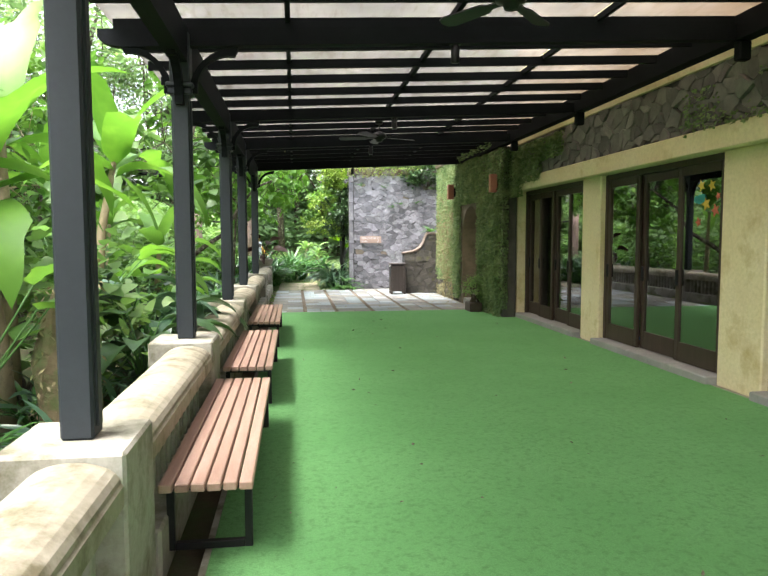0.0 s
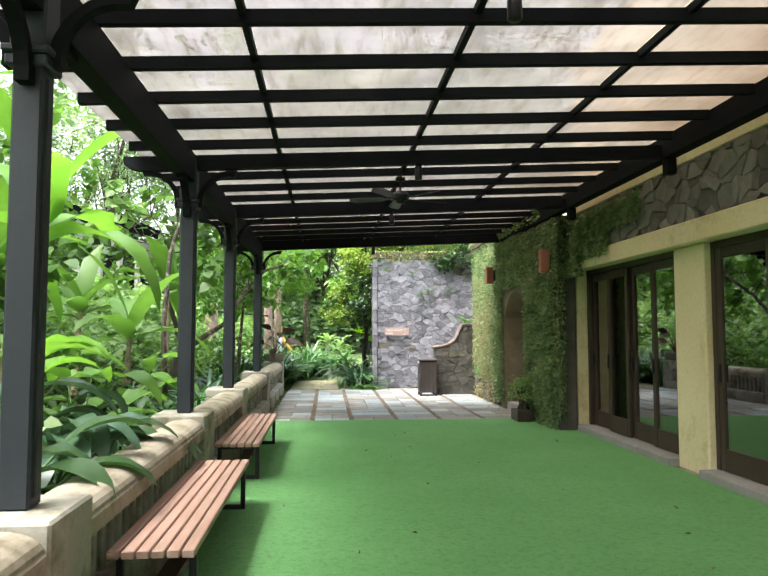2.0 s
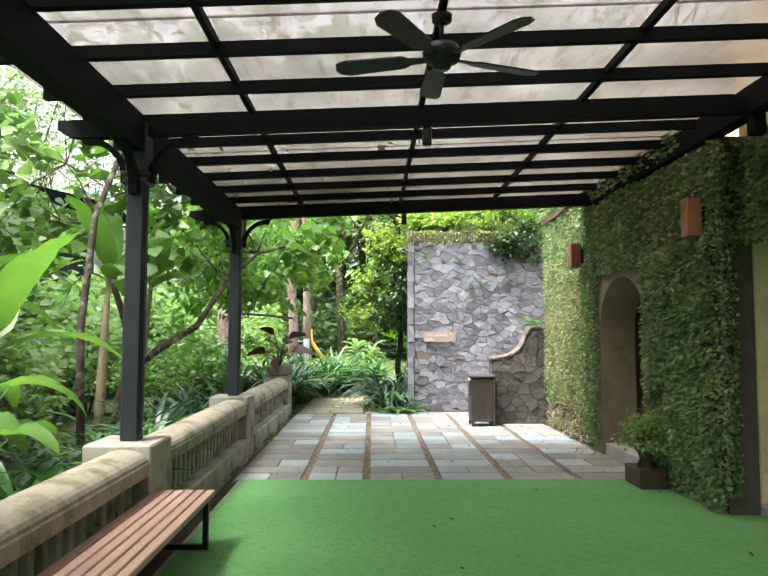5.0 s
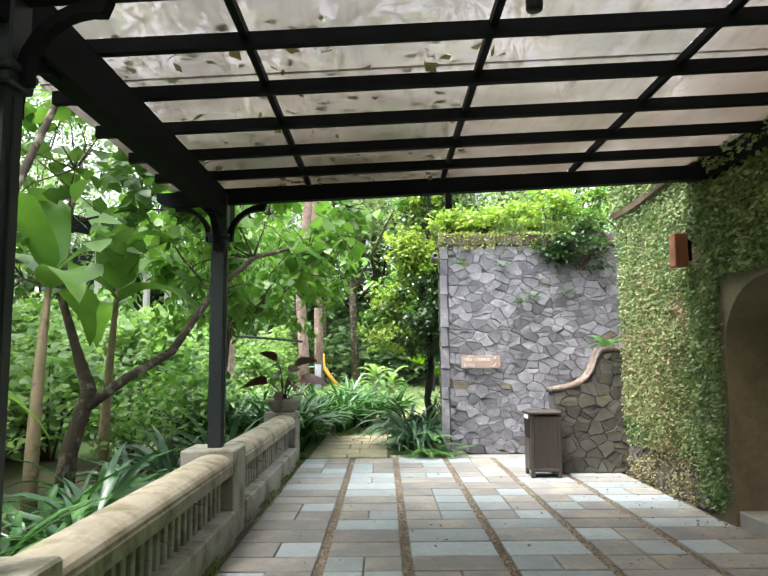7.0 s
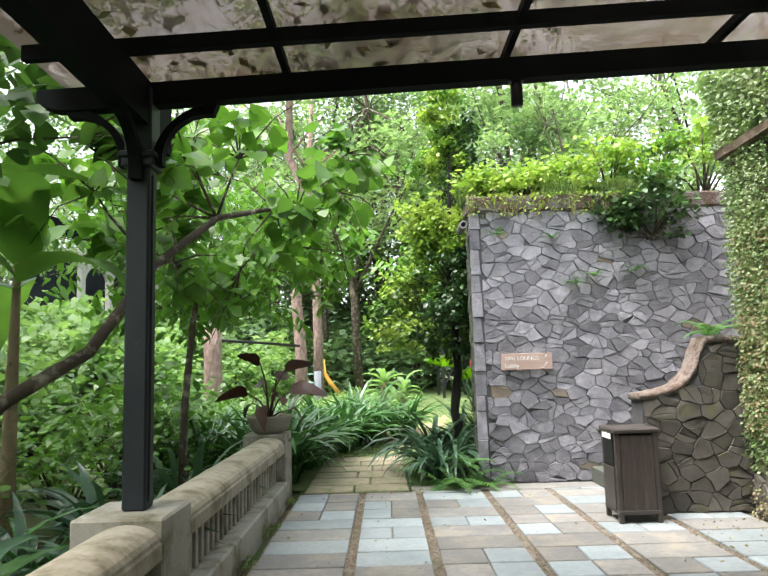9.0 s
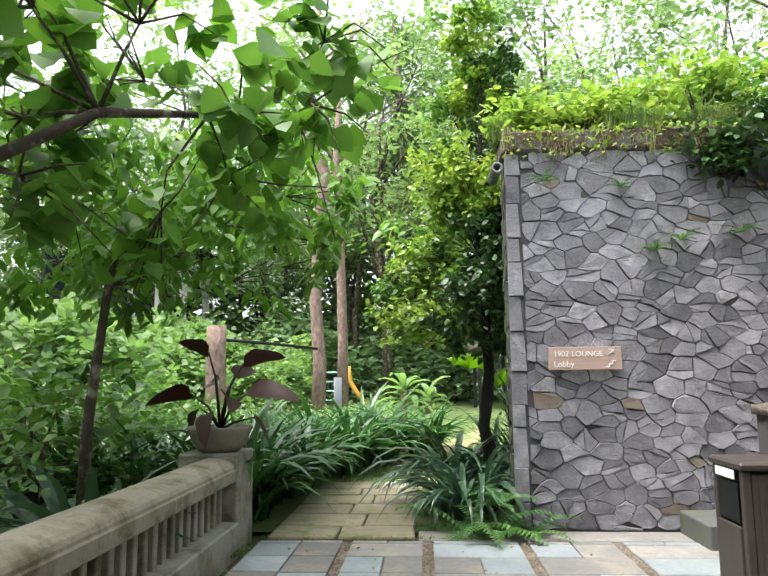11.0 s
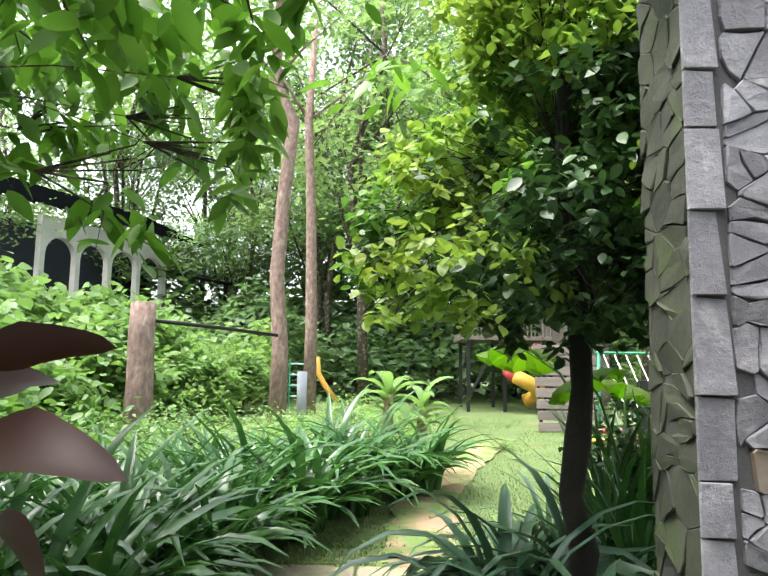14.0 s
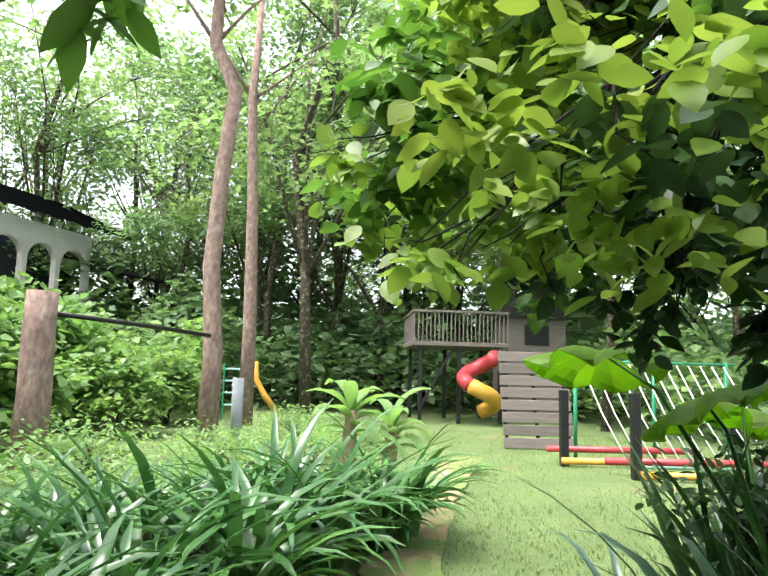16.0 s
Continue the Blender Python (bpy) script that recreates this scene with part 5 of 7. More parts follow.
# further small trees of the garden
for k, (x, y, h) in enumerate(((-6.9, 18.2, 4.8), (-5.2, 13.8, 4.6), (-7.6, 22.5, 5.2), (-8.5, 12.0, 5.5), (-7.0, 6.0, 5.2), (-9.5, 27.0, 5.5), (-8.0, 0.5, 5.5), (-11.5, 17.0, 6.0))):
    r = np.random.default_rng(500 + k)
    lm = [((r.normal(0, 0.9), r.normal(0, 0.9), h * r.uniform(0.55, 1.05)), 0.6, 85, int(r.integers(1, 4))) for _ in range(13)]
    tree(x, y, -0.07, [(0, 0, 0), (r.normal(0, 0.08), r.normal(0, 0.08), h * 0.3), (r.normal(0, 0.15), r.normal(0, 0.15), h * 0.55), (r.normal(0, 0.2), r.normal(0, 0.2), h * 0.85)], [0.08, 0.065, 0.05, 0.02], lm, (GARDEN_LEAF, BROAD), ((0.24, "heart", 0.8, 0.5, False), (0.2, "oval", 0.6, 0.5, False)), 520 + k, "small garden tree with broad light green leaves", bark=(BARK_DARK, BARK_PALE)[k % 2])

# dense leafy tree beside the stone wall
lm = []
for k in range(150):
    az, zz = GT.uniform(0, 2 * math.pi), 2.1 + 3.9 * GT.random() ** 1.25
    lobe = 1 + 0.22 * math.sin(3 * az + 2.1 * zz) + 0.15 * math.sin(5 * az - 3.3 * zz)
    rr = 1.0 * (1 - (zz - 2.0) / 5.6) * GT.uniform(0.5, 1.1) * lobe
    cx, cy = rr * math.cos(az) + 0.05, max(-0.5, rr * math.sin(az) + 0.4)
    if cx > 0.12 and cy < -0.3 and zz < 4.2:
        cx = -cx
    # crown's light and shade put into leaf choice: bright left and top, dark elsewhere
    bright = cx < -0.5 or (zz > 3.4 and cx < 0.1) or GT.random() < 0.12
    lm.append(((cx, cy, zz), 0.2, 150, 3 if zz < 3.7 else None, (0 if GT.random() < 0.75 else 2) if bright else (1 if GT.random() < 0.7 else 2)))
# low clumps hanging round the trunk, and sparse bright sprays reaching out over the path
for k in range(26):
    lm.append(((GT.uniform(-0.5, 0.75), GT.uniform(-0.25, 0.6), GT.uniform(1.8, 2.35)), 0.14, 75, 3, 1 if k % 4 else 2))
# extra clumps on the right, coloured dark for the shaded side
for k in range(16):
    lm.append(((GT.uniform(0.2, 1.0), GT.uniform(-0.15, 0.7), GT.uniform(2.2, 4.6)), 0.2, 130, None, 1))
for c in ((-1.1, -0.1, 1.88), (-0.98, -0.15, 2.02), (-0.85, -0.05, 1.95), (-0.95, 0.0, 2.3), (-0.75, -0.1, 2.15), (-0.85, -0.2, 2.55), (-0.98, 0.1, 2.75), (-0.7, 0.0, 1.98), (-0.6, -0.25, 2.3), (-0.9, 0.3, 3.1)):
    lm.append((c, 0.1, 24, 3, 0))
VINE = [(0, 0, 0), (-0.03, 0.03, 0.35), (0.015, 0.03, 0.6), (-0.05, 0.05, 0.9), (-0.01, 0.03, 1.2), (0.03, 0.06, 1.5), (0.02, 0.05, 1.8), (-0.05, 0.1, 2.9), (0.0, 0.1, 4.2), (0.05, 0.15, 5.4)]
lm = [(c, sp, n, 7 if at == 3 else at, m) for c, sp, n, at, m in lm]
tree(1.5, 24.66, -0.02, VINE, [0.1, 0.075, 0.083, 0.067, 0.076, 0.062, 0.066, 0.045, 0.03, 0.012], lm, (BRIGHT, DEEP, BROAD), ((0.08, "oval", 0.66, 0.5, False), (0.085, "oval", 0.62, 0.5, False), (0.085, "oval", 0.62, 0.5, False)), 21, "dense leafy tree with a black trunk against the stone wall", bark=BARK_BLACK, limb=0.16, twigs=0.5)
# greenery on top of the stone wall
for k, (x, y, z, s, m) in enumerate(((1.9, 23.8, 3.9, 0.3, BRIGHT), (2.5, 23.8, 3.9, 0.34, BRIGHT), (3.1, 23.9, 3.9, 0.4, BRIGHT), (3.8, 23.9, 3.9, 0.55, BRIGHT), (4.4, 23.8, 3.9, 0.6, BROAD), (4.2, 23.4, 3.45, 0.45, DEEP), (3.75, 23.42, 3.6, 0.3, DEEP), (5.2, 23.9, 3.9, 0.7, BRIGHT), (4.5, 21.4, 4.3, 0.3, IVY))):
    shrub(x, y, z - (0.2 if m is DEEP else 0.05), (s * 1.2, s * 0.8, s), 18, 40, 0.1, m, 600 + k, "leafy greenery growing over the top of the stone wall", "greenery", "greenery on the wall top", spread=0.12, bottom=-1 if m is DEEP else -0.3)


def grass_blades(name, pts, length, mat, rng, label, droop=0.5, width=0.012, lean=None):
    pts = np.asarray(pts, float)
    n = len(pts)
    az = rng.uniform(0, 2 * np.pi, n)
    d = np.stack([np.cos(az), np.sin(az), np.zeros(n)], 1)
    if lean is not None:
        d = d * 0.5 + np.asarray(lean)
    s = np.stack([-d[:, 1], d[:, 0], np.zeros(n)], 1)
    L = length * rng.uniform(0.5, 1.3, n)[:, None]
    upv = np.array([0, 0, 1.0])
    mid = pts + upv * L * 0.6 + d * L * 0.2 * droop
    tip = pts + upv * L * (1 - 0.4 * droop) + d * L * 0.7 * droop
    w = width
    v = np.stack([pts + s * w, pts - s * w, mid - s * w * 0.7, mid + s * w * 0.7, tip], 1)
    b = (np.arange(n) * 5)[:, None]
    faces = (b + np.array([0, 1, 2, 3])).tolist() + (b + np.array([3, 2, 4])).tolist()
    return tagged(mesh_ob(name, v.reshape(-1, 3), faces, mat), label, "grass", kind="stuff")


n = 5200
wx = G.uniform(1.55, 4.6, n)
wy = G.uniform(23.4, 24.1, n)
tuft = np.array([noise.noise((a * 3.0, b * 3.0, 0.5)) for a, b in zip(wx, wy)]) > 0.05
grass_blades("wall_top_grass", np.stack([wx, wy, np.full(n, 3.92)], 1)[tuft], 0.3, GRASS, G, "tufts of grass along the top of the stone wall", droop=0.9, width=0.008)
n = 900
wx = G.uniform(1.6, 4.2, n)
tuft = np.array([noise.noise((a * 5.0, 2.0, 0.5)) for a in wx]) > 0.1
grass_blades("wall_edge_roots", np.stack([wx, G.uniform(23.33, 23.41, n), G.uniform(3.68, 3.97, n)], 1)[tuft], -0.16, IVY_DRY, G, "dry roots and stalks hanging over the wall's edge", droop=0.9, width=0.004)
pt = np.stack([G.uniform(1.6, 4.0, 420), G.uniform(23.3, 23.45, 420), 3.95 - 0.3 * G.random(420) ** 2], 1)
tagged(leaf_cloud("wall_edge_weeds", pt, 0.07, BRIGHT, G, None, "oval", 0.5, 0.6, True), "small weeds trailing over the wall's edge", "weeds", kind="stuff")
n = 42000
gx, gy = G.uniform(-3, 9, n), 26.3 + 17 * G.random(n) ** 1.5
keep = np.abs(gx - (0.6 + 0.08 * np.minimum(1.9, gy - 26.0) + 0.025 * np.maximum(0, gy - 27.8) + 0.14 * np.maximum(0, gy - 28.6) ** 1.25)) > 0.5 * G.random(n)
grass_blades("lawn_grass", np.stack([gx, gy, np.full(n, -0.02)], 1)[keep], 0.055, GRASS, G, "short uneven lawn grass", droop=0.8, width=0.006)
n = 2600
grass_blades("joint_grass", np.stack([G.uniform(-0.75, 1.3, n), 23.1 + 0.0 * G.random(n) + np.floor(G.random(n) * 9) * 0.557 + G.normal(0, 0.02, n), np.full(n, -0.02)], 1), 0.05, GRASS, G, "grass and moss in the joints of the path", droop=0.8, width=0.006)

# strap-leaved borders along the path
bank = [strap_plant(-1.0, 24.2, -0.03, 700 + k, (32, 30, 38)[k], (1.12, 1.05, 1.05)[k], (0.078, 0.074, 0.06)[k], (1.42, 1.42, 1.3)[k], (1.9, 2.0, 2.5)[k], (STRAP, STRAP, STRAP_BLUE)[k], "clump of glossy arching strap leaves beside the path", "strap-leaved border") for k in range(3)]
bank[1].location = (-1.3, 24.9, -0.03)
bank[2].location = (1.15, 23.75, -0.03)
spots = []
for y in np.arange(23.75, 30.0, 0.36):
    edge = float(np.interp(y, (23.7, 26.0, 27.8, 29.3, 30.0), (-0.92, -0.62, -0.2, 0.75, 1.1)))
    for k in range(5 if y < 28 else 4):
        spots.append((edge - 0.12 - 0.46 * k + G.normal(0, 0.1), y + G.normal(0, 0.12), -0.03, 1.12 - 0.03 * k))
scatter(bank[:2], spots, G)
scatter(bank[2:], [(1.05, 24.4, -0.03, 1.2), (1.3, 25.5, -0.03, 1.25), (1.7, 26.4, -0.03, 1.05), (1.12, 25.0, -0.03, 1.3), (1.35, 24.05, -0.03, 1.05), (1.6, 25.1, -0.03, 1.3)], G)


def fern(x, y, z, seed, n=9, length=0.6):
    rng = np.random.default_rng(seed)
    e = anchor("fern", x, y, z, "light green fern with arching feathery fronds", "fern", "ferns by the wall")
    vs, fs = [], []
    for k in range(n):
        az, a = radians(137.5 * k) + rng.uniform(-0.3, 0.3), rng.uniform(0.6, 1.2)
        L, r, zz = length * rng.uniform(0.7, 1.2), 0.02, 0.0
        ca, sa = math.cos(az), math.sin(az)
        m = 16
        for i in range(m):
            t = i / m
            w = 0.11 * length / 0.6 * math.sin(math.pi * min(1, 0.12 + 0.88 * t)) * (1 - 0.3 * t)
            p = Vector((r * ca, r * sa, zz))
            dx, dz = L / m * math.cos(a), L / m * math.sin(a)
            f = Vector((dx * ca, dx * sa, dz))
            for s in (1, -1):
                q = Vector((-sa, ca, 0)) * s
                o = len(vs)
                vs += [p, p + f * 0.8, p + q * w + f * 0.9 - Vector((0, 0, 0.02)), p + q * w + f * 0.5 - Vector((0, 0, 0.02))]
                fs.append((o, o + 1, o + 2, o + 3))
            r, zz, a = r + dx, zz + dz, a - 1.5 / m
    mesh_ob("fronds", vs, fs, FERN, e)
    return e


f0 = fern(1.35, 23.2, -0.02, 40)
for k, (x, y, z, s) in enumerate(((1.7, 23.25, -0.02, 0.8), (1.15, 23.35, -0.02, 1.1), (1.45, 23.3, 0.25, 0.7), (2.0, 23.3, 3.35, 0.35), (2.75, 23.36, 3.3, 0.3), (3.05, 23.36, 2.65, 0.35), (3.3, 23.36, 2.75, 0.35), (3.95, 21.56, 1.84, 0.75), (3.85, 23.3, 2.8, 0.35))):
    copy_thing(f0, pose(x, y, z, 0, 0, 50 * k) @ Matrix.Scale(s, 4))

# clay bowl with a maroon-leaved plant on the end pier
pot = anchor("plant_pot", -1.1, 22.95, 0.79, "wide grey clay bowl standing on the end pier", "pot")
lathe("bowl", [(0.0, 0.0), (0.17, 0.0), (0.24, 0.06), (0.275, 0.17), (0.295, 0.2), (0.295, 0.225), (0.25, 0.225), (0.23, 0.19), (0.0, 0.18)], CLAY, 24, pot)
lathe("soil", [(0.0, 0.195), (0.2, 0.19), (0.232, 0.185)], SOIL, 20, pot)
def bowl_plant(x, y, z, seed):
    """Broad pointed maroon leaves held out on stiff stalks."""
    rng = np.random.default_rng(seed)
    e = anchor("broad_leaf_plant", x, y, z, "dark maroon-leaved plant growing in the clay bowl", "plant", "potted plants")
    vs, fs = [], []
    for k, (az, h, out, size, rise, turn) in enumerate(((200, 0.72, 0.12, 0.34, 0.9, 60), (20, 0.62, 0.2, 0.42, 0.5, -50), (-15, 0.36, 0.3, 0.5, 0.05, 40), (-60, 0.3, 0.22, 0.45, 0.0, -35), (175, 0.34, 0.3, 0.42, -0.1, 50), (150, 0.2, 0.28, 0.36, -0.5, -30), (70, 0.5, 0.2, 0.4, 0.4, 30), (120, 0.42, 0.25, 0.38, 0.2, -40), (-100, 0.16, 0.26, 0.36, -0.7, 20), (5, 0.12, 0.3, 0.32, -0.8, 10))):
        ca, sa = math.cos(radians(az)), math.sin(radians(az))
        tube_data([(0, 0, 0), (out * 0.4 * ca, out * 0.4 * sa, h * 0.65), (out * ca, out * sa, h)], [0.016, 0.012, 0.008], 6, vs, fs)
        lf = bend_leaf("leaf", size, size * 0.62, rise, 0.7, RED_LEAF, e, 8, 0.16, 0.006, "heart", seed + k)
        lf.matrix_basis = pose(out * ca, out * sa, h, 0, 0, az) @ pose(0, 0, 0, turn, 0, 0)
    mesh_ob("stalks", vs, fs, RED_LEAF, e, True)
    return e


bowl_plant(-1.1, 22.95, 0.97, 43)

# creeper on the walls
def creeper(name, boxes, n, size, mat, seed, label, facing=(-1, 0, -0.25)):
    rng = np.random.default_rng(seed)
    area = [max(b[3] - b[2], b[1] - b[0]) * (b[5] - b[4]) for b in boxes]
    pts = []
    for b, a in zip(boxes, area):
        k = int(n * a / sum(area))
        p = np.stack([rng.uniform(b[0], b[1], k), rng.uniform(b[2], b[3], k), rng.uniform(b[4], b[5], k)], 1)
        dens = np.array([noise.noise((q[1] * 1.6 + q[0], q[2] * 1.6, seed * 3.1)) for q in p])
        pts.append(p[dens > -0.28 - 0.25 * rng.random(k)])
    o = leaf_cloud(name, np.concatenate(pts), size, mat, rng, None, "oval", 0.75, 0.5, True, facing, 0.55)
    return tagged(o, label, "creeper", kind="stuff")


creeper("creeper", [(IX - 0.08, IX, 14.93, 16.72, 0.12, 3.5), (IX - 0.15, IX - 0.05, 15.0, 16.5, 0.3, 2.6), (IX - 0.1, IX, 14.95, 16.4, 0.02, 0.5)], 19000, 0.046, IVY, 801, "thick small-leaved creeper covering the wall by the doorway")
creeper("creeper", [(IX - 0.06, IX + 0.08, 14.87, 14.95, 0.2, 3.5), (IX - 0.1, WX - 0.12, 14.86, 14.95, 2.5, 3.45)], 3600, 0.046, IVY, 809, "small-leaved creeper around the wall's corner", (-0.2, -1, -0.25))
creeper("creeper", [(IX - 0.07, IX, 16.7, 18.4, 2.5, 3.55), (IX - 0.09, IX, 18.36, 18.95, 0.1, 3.6)], 9000, 0.046, IVY, 802, "small-leaved creeper over the arched doorway")
creeper("creeper", [(IX - 0.07, IX + 0.03, 18.9, 21.25, 0.6, 3.72), (IX - 0.04, IX + 0.03, 19.0, 21.2, 0.45, 3.9)], 26000, 0.035, IVY_LIT, 803, "small-leaved creeper covering the tall end wall, coloured paler as skylit")
creeper("creeper", [(IX - 0.05, IX + 0.4, 21.2, 21.34, 1.9, 4.5)], 2600, 0.042, IVY_LIT, 810, "creeper turning the end of the wall", (0, 1, -0.25))
creeper("creeper", [(IX - 0.06, IX + 0.03, 19.1, 21.2, 0.0, 2.9), (IX - 0.075, IX + 0.02, 19.5, 21.2, 0.5, 2.1)], 11000, 0.036, IVY_DRY, 804, "brown dry stems of creeper on the end wall")
creeper("creeper", [(WX - 0.2, WX - 0.08, 13.6, 15.2, 2.75, 3.5), (WX - 0.17, WX - 0.08, 12.6, 13.8, 3.1, 3.5), (WX - 0.3, WX - 0.14, 14.5, 15.25, 2.5, 3.4)], 6500, 0.046, IVY, 805, "small-leaved creeper trailing over the stone frieze")
creeper("creeper", [(WX - 0.17, WX - 0.08, 7.3, 9.0, 2.85, 3.35)], 500, 0.05, IVY, 806, "wisps of creeper on the stone frieze")
creeper("creeper", [(IX - 0.12, IX - 0.02, 18.3, 21.28, 3.8, 4.52)], 6000, 0.05, IVY_LIT, 807, "creeper thickening along the top of the wall")
creeper("creeper", [(IX - 0.14, IX + 0.04, 15.5, 18.4, 3.6, 4.9)], 3000, 0.06, IVY, 808, "creeper above the pergola's end")

# small planter at the creeper's foot
e = anchor("planter_box", 3.84, 16.2, 0.016, "small dark planter box with a low bush", "planter")
bm = bmesh.new()
add_box(bm, -0.14, 0.14, -0.22, 0.22, 0, 0.2, 0.01)
bm_ob("box", bm, DOORWOOD, e)
shrub(3.84, 16.2, 0.2, (0.2, 0.34, 0.34), 22, 34, 0.055, BUSH_LEAF, 820, "low leafy bush growing in the planter box", group="planter bushes", spread=0.07)

# fallen leaves, and a tree canopy added to shade the far end of the roof
n = 420
lx, ly = G.uniform(-1.6, 1.6, n), 18.7 - 3.6 * G.random(n) ** 1.6
tagged(leaf_cloud("roof_litter", np.stack([lx, ly, np.array([up(a, 3.575) for a in lx])], 1), 0.11, IVY_DRY, G, None, "oval", 0.6, 0.0, True, (0, 0, 0.25)), "fallen leaves lying on the translucent roof", "leaf litter", kind="stuff")
tree(-2.6, 16.9, -0.07, [(0, 0, 0), (-0.1, 0.1, 1.8), (-0.05, 0.3, 3.2), (0.25, 0.6, 4.4), (0.9, 0.9, 5.2)], [0.05, 0.045, 0.04, 0.03, 0.015], [((1.0, 0.6, 5.2), 0.6, 110, None), ((2.0, 1.2, 5.0), 0.6, 110, None), ((2.8, 0.6, 5.3), 0.6, 100, None), ((1.4, 2.0, 5.3), 0.6, 110, None), ((0.2, 1.4, 4.9), 0.6, 100, None), ((3.2, 1.8, 5.2), 0.6, 90, None), ((-0.5, 0.2, 4.0), 0.5, 80, None)], (BROAD, BUSH_LEAF), ((0.24, "heart", 0.8, 0.5, False),) * 2, 71, "slim broad-leaved tree added to shade the far end of the roof")

# litter: fallen leaves on the paving and a few scraps on the turf
n = 520
lx = np.concatenate([4.02 - 1.0 * G.random(n // 2) ** 2.2, G.uniform(-0.6, 4.0, n // 2)])
ly = G.uniform(16.7, 22.9, n)
tagged(leaf_cloud("paving_litter", np.stack([lx, ly, np.full(n, 0.006)], 1), 0.035, IVY_DRY, G, None, "oval", 0.55, 0.0, True, (0, 0, 0.1)), "small dry leaves scattered on the paving", "leaf litter", kind="stuff")
n = 46
tagged(leaf_cloud("turf_litter", np.stack([G.uniform(-0.3, 4.2, n), G.uniform(4, 16, n), np.full(n, 0.02)], 1), 0.05, BARK_DARK, G, None, "oval", 0.4, 0.0, True, (0, 0, 0.1)), "a few dark leaf scraps on the turf", "leaf litter", kind="stuff")
n = 1500
my = G.uniform(16.6, 23.0, n)
grass_blades("kerb_moss", np.stack([-0.83 + 0.12 * G.random(n) ** 2, my, np.full(n, -0.01)], 1)[np.array([noise.noise((v * 2.0, 0.3, 4.0)) for v in my]) > 0.0], 0.035, GRASS, G, "moss and weeds along the foot of the balustrade", droop=0.8, width=0.007)

# ---- beyond the terrace: path garden, play ground, woods ----
tagged(tree(-2.6, 38.0, -0.05, [(0, 0, 0), (0.05, 0, 2.0), (-0.1, 0, 4.0), (0.0, 0.1, 6.2), (0.2, 0.1, 8.2), (-0.35, 0.2, 9.4), (-0.3, 0.3, 12.0), (0.0, 0.4, 15.0)], [0.25, 0.21, 0.19, 0.18, 0.17, 0.15, 0.12, 0.06],
            [((1.2, 0.4, 11.2), 0.9, 90, 5), ((-2.0, 0.3, 11.5), 1.1, 120, 5), ((0.4, 0.2, 13.5), 1.2, 160, 6), ((-1.5, -0.5, 13.5), 1.2, 150, 6), ((1.8, 0.6, 14.0), 1.2, 150, 6)], (FAR_LEAF,), ((0.3, "oval", 0.6, 0.3, True),), 31, "tall pinkish-grey tree trunk with a bend near the top", bark=BARK))
tagged(tree(-2.55, 44.0, -0.05, [(0, 0, 0), (0.0, 0, 3.0), (-0.1, 0, 7.0), (-0.3, 0.1, 10.5), (-0.1, 0.1, 15.0)], [0.24, 0.21, 0.18, 0.15, 0.07],
            [((1.6, 0.4, 12.2), 1.1, 120, 3), ((-1.8, 0.3, 13.5), 1.1, 120, 3), ((0.4, 0.2, 15.5), 1.3, 150, 4)], (FAR_LEAF,), ((0.3, "oval", 0.6, 0.3, True),), 32, "tall slender tree trunk behind the first", bark=BARK))
stump = anchor("tree_stump", -4.75, 34.3, -0.05, "cut-off brown tree trunk standing in the shrubs", "stump")
tube("trunk", [(0, 0, 0), (0.03, 0, 1.2), (0.0, 0.02, 2.2), (0.02, 0, 2.9)], [0.3, 0.27, 0.26, 0.25], BARK, 12, stump)
pole = anchor("cross_pole", -3.6, 36.1, 2.45, "dark pole tied across between two trunks", "pole")
tube("pole", [(-1.25, -1.95, 0.06), (0, 0, 0.0), (1.0, 1.65, -0.08)], 0.045, STEEL, 8, pole)

# small palm-like plant and low border bushes
def rosette_plant(x, y, stem, seed):
    """A rosette of broad pale leaves on a short ragged stem."""
    rng = np.random.default_rng(seed)
    e = anchor("rosette_plant", x, y, -0.03, "small palm-like plant with a rosette of pale leaves", "plant", "palm-like plants")
    tube("stem", [(0, 0, 0), (0.02, 0.02, stem * 0.5), (0.05, 0, stem)], [0.09, 0.1, 0.06], BARK_PALE, 9, e)
    for k in range(15):
        lf = bend_leaf("leaf", rng.uniform(0.5, 0.8), rng.uniform(0.13, 0.22), 1.4 - 1.3 * k / 15, rng.uniform(1.2, 2.2), BUSH_LEAF, e, 7, 0.2, 0.006, "oval", seed * 13 + k)
        lf.matrix_basis = pose(0.05, 0, stem - 0.02 * k, 0, 0, 137.5 * k + rng.uniform(-20, 20))
    return e


rosette_plant(0.3, 30.4, 1.25, 900)
rosette_plant(0.8, 30.9, 1.05, 901)


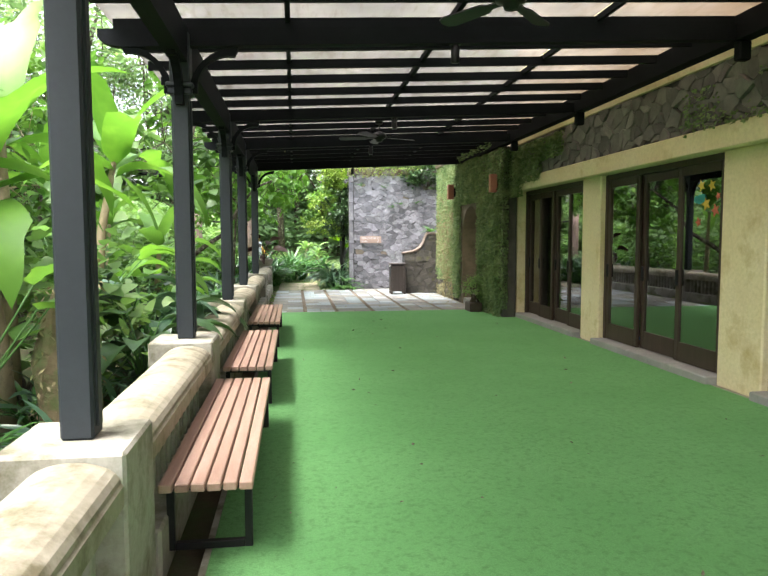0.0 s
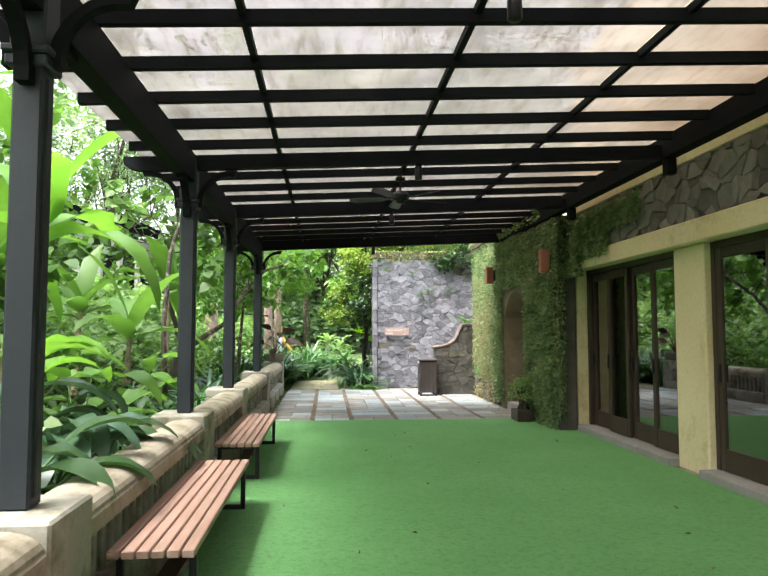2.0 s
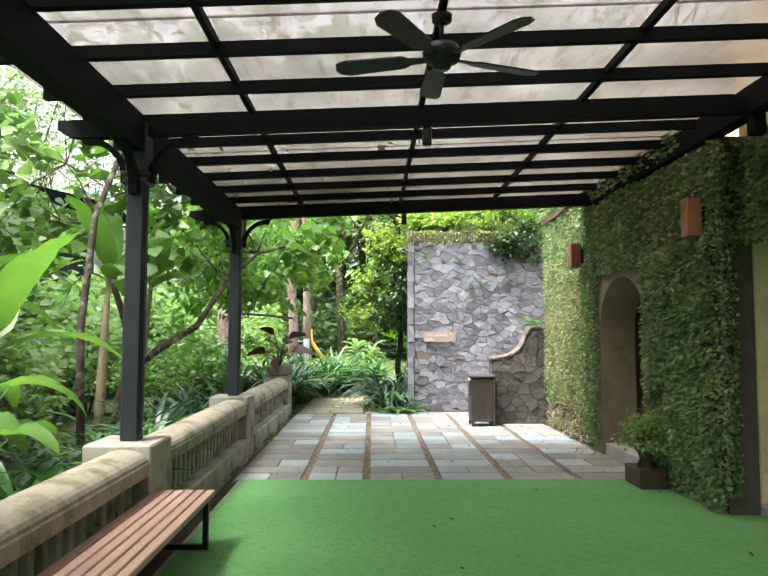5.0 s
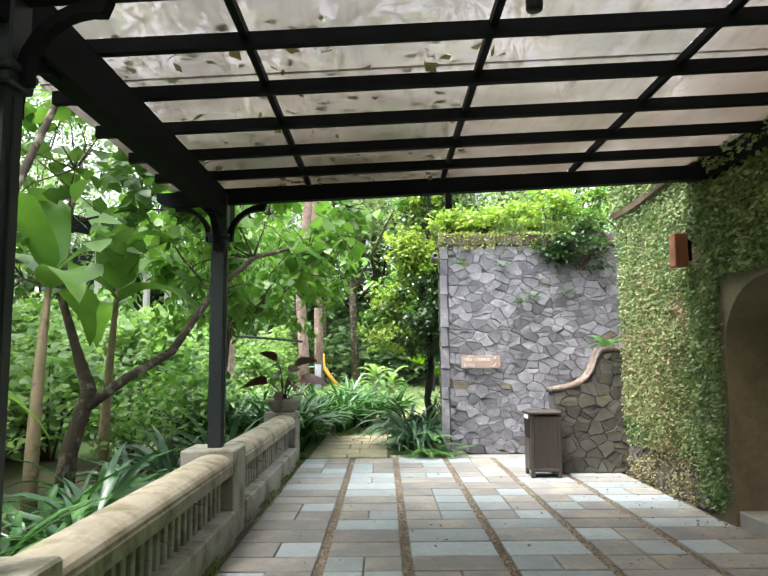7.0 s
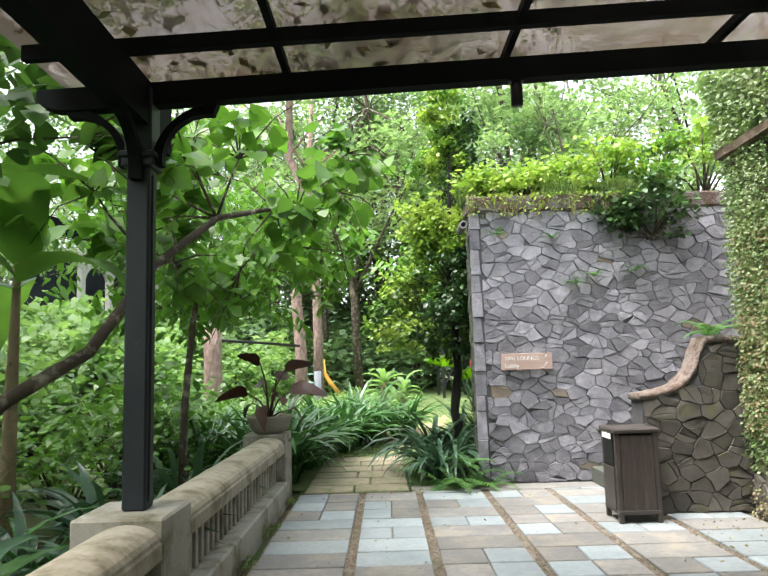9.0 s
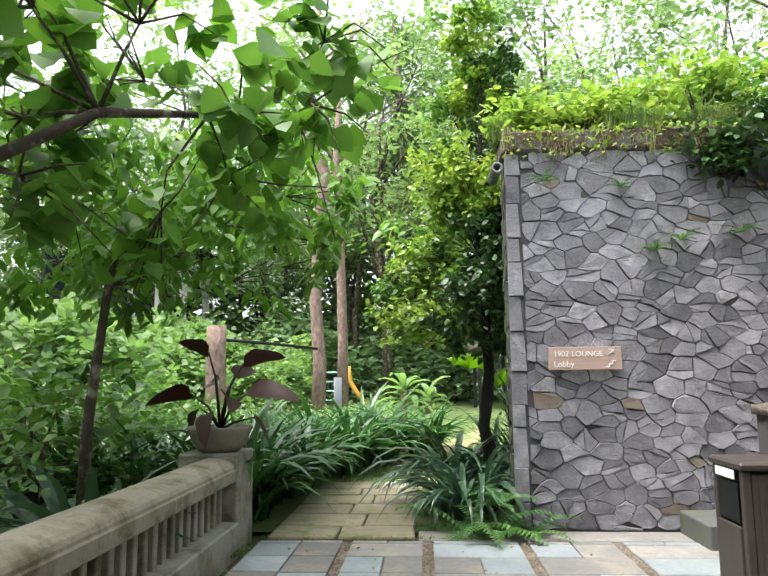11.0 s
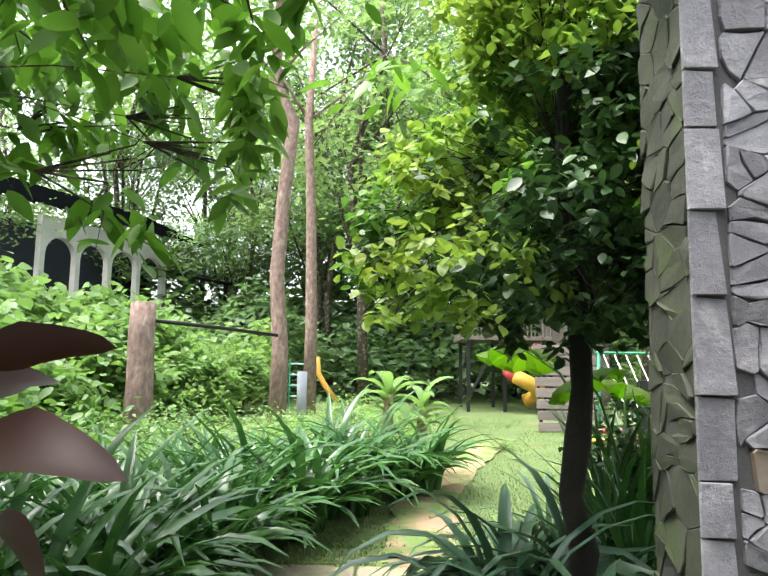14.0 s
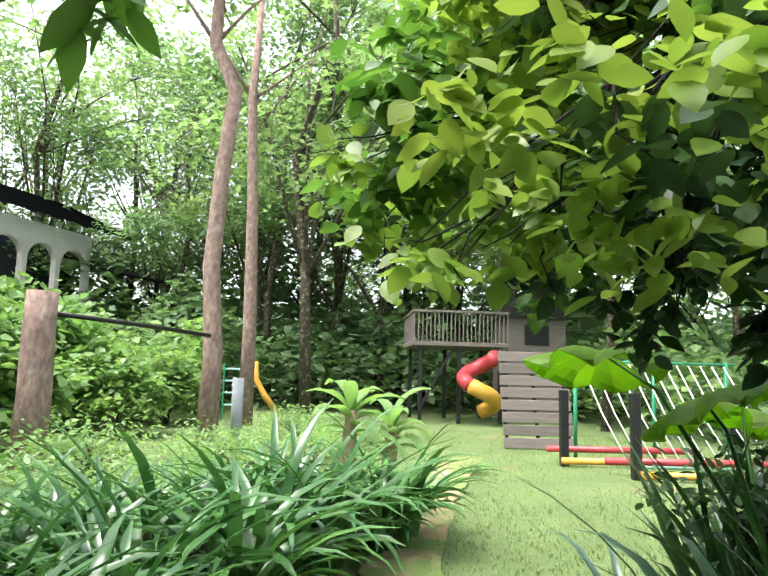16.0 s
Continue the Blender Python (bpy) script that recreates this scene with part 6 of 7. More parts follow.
def lobed_leaf(size, lobes, mat, parent, seed):
    """A round, pleated leaf, cut into shallow lobes, with a notch where the stalk meets it."""
    rng = np.random.default_rng(seed)
    n, rings = lobes * 6, (0.0, 0.3, 0.6, 0.85, 1.0)
    vs, fs = [], []
    for r in rings:
        for k in range(n + 1):
            a = math.radians(18 + 324 * k / n)
            ph = (k % 6) / 6.0
            edge = 1 - (0.24 * abs(2 * ph - 1) ** 1.5 + 0.05 * rng.random()) * r ** 3
            q = size * r * edge * (0.82 + 0.18 * abs(math.sin(a / 2)))
            pleat = size * r * 0.075 * (1 - 2 * abs(2 * ph - 1))
            vs.append((-q * math.cos(a), q * math.sin(a), pleat - 0.28 * size * r * r))
    w = n + 1
    for i in range(len(rings) - 1):
        for k in range(n):
            fs.append((i * w + k, i * w + k + 1, (i + 1) * w + k + 1, (i + 1) * w + k))
    ob = mesh_ob("leaf", vs, fs, mat, parent, False)
    th = ob.modifiers.new("thickness", "SOLIDIFY")
    th.thickness = 0.004
    return ob


big = anchor("broad_leaf_plant", 2.2, 25.9, -0.02, "plant with very large bright lobed leaves", "plant", "large-leaved plants")
BV, BF = [], []
for k, (x, y, z, s, rx, ry, rz) in enumerate(((-0.72, 0.25, 1.76, 0.4, 12, -6, 170), (-0.3, 0.1, 1.56, 0.36, 24, 10, 205), (0.15, 0.5, 1.5, 0.34, 15, 10, 60))):
    lobed_leaf(s, 7, LOBED, big, 40 + k).matrix_basis = pose(x, y, z, rx, ry, rz)
    tube_data([(0, 0, 0), (x * 0.25, y * 0.4, z * 0.6), (x * 0.65, y * 0.8, z * 0.9), (x, y, z - 0.005)], [0.018, 0.014, 0.01, 0.006], 6, BV, BF)
mesh_ob("stalks", BV, BF, FERN, big, True)
strap_plant(2.25, 25.6, -0.02, 905, 16, 1.3, 0.06, 1.4, 0.8, STRAP, "tall upright strap-leaved plant beside the wall", "tall strap-leaved plants")
for k, (x, y, h) in enumerate(((1.98, 25.7, 1.25), (2.1, 26.3, 1.4), (2.35, 26.0, 1.35), (2.5, 26.6, 1.5), (2.0, 25.2, 1.1))):
    strap_plant(x, y, -0.02, 930 + k, 26, h, 0.05, 1.45, 0.9, (STRAP, DEEP)[k % 2], "tall upright strap-leaved plant beside the wall", "tall strap-leaved plants")
shrub(2.45, 26.5, -0.02, (0.45, 0.5, 0.75), 24, 40, 0.09, DEEP, 940, "dark green shrub behind the stone wall", spread=0.14)
low = shrub(-1.3, 33.5, -0.03, (0.9, 0.9, 0.35), 30, 40, 0.09, BUSH_LEAF, 910, "low light green border bush", group="border bushes", far=True)
mid = shrub(-6.0, 31.5, -0.05, (1.3, 1.3, 1.25), 46, 46, 0.2, BUSH_LEAF, 911, "tall bush with broad light green leaves", group="border bushes", shape="heart", width=0.85)
spots = [(-0.2, 35.5, -0.03, 0.9), (-2.2, 31.5, -0.03, 0.8), (-3.0, 29.8, -0.03, 1.0), (-1.6, 29.8, -0.03, 0.8), (-3.4, 33.5, -0.03, 1.2), (-2.0, 35.5, -0.03, 1.0), (-4.2, 31.0, -0.03, 1.2), (-3.2, 27.4, -0.03, 0.9), (0.4, 37.5, -0.03, 0.9), (-0.8, 40.5, -0.03, 1.0), (2.5, 34.5, -0.03, 0.35)]
scatter([low], spots, G)
spots = [(-5.7, 28.8, -0.05, 1.0), (-7.6, 29.5, -0.05, 1.1), (-8.5, 33.5, -0.05, 1.3), (-6.5, 36.0, -0.05, 1.1), (-9.8, 37.5, -0.05, 1.5), (-7.5, 41.0, -0.05, 1.3), (-5.2, 40.0, -0.05, 0.9), (-11.5, 32.0, -0.05, 1.5), (-4.9, 44.0, -0.05, 1.0), (-10.0, 45.0, -0.05, 1.7), (-13.0, 40.0, -0.05, 1.8), (-6.8, 26.5, -0.05, 1.0), (-9.0, 24.0, -0.05, 1.2), (-12.5, 26.5, -0.05, 1.5), (-14.5, 46.0, -0.05, 2.0), (-11.0, 51.0, -0.05, 2.0)]
scatter([mid], spots, G)

# play tower, ramp, slides, rope frame
TIMBER = surf("grey_brown_timber", (0.13, 0.11, 0.10), (0.20, 0.17, 0.155), big=2, fine=20, rough=0.8, bump=0.3, depth=0.004, stretch=(0.7, 6, 6), rand=0.15)
RED, YELLOW, GREEN, TEAL = plain("red_plastic", (0.42, 0.05, 0.06), 0.4), plain("yellow_plastic", (0.55, 0.30, 0.05), 0.4), plain("green_paint", (0.03, 0.25, 0.13), 0.5), plain("pale_teal_paint", (0.35, 0.6, 0.55), 0.5)
tower = anchor("play_tower", 4.6, 48.5, -0.03, "dark timber play tower on posts with a railed deck", "play tower")
for x in (-1.4, 0.0, 1.5):
    for y in (-1.6, 1.6):
        bx("post", x - 0.07, x + 0.07, y - 0.07, y + 0.07, 0, 2.75, STEEL, 0.01, tower)
bx("deck", -1.7, 1.8, -1.8, 1.8, 2.75, 2.9, TIMBER, 0.01, tower)
for k in range(24):
    x = -1.65 + 3.4 * k / 23
    bx("rail_bar", x - 0.02, x + 0.02, -1.78, -1.74, 2.9, 3.95, TIMBER, 0.004, tower)
for k in range(16):
    y = -1.7 + 3.4 * k / 15
    bx("rail_bar", -1.68, -1.64, y - 0.02, y + 0.02, 2.9, 3.95, TIMBER, 0.004, tower)
bx("handrail", -1.72, 1.8, -1.82, -1.7, 3.95, 4.03, TIMBER, 0.008, tower)
bx("handrail", -1.72, -1.6, -1.69, 1.8, 3.95, 4.03, TIMBER, 0.008, tower)
bx("brace", -0.9, -0.8, -1.66, -1.6, 0.4, 2.7, STEEL, 0.006, tower).rotation_euler = (0, radians(28), 0)
hut = anchor("play_hut", 8.2, 50.5, -0.03, "small dark timber play hut behind the tower", "hut")
bx("walls", -1.2, 1.2, -1.2, 1.2, 0, 4.2, TIMBER, 0.02, hut)
bx("window", -0.5, 0.5, -1.23, -1.19, 3.0, 3.8, STEEL, 0.01, hut)
extrude_profile("roof", [(-1.5, 4.1), (1.5, 4.1), (0, 5.3)], "y", -1.5, 1.5, STEEL, hut)

ramp = anchor("climbing_ramp", 5.0, 38.6, -0.03, "grey slatted timber climbing ramp with foot gaps", "ramp")
for k in range(8):
    z = 0.03 + 0.29 * k
    s = bx("slat", -0.85, 0.85, -0.02, 0.02, z, z + 0.24, TIMBER, 0.008, ramp)
    s.location.y += 0.09 * k
for x in (-0.75, 0.0, 0.75):
    tube("rail", [(x, 0.06, 0), (x, 0.8, 2.35)], 0.045, STEEL, 6, ramp)
slide = anchor("spiral_slide", 5.2, 46.2, -0.03, "red and yellow plastic spiral slide", "slide")
pts = [(0.55 * math.cos(a), 0.55 * math.sin(a), 2.4 - 0.26 * a) for a in np.linspace(0, 7.6, 22)]
tube("chute", pts[:12], 0.26, RED, 10, slide)
tube("chute", pts[11:], 0.27, YELLOW, 10, slide)
yslide = anchor("small_slide", -2.0, 46.0, -0.03, "small yellow slide with a green ladder", "slide")
bx("ladder_side", -0.75, -0.7, 0, 0.06, 0, 1.9, GREEN, 0.01, yslide)
bx("ladder_side", -1.6, -1.55, 0, 0.06, 0, 1.9, GREEN, 0.01, yslide)
for z in (0.5, 0.9, 1.3, 1.7):
    bx("rung", -1.55, -0.75, 0.01, 0.05, z, z + 0.06, TEAL, 0.01, yslide)
tube("chute", [(-0.55, 0, 2.0), (-0.5, 0, 1.4), (-0.2, -0.1, 0.9), (0.25, -0.2, 0.35)], 0.11, YELLOW, 8, yslide)
log = anchor("black_log", -4.6, 47.0, -0.03, "dark leaning log by the trunks", "log")
tube("log", [(0, 0, 0.1), (0.9, 0, 1.3)], 0.16, STEEL, 10, log)
bx_post = anchor("grey_post", -2.05, 38.6, -0.03, "pale grey round post beside the tall tree", "post")
tube("post", [(0, 0, 0), (0, 0, 1.5)], 0.13, plain("grey_post_paint", (0.28, 0.30, 0.33), 0.7), 12, bx_post)

rope = anchor("rope_frame", 6.3, 35.8, -0.03, "rope climbing frame with dark posts and white ropes", "climbing frame")
for x, y in ((-1.72, -0.1), (-1.1, -1.85), (1.9, 0.2), (2.4, -1.6)):
    bx("post", x - 0.075, x + 0.075, y - 0.075, y + 0.075, 0, 1.45, STEEL, 0.012, rope)
for k in range(13):
    x = -1.0 + 0.26 * k
    tube("rope", [(x, 0.9, 2.0), (x + 0.2, 0.3, 1.0), (x + 0.45, -0.3, 0.12)], 0.013, WHITEPAINT, 5, rope)
for x in (-1.1, 0.6, 2.2):
    tube("green_pole", [(x, 1.0, 0), (x, 0.95, 2.1)], 0.04, GREEN, 8, rope)
tube("top_pole", [(-1.2, 0.95, 2.05), (2.4, 0.95, 2.05)], 0.025, GREEN, 8, rope)
for (a, b, z, m) in (((-1.9, 0.4), (1.2, 0.3), 0.28, RED), ((-1.8, -0.2), (1.4, -0.3), 0.12, YELLOW), ((-0.6, -0.7), (1.8, -0.8), 0.12, TEAL), ((-1.4, -1.3), (2.2, -1.5), 0.26, RED), ((-1.1, -2.0), (2.3, -2.2), 0.12, YELLOW)):
    tube("log", [(*a, z), (*b, z)], 0.065, m, 9, rope)

# dirt track worn across the lawn
vs, fs = [], []
ctr = [(0.75 + (0.04 if i < 0 else 0.01) * i + 0.045 * max(0, i - 2) ** 1.25, 27.8 + 0.4 * i) for i in range(-4, 23)]
for i, (x, y) in enumerate(ctr):
    w = 0.34 + 0.16 * noise.noise((i * 0.9, 0, 0)), 0.34 + 0.16 * noise.noise((i * 0.9, 5, 0))
    vs += [(x - w[0], y, 0.004), (x + w[1], y, 0.004)]
fs = [(2 * i, 2 * i + 1, 2 * i + 3, 2 * i + 2) for i in range(len(ctr) - 1)]
tagged(mesh_ob("track", vs, fs, DIRT), "reddish bare-earth track worn into the lawn", "track", kind="structure")

# house with an arcade up the slope
house = anchor("arcade_house", -15.6, 57.0, 0.0, "distant house with a pale arcade under a dark slatted roof", "house")
PALE = surf("pale_stucco", (0.50, 0.48, 0.46), (0.58, 0.56, 0.54), fine=10, rough=0.9, bump=0.1)
d = Vector((3.3, 8.0, 0)).normalized()
turn = math.degrees(math.atan2(d.y, d.x))
m = pose(0, 0, 0, 0, 0, turn)
bm = bmesh.new()
n_arch, step, r, z0, zs, z1 = 4, 2.15, 0.93, 4.6, 7.0, 8.9
x_at = -n_arch * step / 2
for k in range(n_arch + 1):
    x = x_at + k * step
    add_box(bm, x - (step / 2 - r), x + (step / 2 - r), -0.18, 0.18, z0, zs)
for k in range(n_arch):
    c = x_at + (k + 0.5) * step
    arc = [(c - r * math.cos(t), zs + r * math.sin(t)) for t in np.linspace(0, math.pi, 11)]
    for y in (-0.18, 0.18):
        lo = [bm.verts.new((a, y, z)) for a, z in arc]
        hi = [bm.verts.new((a, y, z1)) for a, z in arc]
        for i in range(10):
            bm.faces.new((lo[i], lo[i + 1], hi[i + 1], hi[i]))
for k in range(n_arch + 1):
    x = x_at + k * step
    add_box(bm, x - (step / 2 - r) + 0.001, x + (step / 2 - r) - 0.001, -0.179, 0.179, zs, z1)
ar = bm_ob("arcade", bm, PALE, house)
ar.matrix_basis = m
bx("wall", -6, 6, 2.6, 2.9, 3.0, 9.0, plain("dark_house_wall", (0.03, 0.035, 0.05), 0.8), 0, house).matrix_basis = m @ Matrix.Translation((0, 2.75, 6.0))
bx("base", -6, 6, -0.3, 3.0, -0.2, 4.6, STONE_DARK, 0, house).matrix_basis = m @ Matrix.Translation((0, 1.35, 2.2))
for k in range(16):
    b = bx("roof_slat", -8, 6.4, -0.06, 0.06, -0.06, 0.06, BLACK, 0, house)
    b.matrix_basis = m @ Matrix.Translation((-0.8, -1.4 + 0.34 * k, 9.15 + 0.15 * k))
for k in range(9):
    b = bx("rafter", -0.06, 0.06, -2.8, 2.8, -0.08, 0.08, BLACK, 0, house)
    b.matrix_basis = m @ Matrix.Translation((-7.6 + 1.72 * k, 1.2, 10.2)) @ pose(0, 0, 0, 23.8, 0, 0)
b = bx("roof", -3.2, 3.2, -2.0, 2.0, -0.08, 0.08, plain("dark_roof", (0.02, 0.02, 0.022), 0.9), 0, house)
b.matrix_basis = m @ Matrix.Translation((8.2, 1.0, 7.7)) @ pose(0, 0, 0, 18, 0, 0)

# woods
def wood_tree(seed, h, mat, leaf=0.3, n=4200):
    r = np.random.default_rng(seed)
    k = int(r.integers(14, 18))
    trunk = [(0, 0, 0), (r.normal(0, 0.2), r.normal(0, 0.2), h * 0.25), (r.normal(0, 0.5), r.normal(0, 0.4), h * 0.5), (r.normal(0, 0.8), r.normal(0, 0.5), h * 0.72), (r.normal(0, 1.0), r.normal(0, 0.6), h * 0.95)]
    lm = [((r.normal(0, h * 0.17), r.normal(0, h * 0.15), h * r.uniform(0.36, 1.05)), h * 0.07, n // k, int(r.integers(1, 5))) for _ in range(k)]
    return tree(0, 0, -0.05, trunk, [0.22, 0.18, 0.15, 0.11, 0.04], lm, (mat,), ((leaf, "oval", 0.55, 0.3, True),), seed + 1, "tall woodland tree with airy light foliage", "woodland_tree", "woodland trees", BARK_DARK, 1.5)


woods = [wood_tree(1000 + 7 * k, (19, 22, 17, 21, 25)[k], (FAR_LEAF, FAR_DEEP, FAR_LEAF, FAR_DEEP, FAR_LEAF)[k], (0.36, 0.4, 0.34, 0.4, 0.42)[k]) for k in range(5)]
home = [(2.5, 58), (-3.2, 57.5), (7.5, 62), (-1.5, 66), (13, 60)]
for w, (x, y) in zip(woods, home):
    w.location = (x, y, -0.05)
spots = [(-11, 66), (-17, 66), (-23, 58), (-28, 50), (-24, 42), (-30, 36), (-21, 33), (-26, 26), (-19, 22), (-23, 14), (-17, 10), (-22, 4), (-16, -3), (20, 58), (17, 50), (24, 66), (12, 70), (4, 74), (-6, 76), (-14, 78), (-24, 72), (30, 60), (15, 40), (20, 36), (24, 46), (9, 44.5), (12, 33), (16, 28), (-33, 62), (-36, 46), (-34, 20), (-32, 8), (0, 84), (10, 84), (20, 80), (-4.5, 60), (6, 68), (-15, 30), (-14, 17), (28, 30), (30, 40), (-9, 62), (0, 60), (4, 64), (9, 56), (-1, 50.5), (-26, 64), (16, 64), (7, 52), (-18, 65), (-21, 69), (-26, 62), (-30, 68), (-14, 68), (-22, 76), (-31, 55), (-5, 65), (-8.5, 69), (-1.8, 62.5)]
scatter(woods, [(x, y, -0.05, 0.8 if x > 8 and y < 50 else 1.0) for x, y in spots], G, 0.85, 1.2)


def undergrowth(name, n, x0, x1, y0, y1, height, size, mat, seed, label):
    """Banks of leaves whose height rises and falls along the bank."""
    r = np.random.default_rng(seed)
    x, y = r.uniform(x0, x1, n), r.uniform(y0, y1, n)
    top = np.array([0.35 + 0.65 * abs(noise.noise((a * 0.22, b * 0.22, seed * 1.7)) * 1.6) for a, b in zip(x, y)]) * height
    z = top * np.sqrt(r.random(n)) - 0.05
    return tagged(leaf_cloud(name, np.stack([x, y, z], 1), size, mat, r, None, "oval", 0.7, 0.2, True), label, "undergrowth", kind="stuff")


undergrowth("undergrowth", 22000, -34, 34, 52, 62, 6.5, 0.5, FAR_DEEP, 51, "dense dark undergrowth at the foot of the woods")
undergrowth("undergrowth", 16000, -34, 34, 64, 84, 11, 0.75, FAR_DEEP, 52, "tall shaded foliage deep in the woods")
undergrowth("undergrowth", 15000, -30, -13, 0, 50, 5.5, 0.45, FAR_LEAF, 53, "bank of leafy bushes at the garden's far side")
undergrowth("undergrowth", 14000, -13, -6.5, 0, 28, 2.4, 0.28, GARDEN_LEAF, 54, "mid green ground-cover bushes in the garden")
undergrowth("undergrowth", 9000, -16, -4.5, 42, 53, 3.4, 0.35, BUSH_LEAF, 55, "light green bushes below the house")
undergrowth("undergrowth", 9000, 9, 32, 40, 52, 4.5, 0.4, FAR_LEAF, 56, "leafy bushes behind the play ground")
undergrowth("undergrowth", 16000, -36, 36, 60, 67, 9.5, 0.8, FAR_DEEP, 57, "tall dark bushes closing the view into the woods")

# wooded hills that close the view all round
HILL = surf("distant_wooded_hill", (0.06, 0.11, 0.055), (0.10, 0.16, 0.075), big=0.25, fine=1.2, rough=1.0, bump=1.0, depth=0.6, fine_mix=0.8)
vs, fs, n = [], [], 96
for i in range(n):
    a = 2 * math.pi * i / n
    for r, h in ((86, -1), (94, 7.5), (112, 13), (150, 9)):
        k = 0.75 + 0.5 * abs(noise.noise((3 * math.cos(a), 3 * math.sin(a), r * 0.05)))
        vs.append((r * math.cos(a), 20 + r * math.sin(a), h * k if h > 0 else h))
for i in range(n):
    for j in range(3):
        p, q = 4 * i + j, 4 * ((i + 1) % n) + j
        fs.append((p, q, q + 1, p + 1))
tagged(mesh_ob("backdrop_hills", vs, fs, HILL, None, True), "dark wooded hills in the distance", "hill", kind="structure")

# ---- stones, pavers and slabs ----
stone_face(stone_wall, SW_X0 + 0.16, 5.7, 0.0, SW_H - 0.2, 0.335, lambda u, v: (u, SW_Y + 0.043, v), (0, -1, 0), 5, (STONE, STONE_BROWN), gap=0.003, depth=0.024, squash=1.5)
Q, v = np.random.default_rng(61), 0.0
while v < SW_H - 0.21:
    top = min(v + Q.uniform(0.16, 0.42), SW_H - 0.2)
    side = SW_X0 + Q.uniform(0.125, 0.158)
    stone_piece("stone", [(SW_X0 + 0.005, v), (side, v), (side + Q.uniform(-0.02, 0.0), top - Q.uniform(0, 0.012)), (SW_X0 + 0.005, top)], lambda a, b: (a, SW_Y + 0.043, b), (0, -1, 0), 0.003, Q, STONE, stone_wall, 0.024)
    v = top
# end face: darker than the front for its shade as well as algae
stone_face(stone_wall, SW_Y + 0.05, SW_Y + 0.56, 0.0, SW_H - 0.2, 0.34, lambda u, v: (SW_X0 + 0.03, u, v), (-1, 0, 0), 6, (STONE_MOSS_SHADED,), gap=0.002, depth=0.012)
stone_face(stub, 3.12, 4.22, 0.0, 1.84, 0.3, lambda u, v: (u, 21.42, v), (0, -1, 0), 8, (STONE_DARK,), keep=lambda u, v: v < stub_top(u) - 0.09, depth=0.03, squash=1.2)
stone_face(facade, 4.2, 15.2, 2.885, 3.575, 0.4, lambda u, v: (WX - 0.02, u, v), (-1, 0, 0), 9, (FRIEZE,), depth=0.05, squash=1.1)

creeper_end = bpy.data.objects["wall_creeper_end"]
stone_face(creeper_end, 18.75, 21.24, 0.0, 0.5, 0.26, lambda u, v: (IX + 0.03, u, v), (-1, 0, 0), 10, (STONE_DARK,), depth=0.05, squash=1.2)

paving = anchor("paving", 1.5, 20, 0, "blue-grey and sandy slate pavers with pebble strips between", "paving", kind="structure")
STRIPS = (0.07, 0.785, 1.62, 2.43, 3.24)
edges_x = [-0.72] + [v for s in STRIPS for v in (s - 0.045, s + 0.045)] + [4.05]
rng = np.random.default_rng(12)
tile_meshes = {}


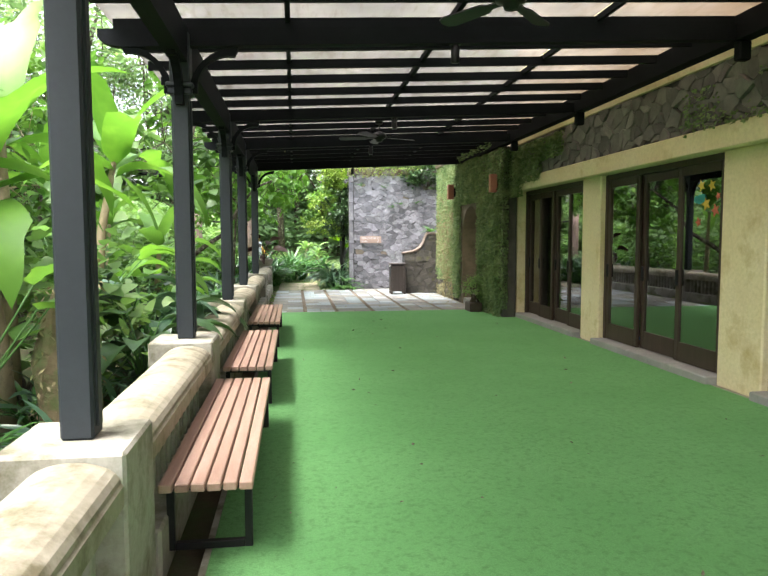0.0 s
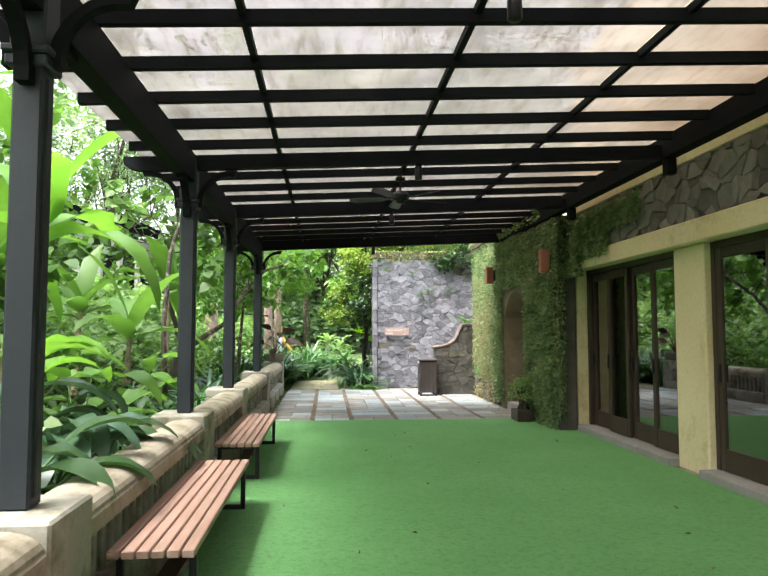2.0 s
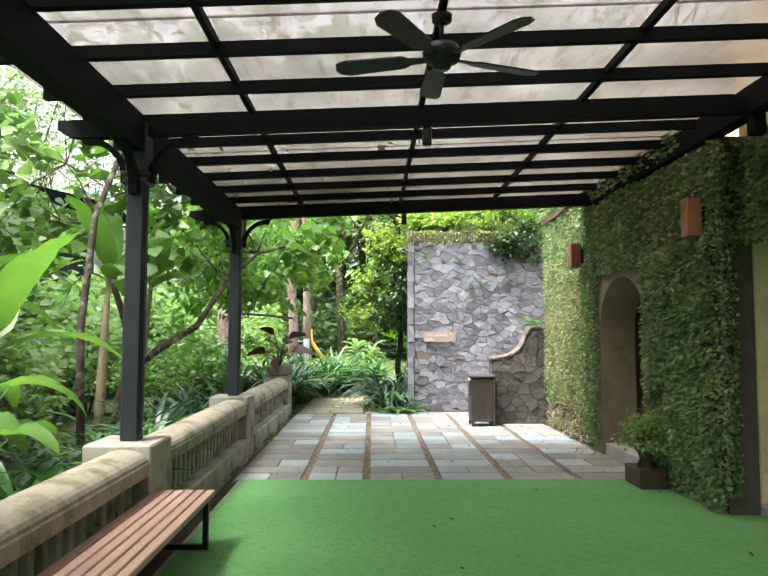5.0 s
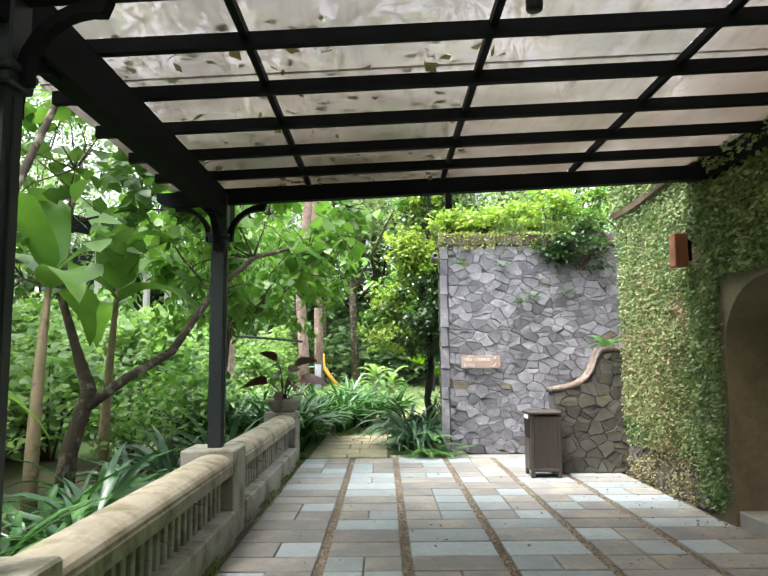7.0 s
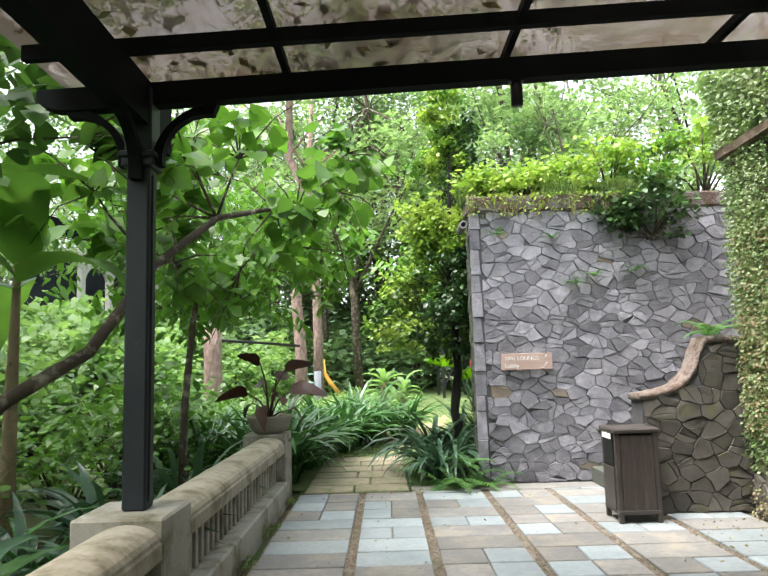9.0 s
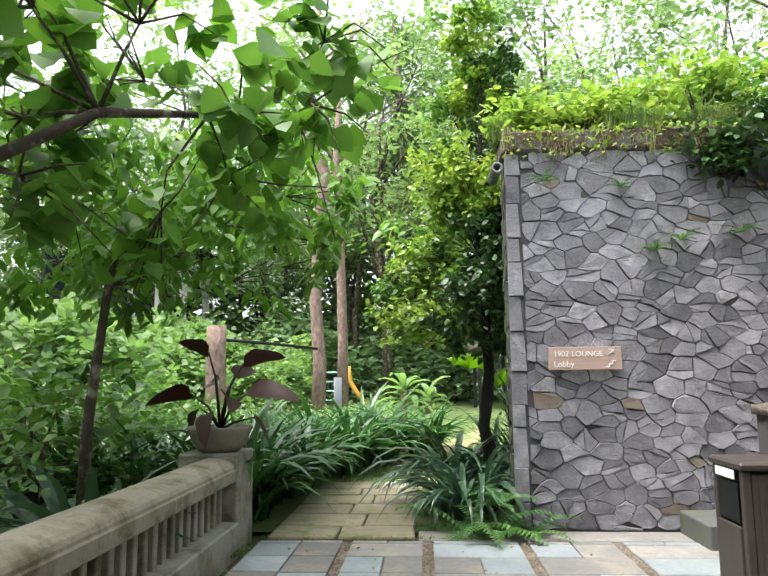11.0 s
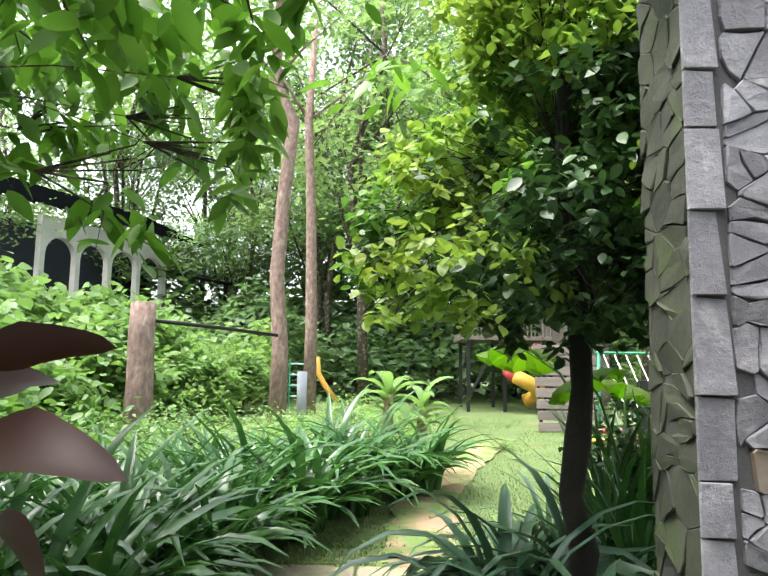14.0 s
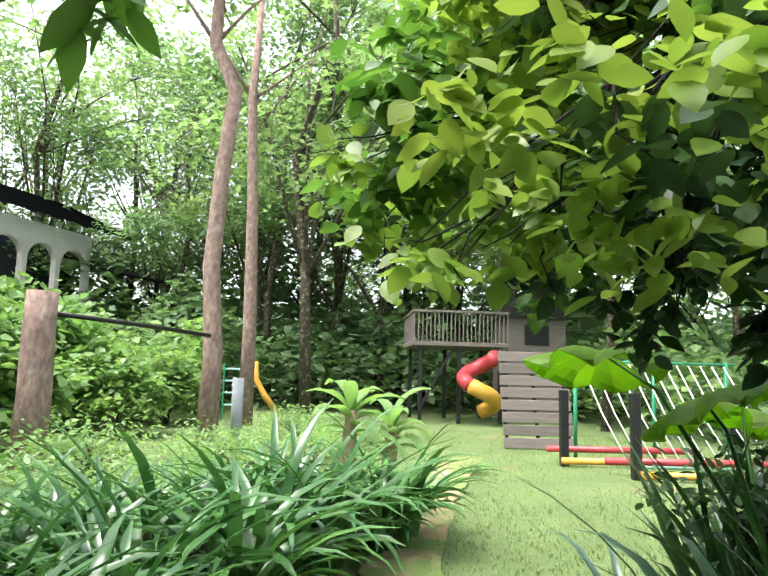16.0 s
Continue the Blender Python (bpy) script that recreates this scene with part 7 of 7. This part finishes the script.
def paver(x0, x1, y0, y1, mat):
    key = (round(x1 - x0, 3), round(y1 - y0, 3), mat.name)
    if key not in tile_meshes:
        ob = bx("paver", x0, x1, y0, y1, -0.05, 0.0, mat, 0.006)
        tile_meshes[key] = ob.data
    else:
        ob = new("paver", tile_meshes[key])
        ob.location = ((x0 + x1) / 2, (y0 + y1) / 2, -0.025)
    ob.location.z += rng.uniform(-0.003, 0.003)
    ob.rotation_euler = (rng.normal(0, 0.003), rng.normal(0, 0.003), rng.normal(0, 0.004))
    hang(ob, paving)


rows_y = [16.52]
while rows_y[-1] < 22.6:
    rows_y.append(rows_y[-1] + float(rng.choice((0.4, 0.43, 0.46))))
rows_y.append(23.02)
for a, b in zip(edges_x[0::2], edges_x[1::2]):
    for y, y1 in zip(rows_y, rows_y[1:]):
        y, y1 = y + 0.009 + rng.uniform(0, 0.006), y1 - 0.009 - rng.uniform(0, 0.006)
        mid = (a + b) / 2
        kinds = [TILE_BLUE if rng.random() < 0.45 else TILE for _ in range(2)]
        if rng.random() < 0.6:
            paver(a, mid - 0.006, y, y1, kinds[0])
            paver(mid + 0.006, b, y, y1, kinds[1])
        else:
            paver(a, b, y, y1, kinds[0])
# loose pebbles in the strips
vs, fs = [], []
for s in STRIPS:
    for k in range(420):
        x, y, r = s + rng.uniform(-0.042, 0.042), rng.uniform(16.55, 23.0), rng.uniform(0.008, 0.018)
        o = len(vs)
        vs += [(x + r, y, -0.014), (x, y + r * 0.8, -0.014), (x - r, y, -0.014), (x, y - r * 0.8, -0.014), (x, y, -0.014 + r * 0.8), (x, y, -0.03)]
        fs += [(o + i, o + (i + 1) % 4, o + 4) for i in range(4)]
peb = tagged(mesh_ob("pebbles", vs, fs, PEBBLE), "brown pebbles set in strips between the pavers", "pebbles", kind="stuff")

path_stones = anchor("garden_path", 0, 25, 0, "sandy path slabs with grass in the joints", "path", kind="structure")
y = 23.08
k = 0
while y < 26.3:
    d = (0.5, 0.58, 0.55, 0.6)[k % 4]
    bend = 0.55 * max(0.0, (y - 25.5) / 2.5) ** 2
    for a, b in ((-0.68, -0.06 + 0.2 * (k % 2)), (-0.04 + 0.2 * (k % 2), 0.66)):
        ob = bx("slab", a + bend, b + bend, y, y + d - 0.03, -0.06, 0.012, SLAB, 0.012)
        ob.rotation_euler = (rng.normal(0, 0.006), rng.normal(0, 0.006), rng.normal(0, 0.012))
        hang(ob, path_stones)
    y += d
    k += 1
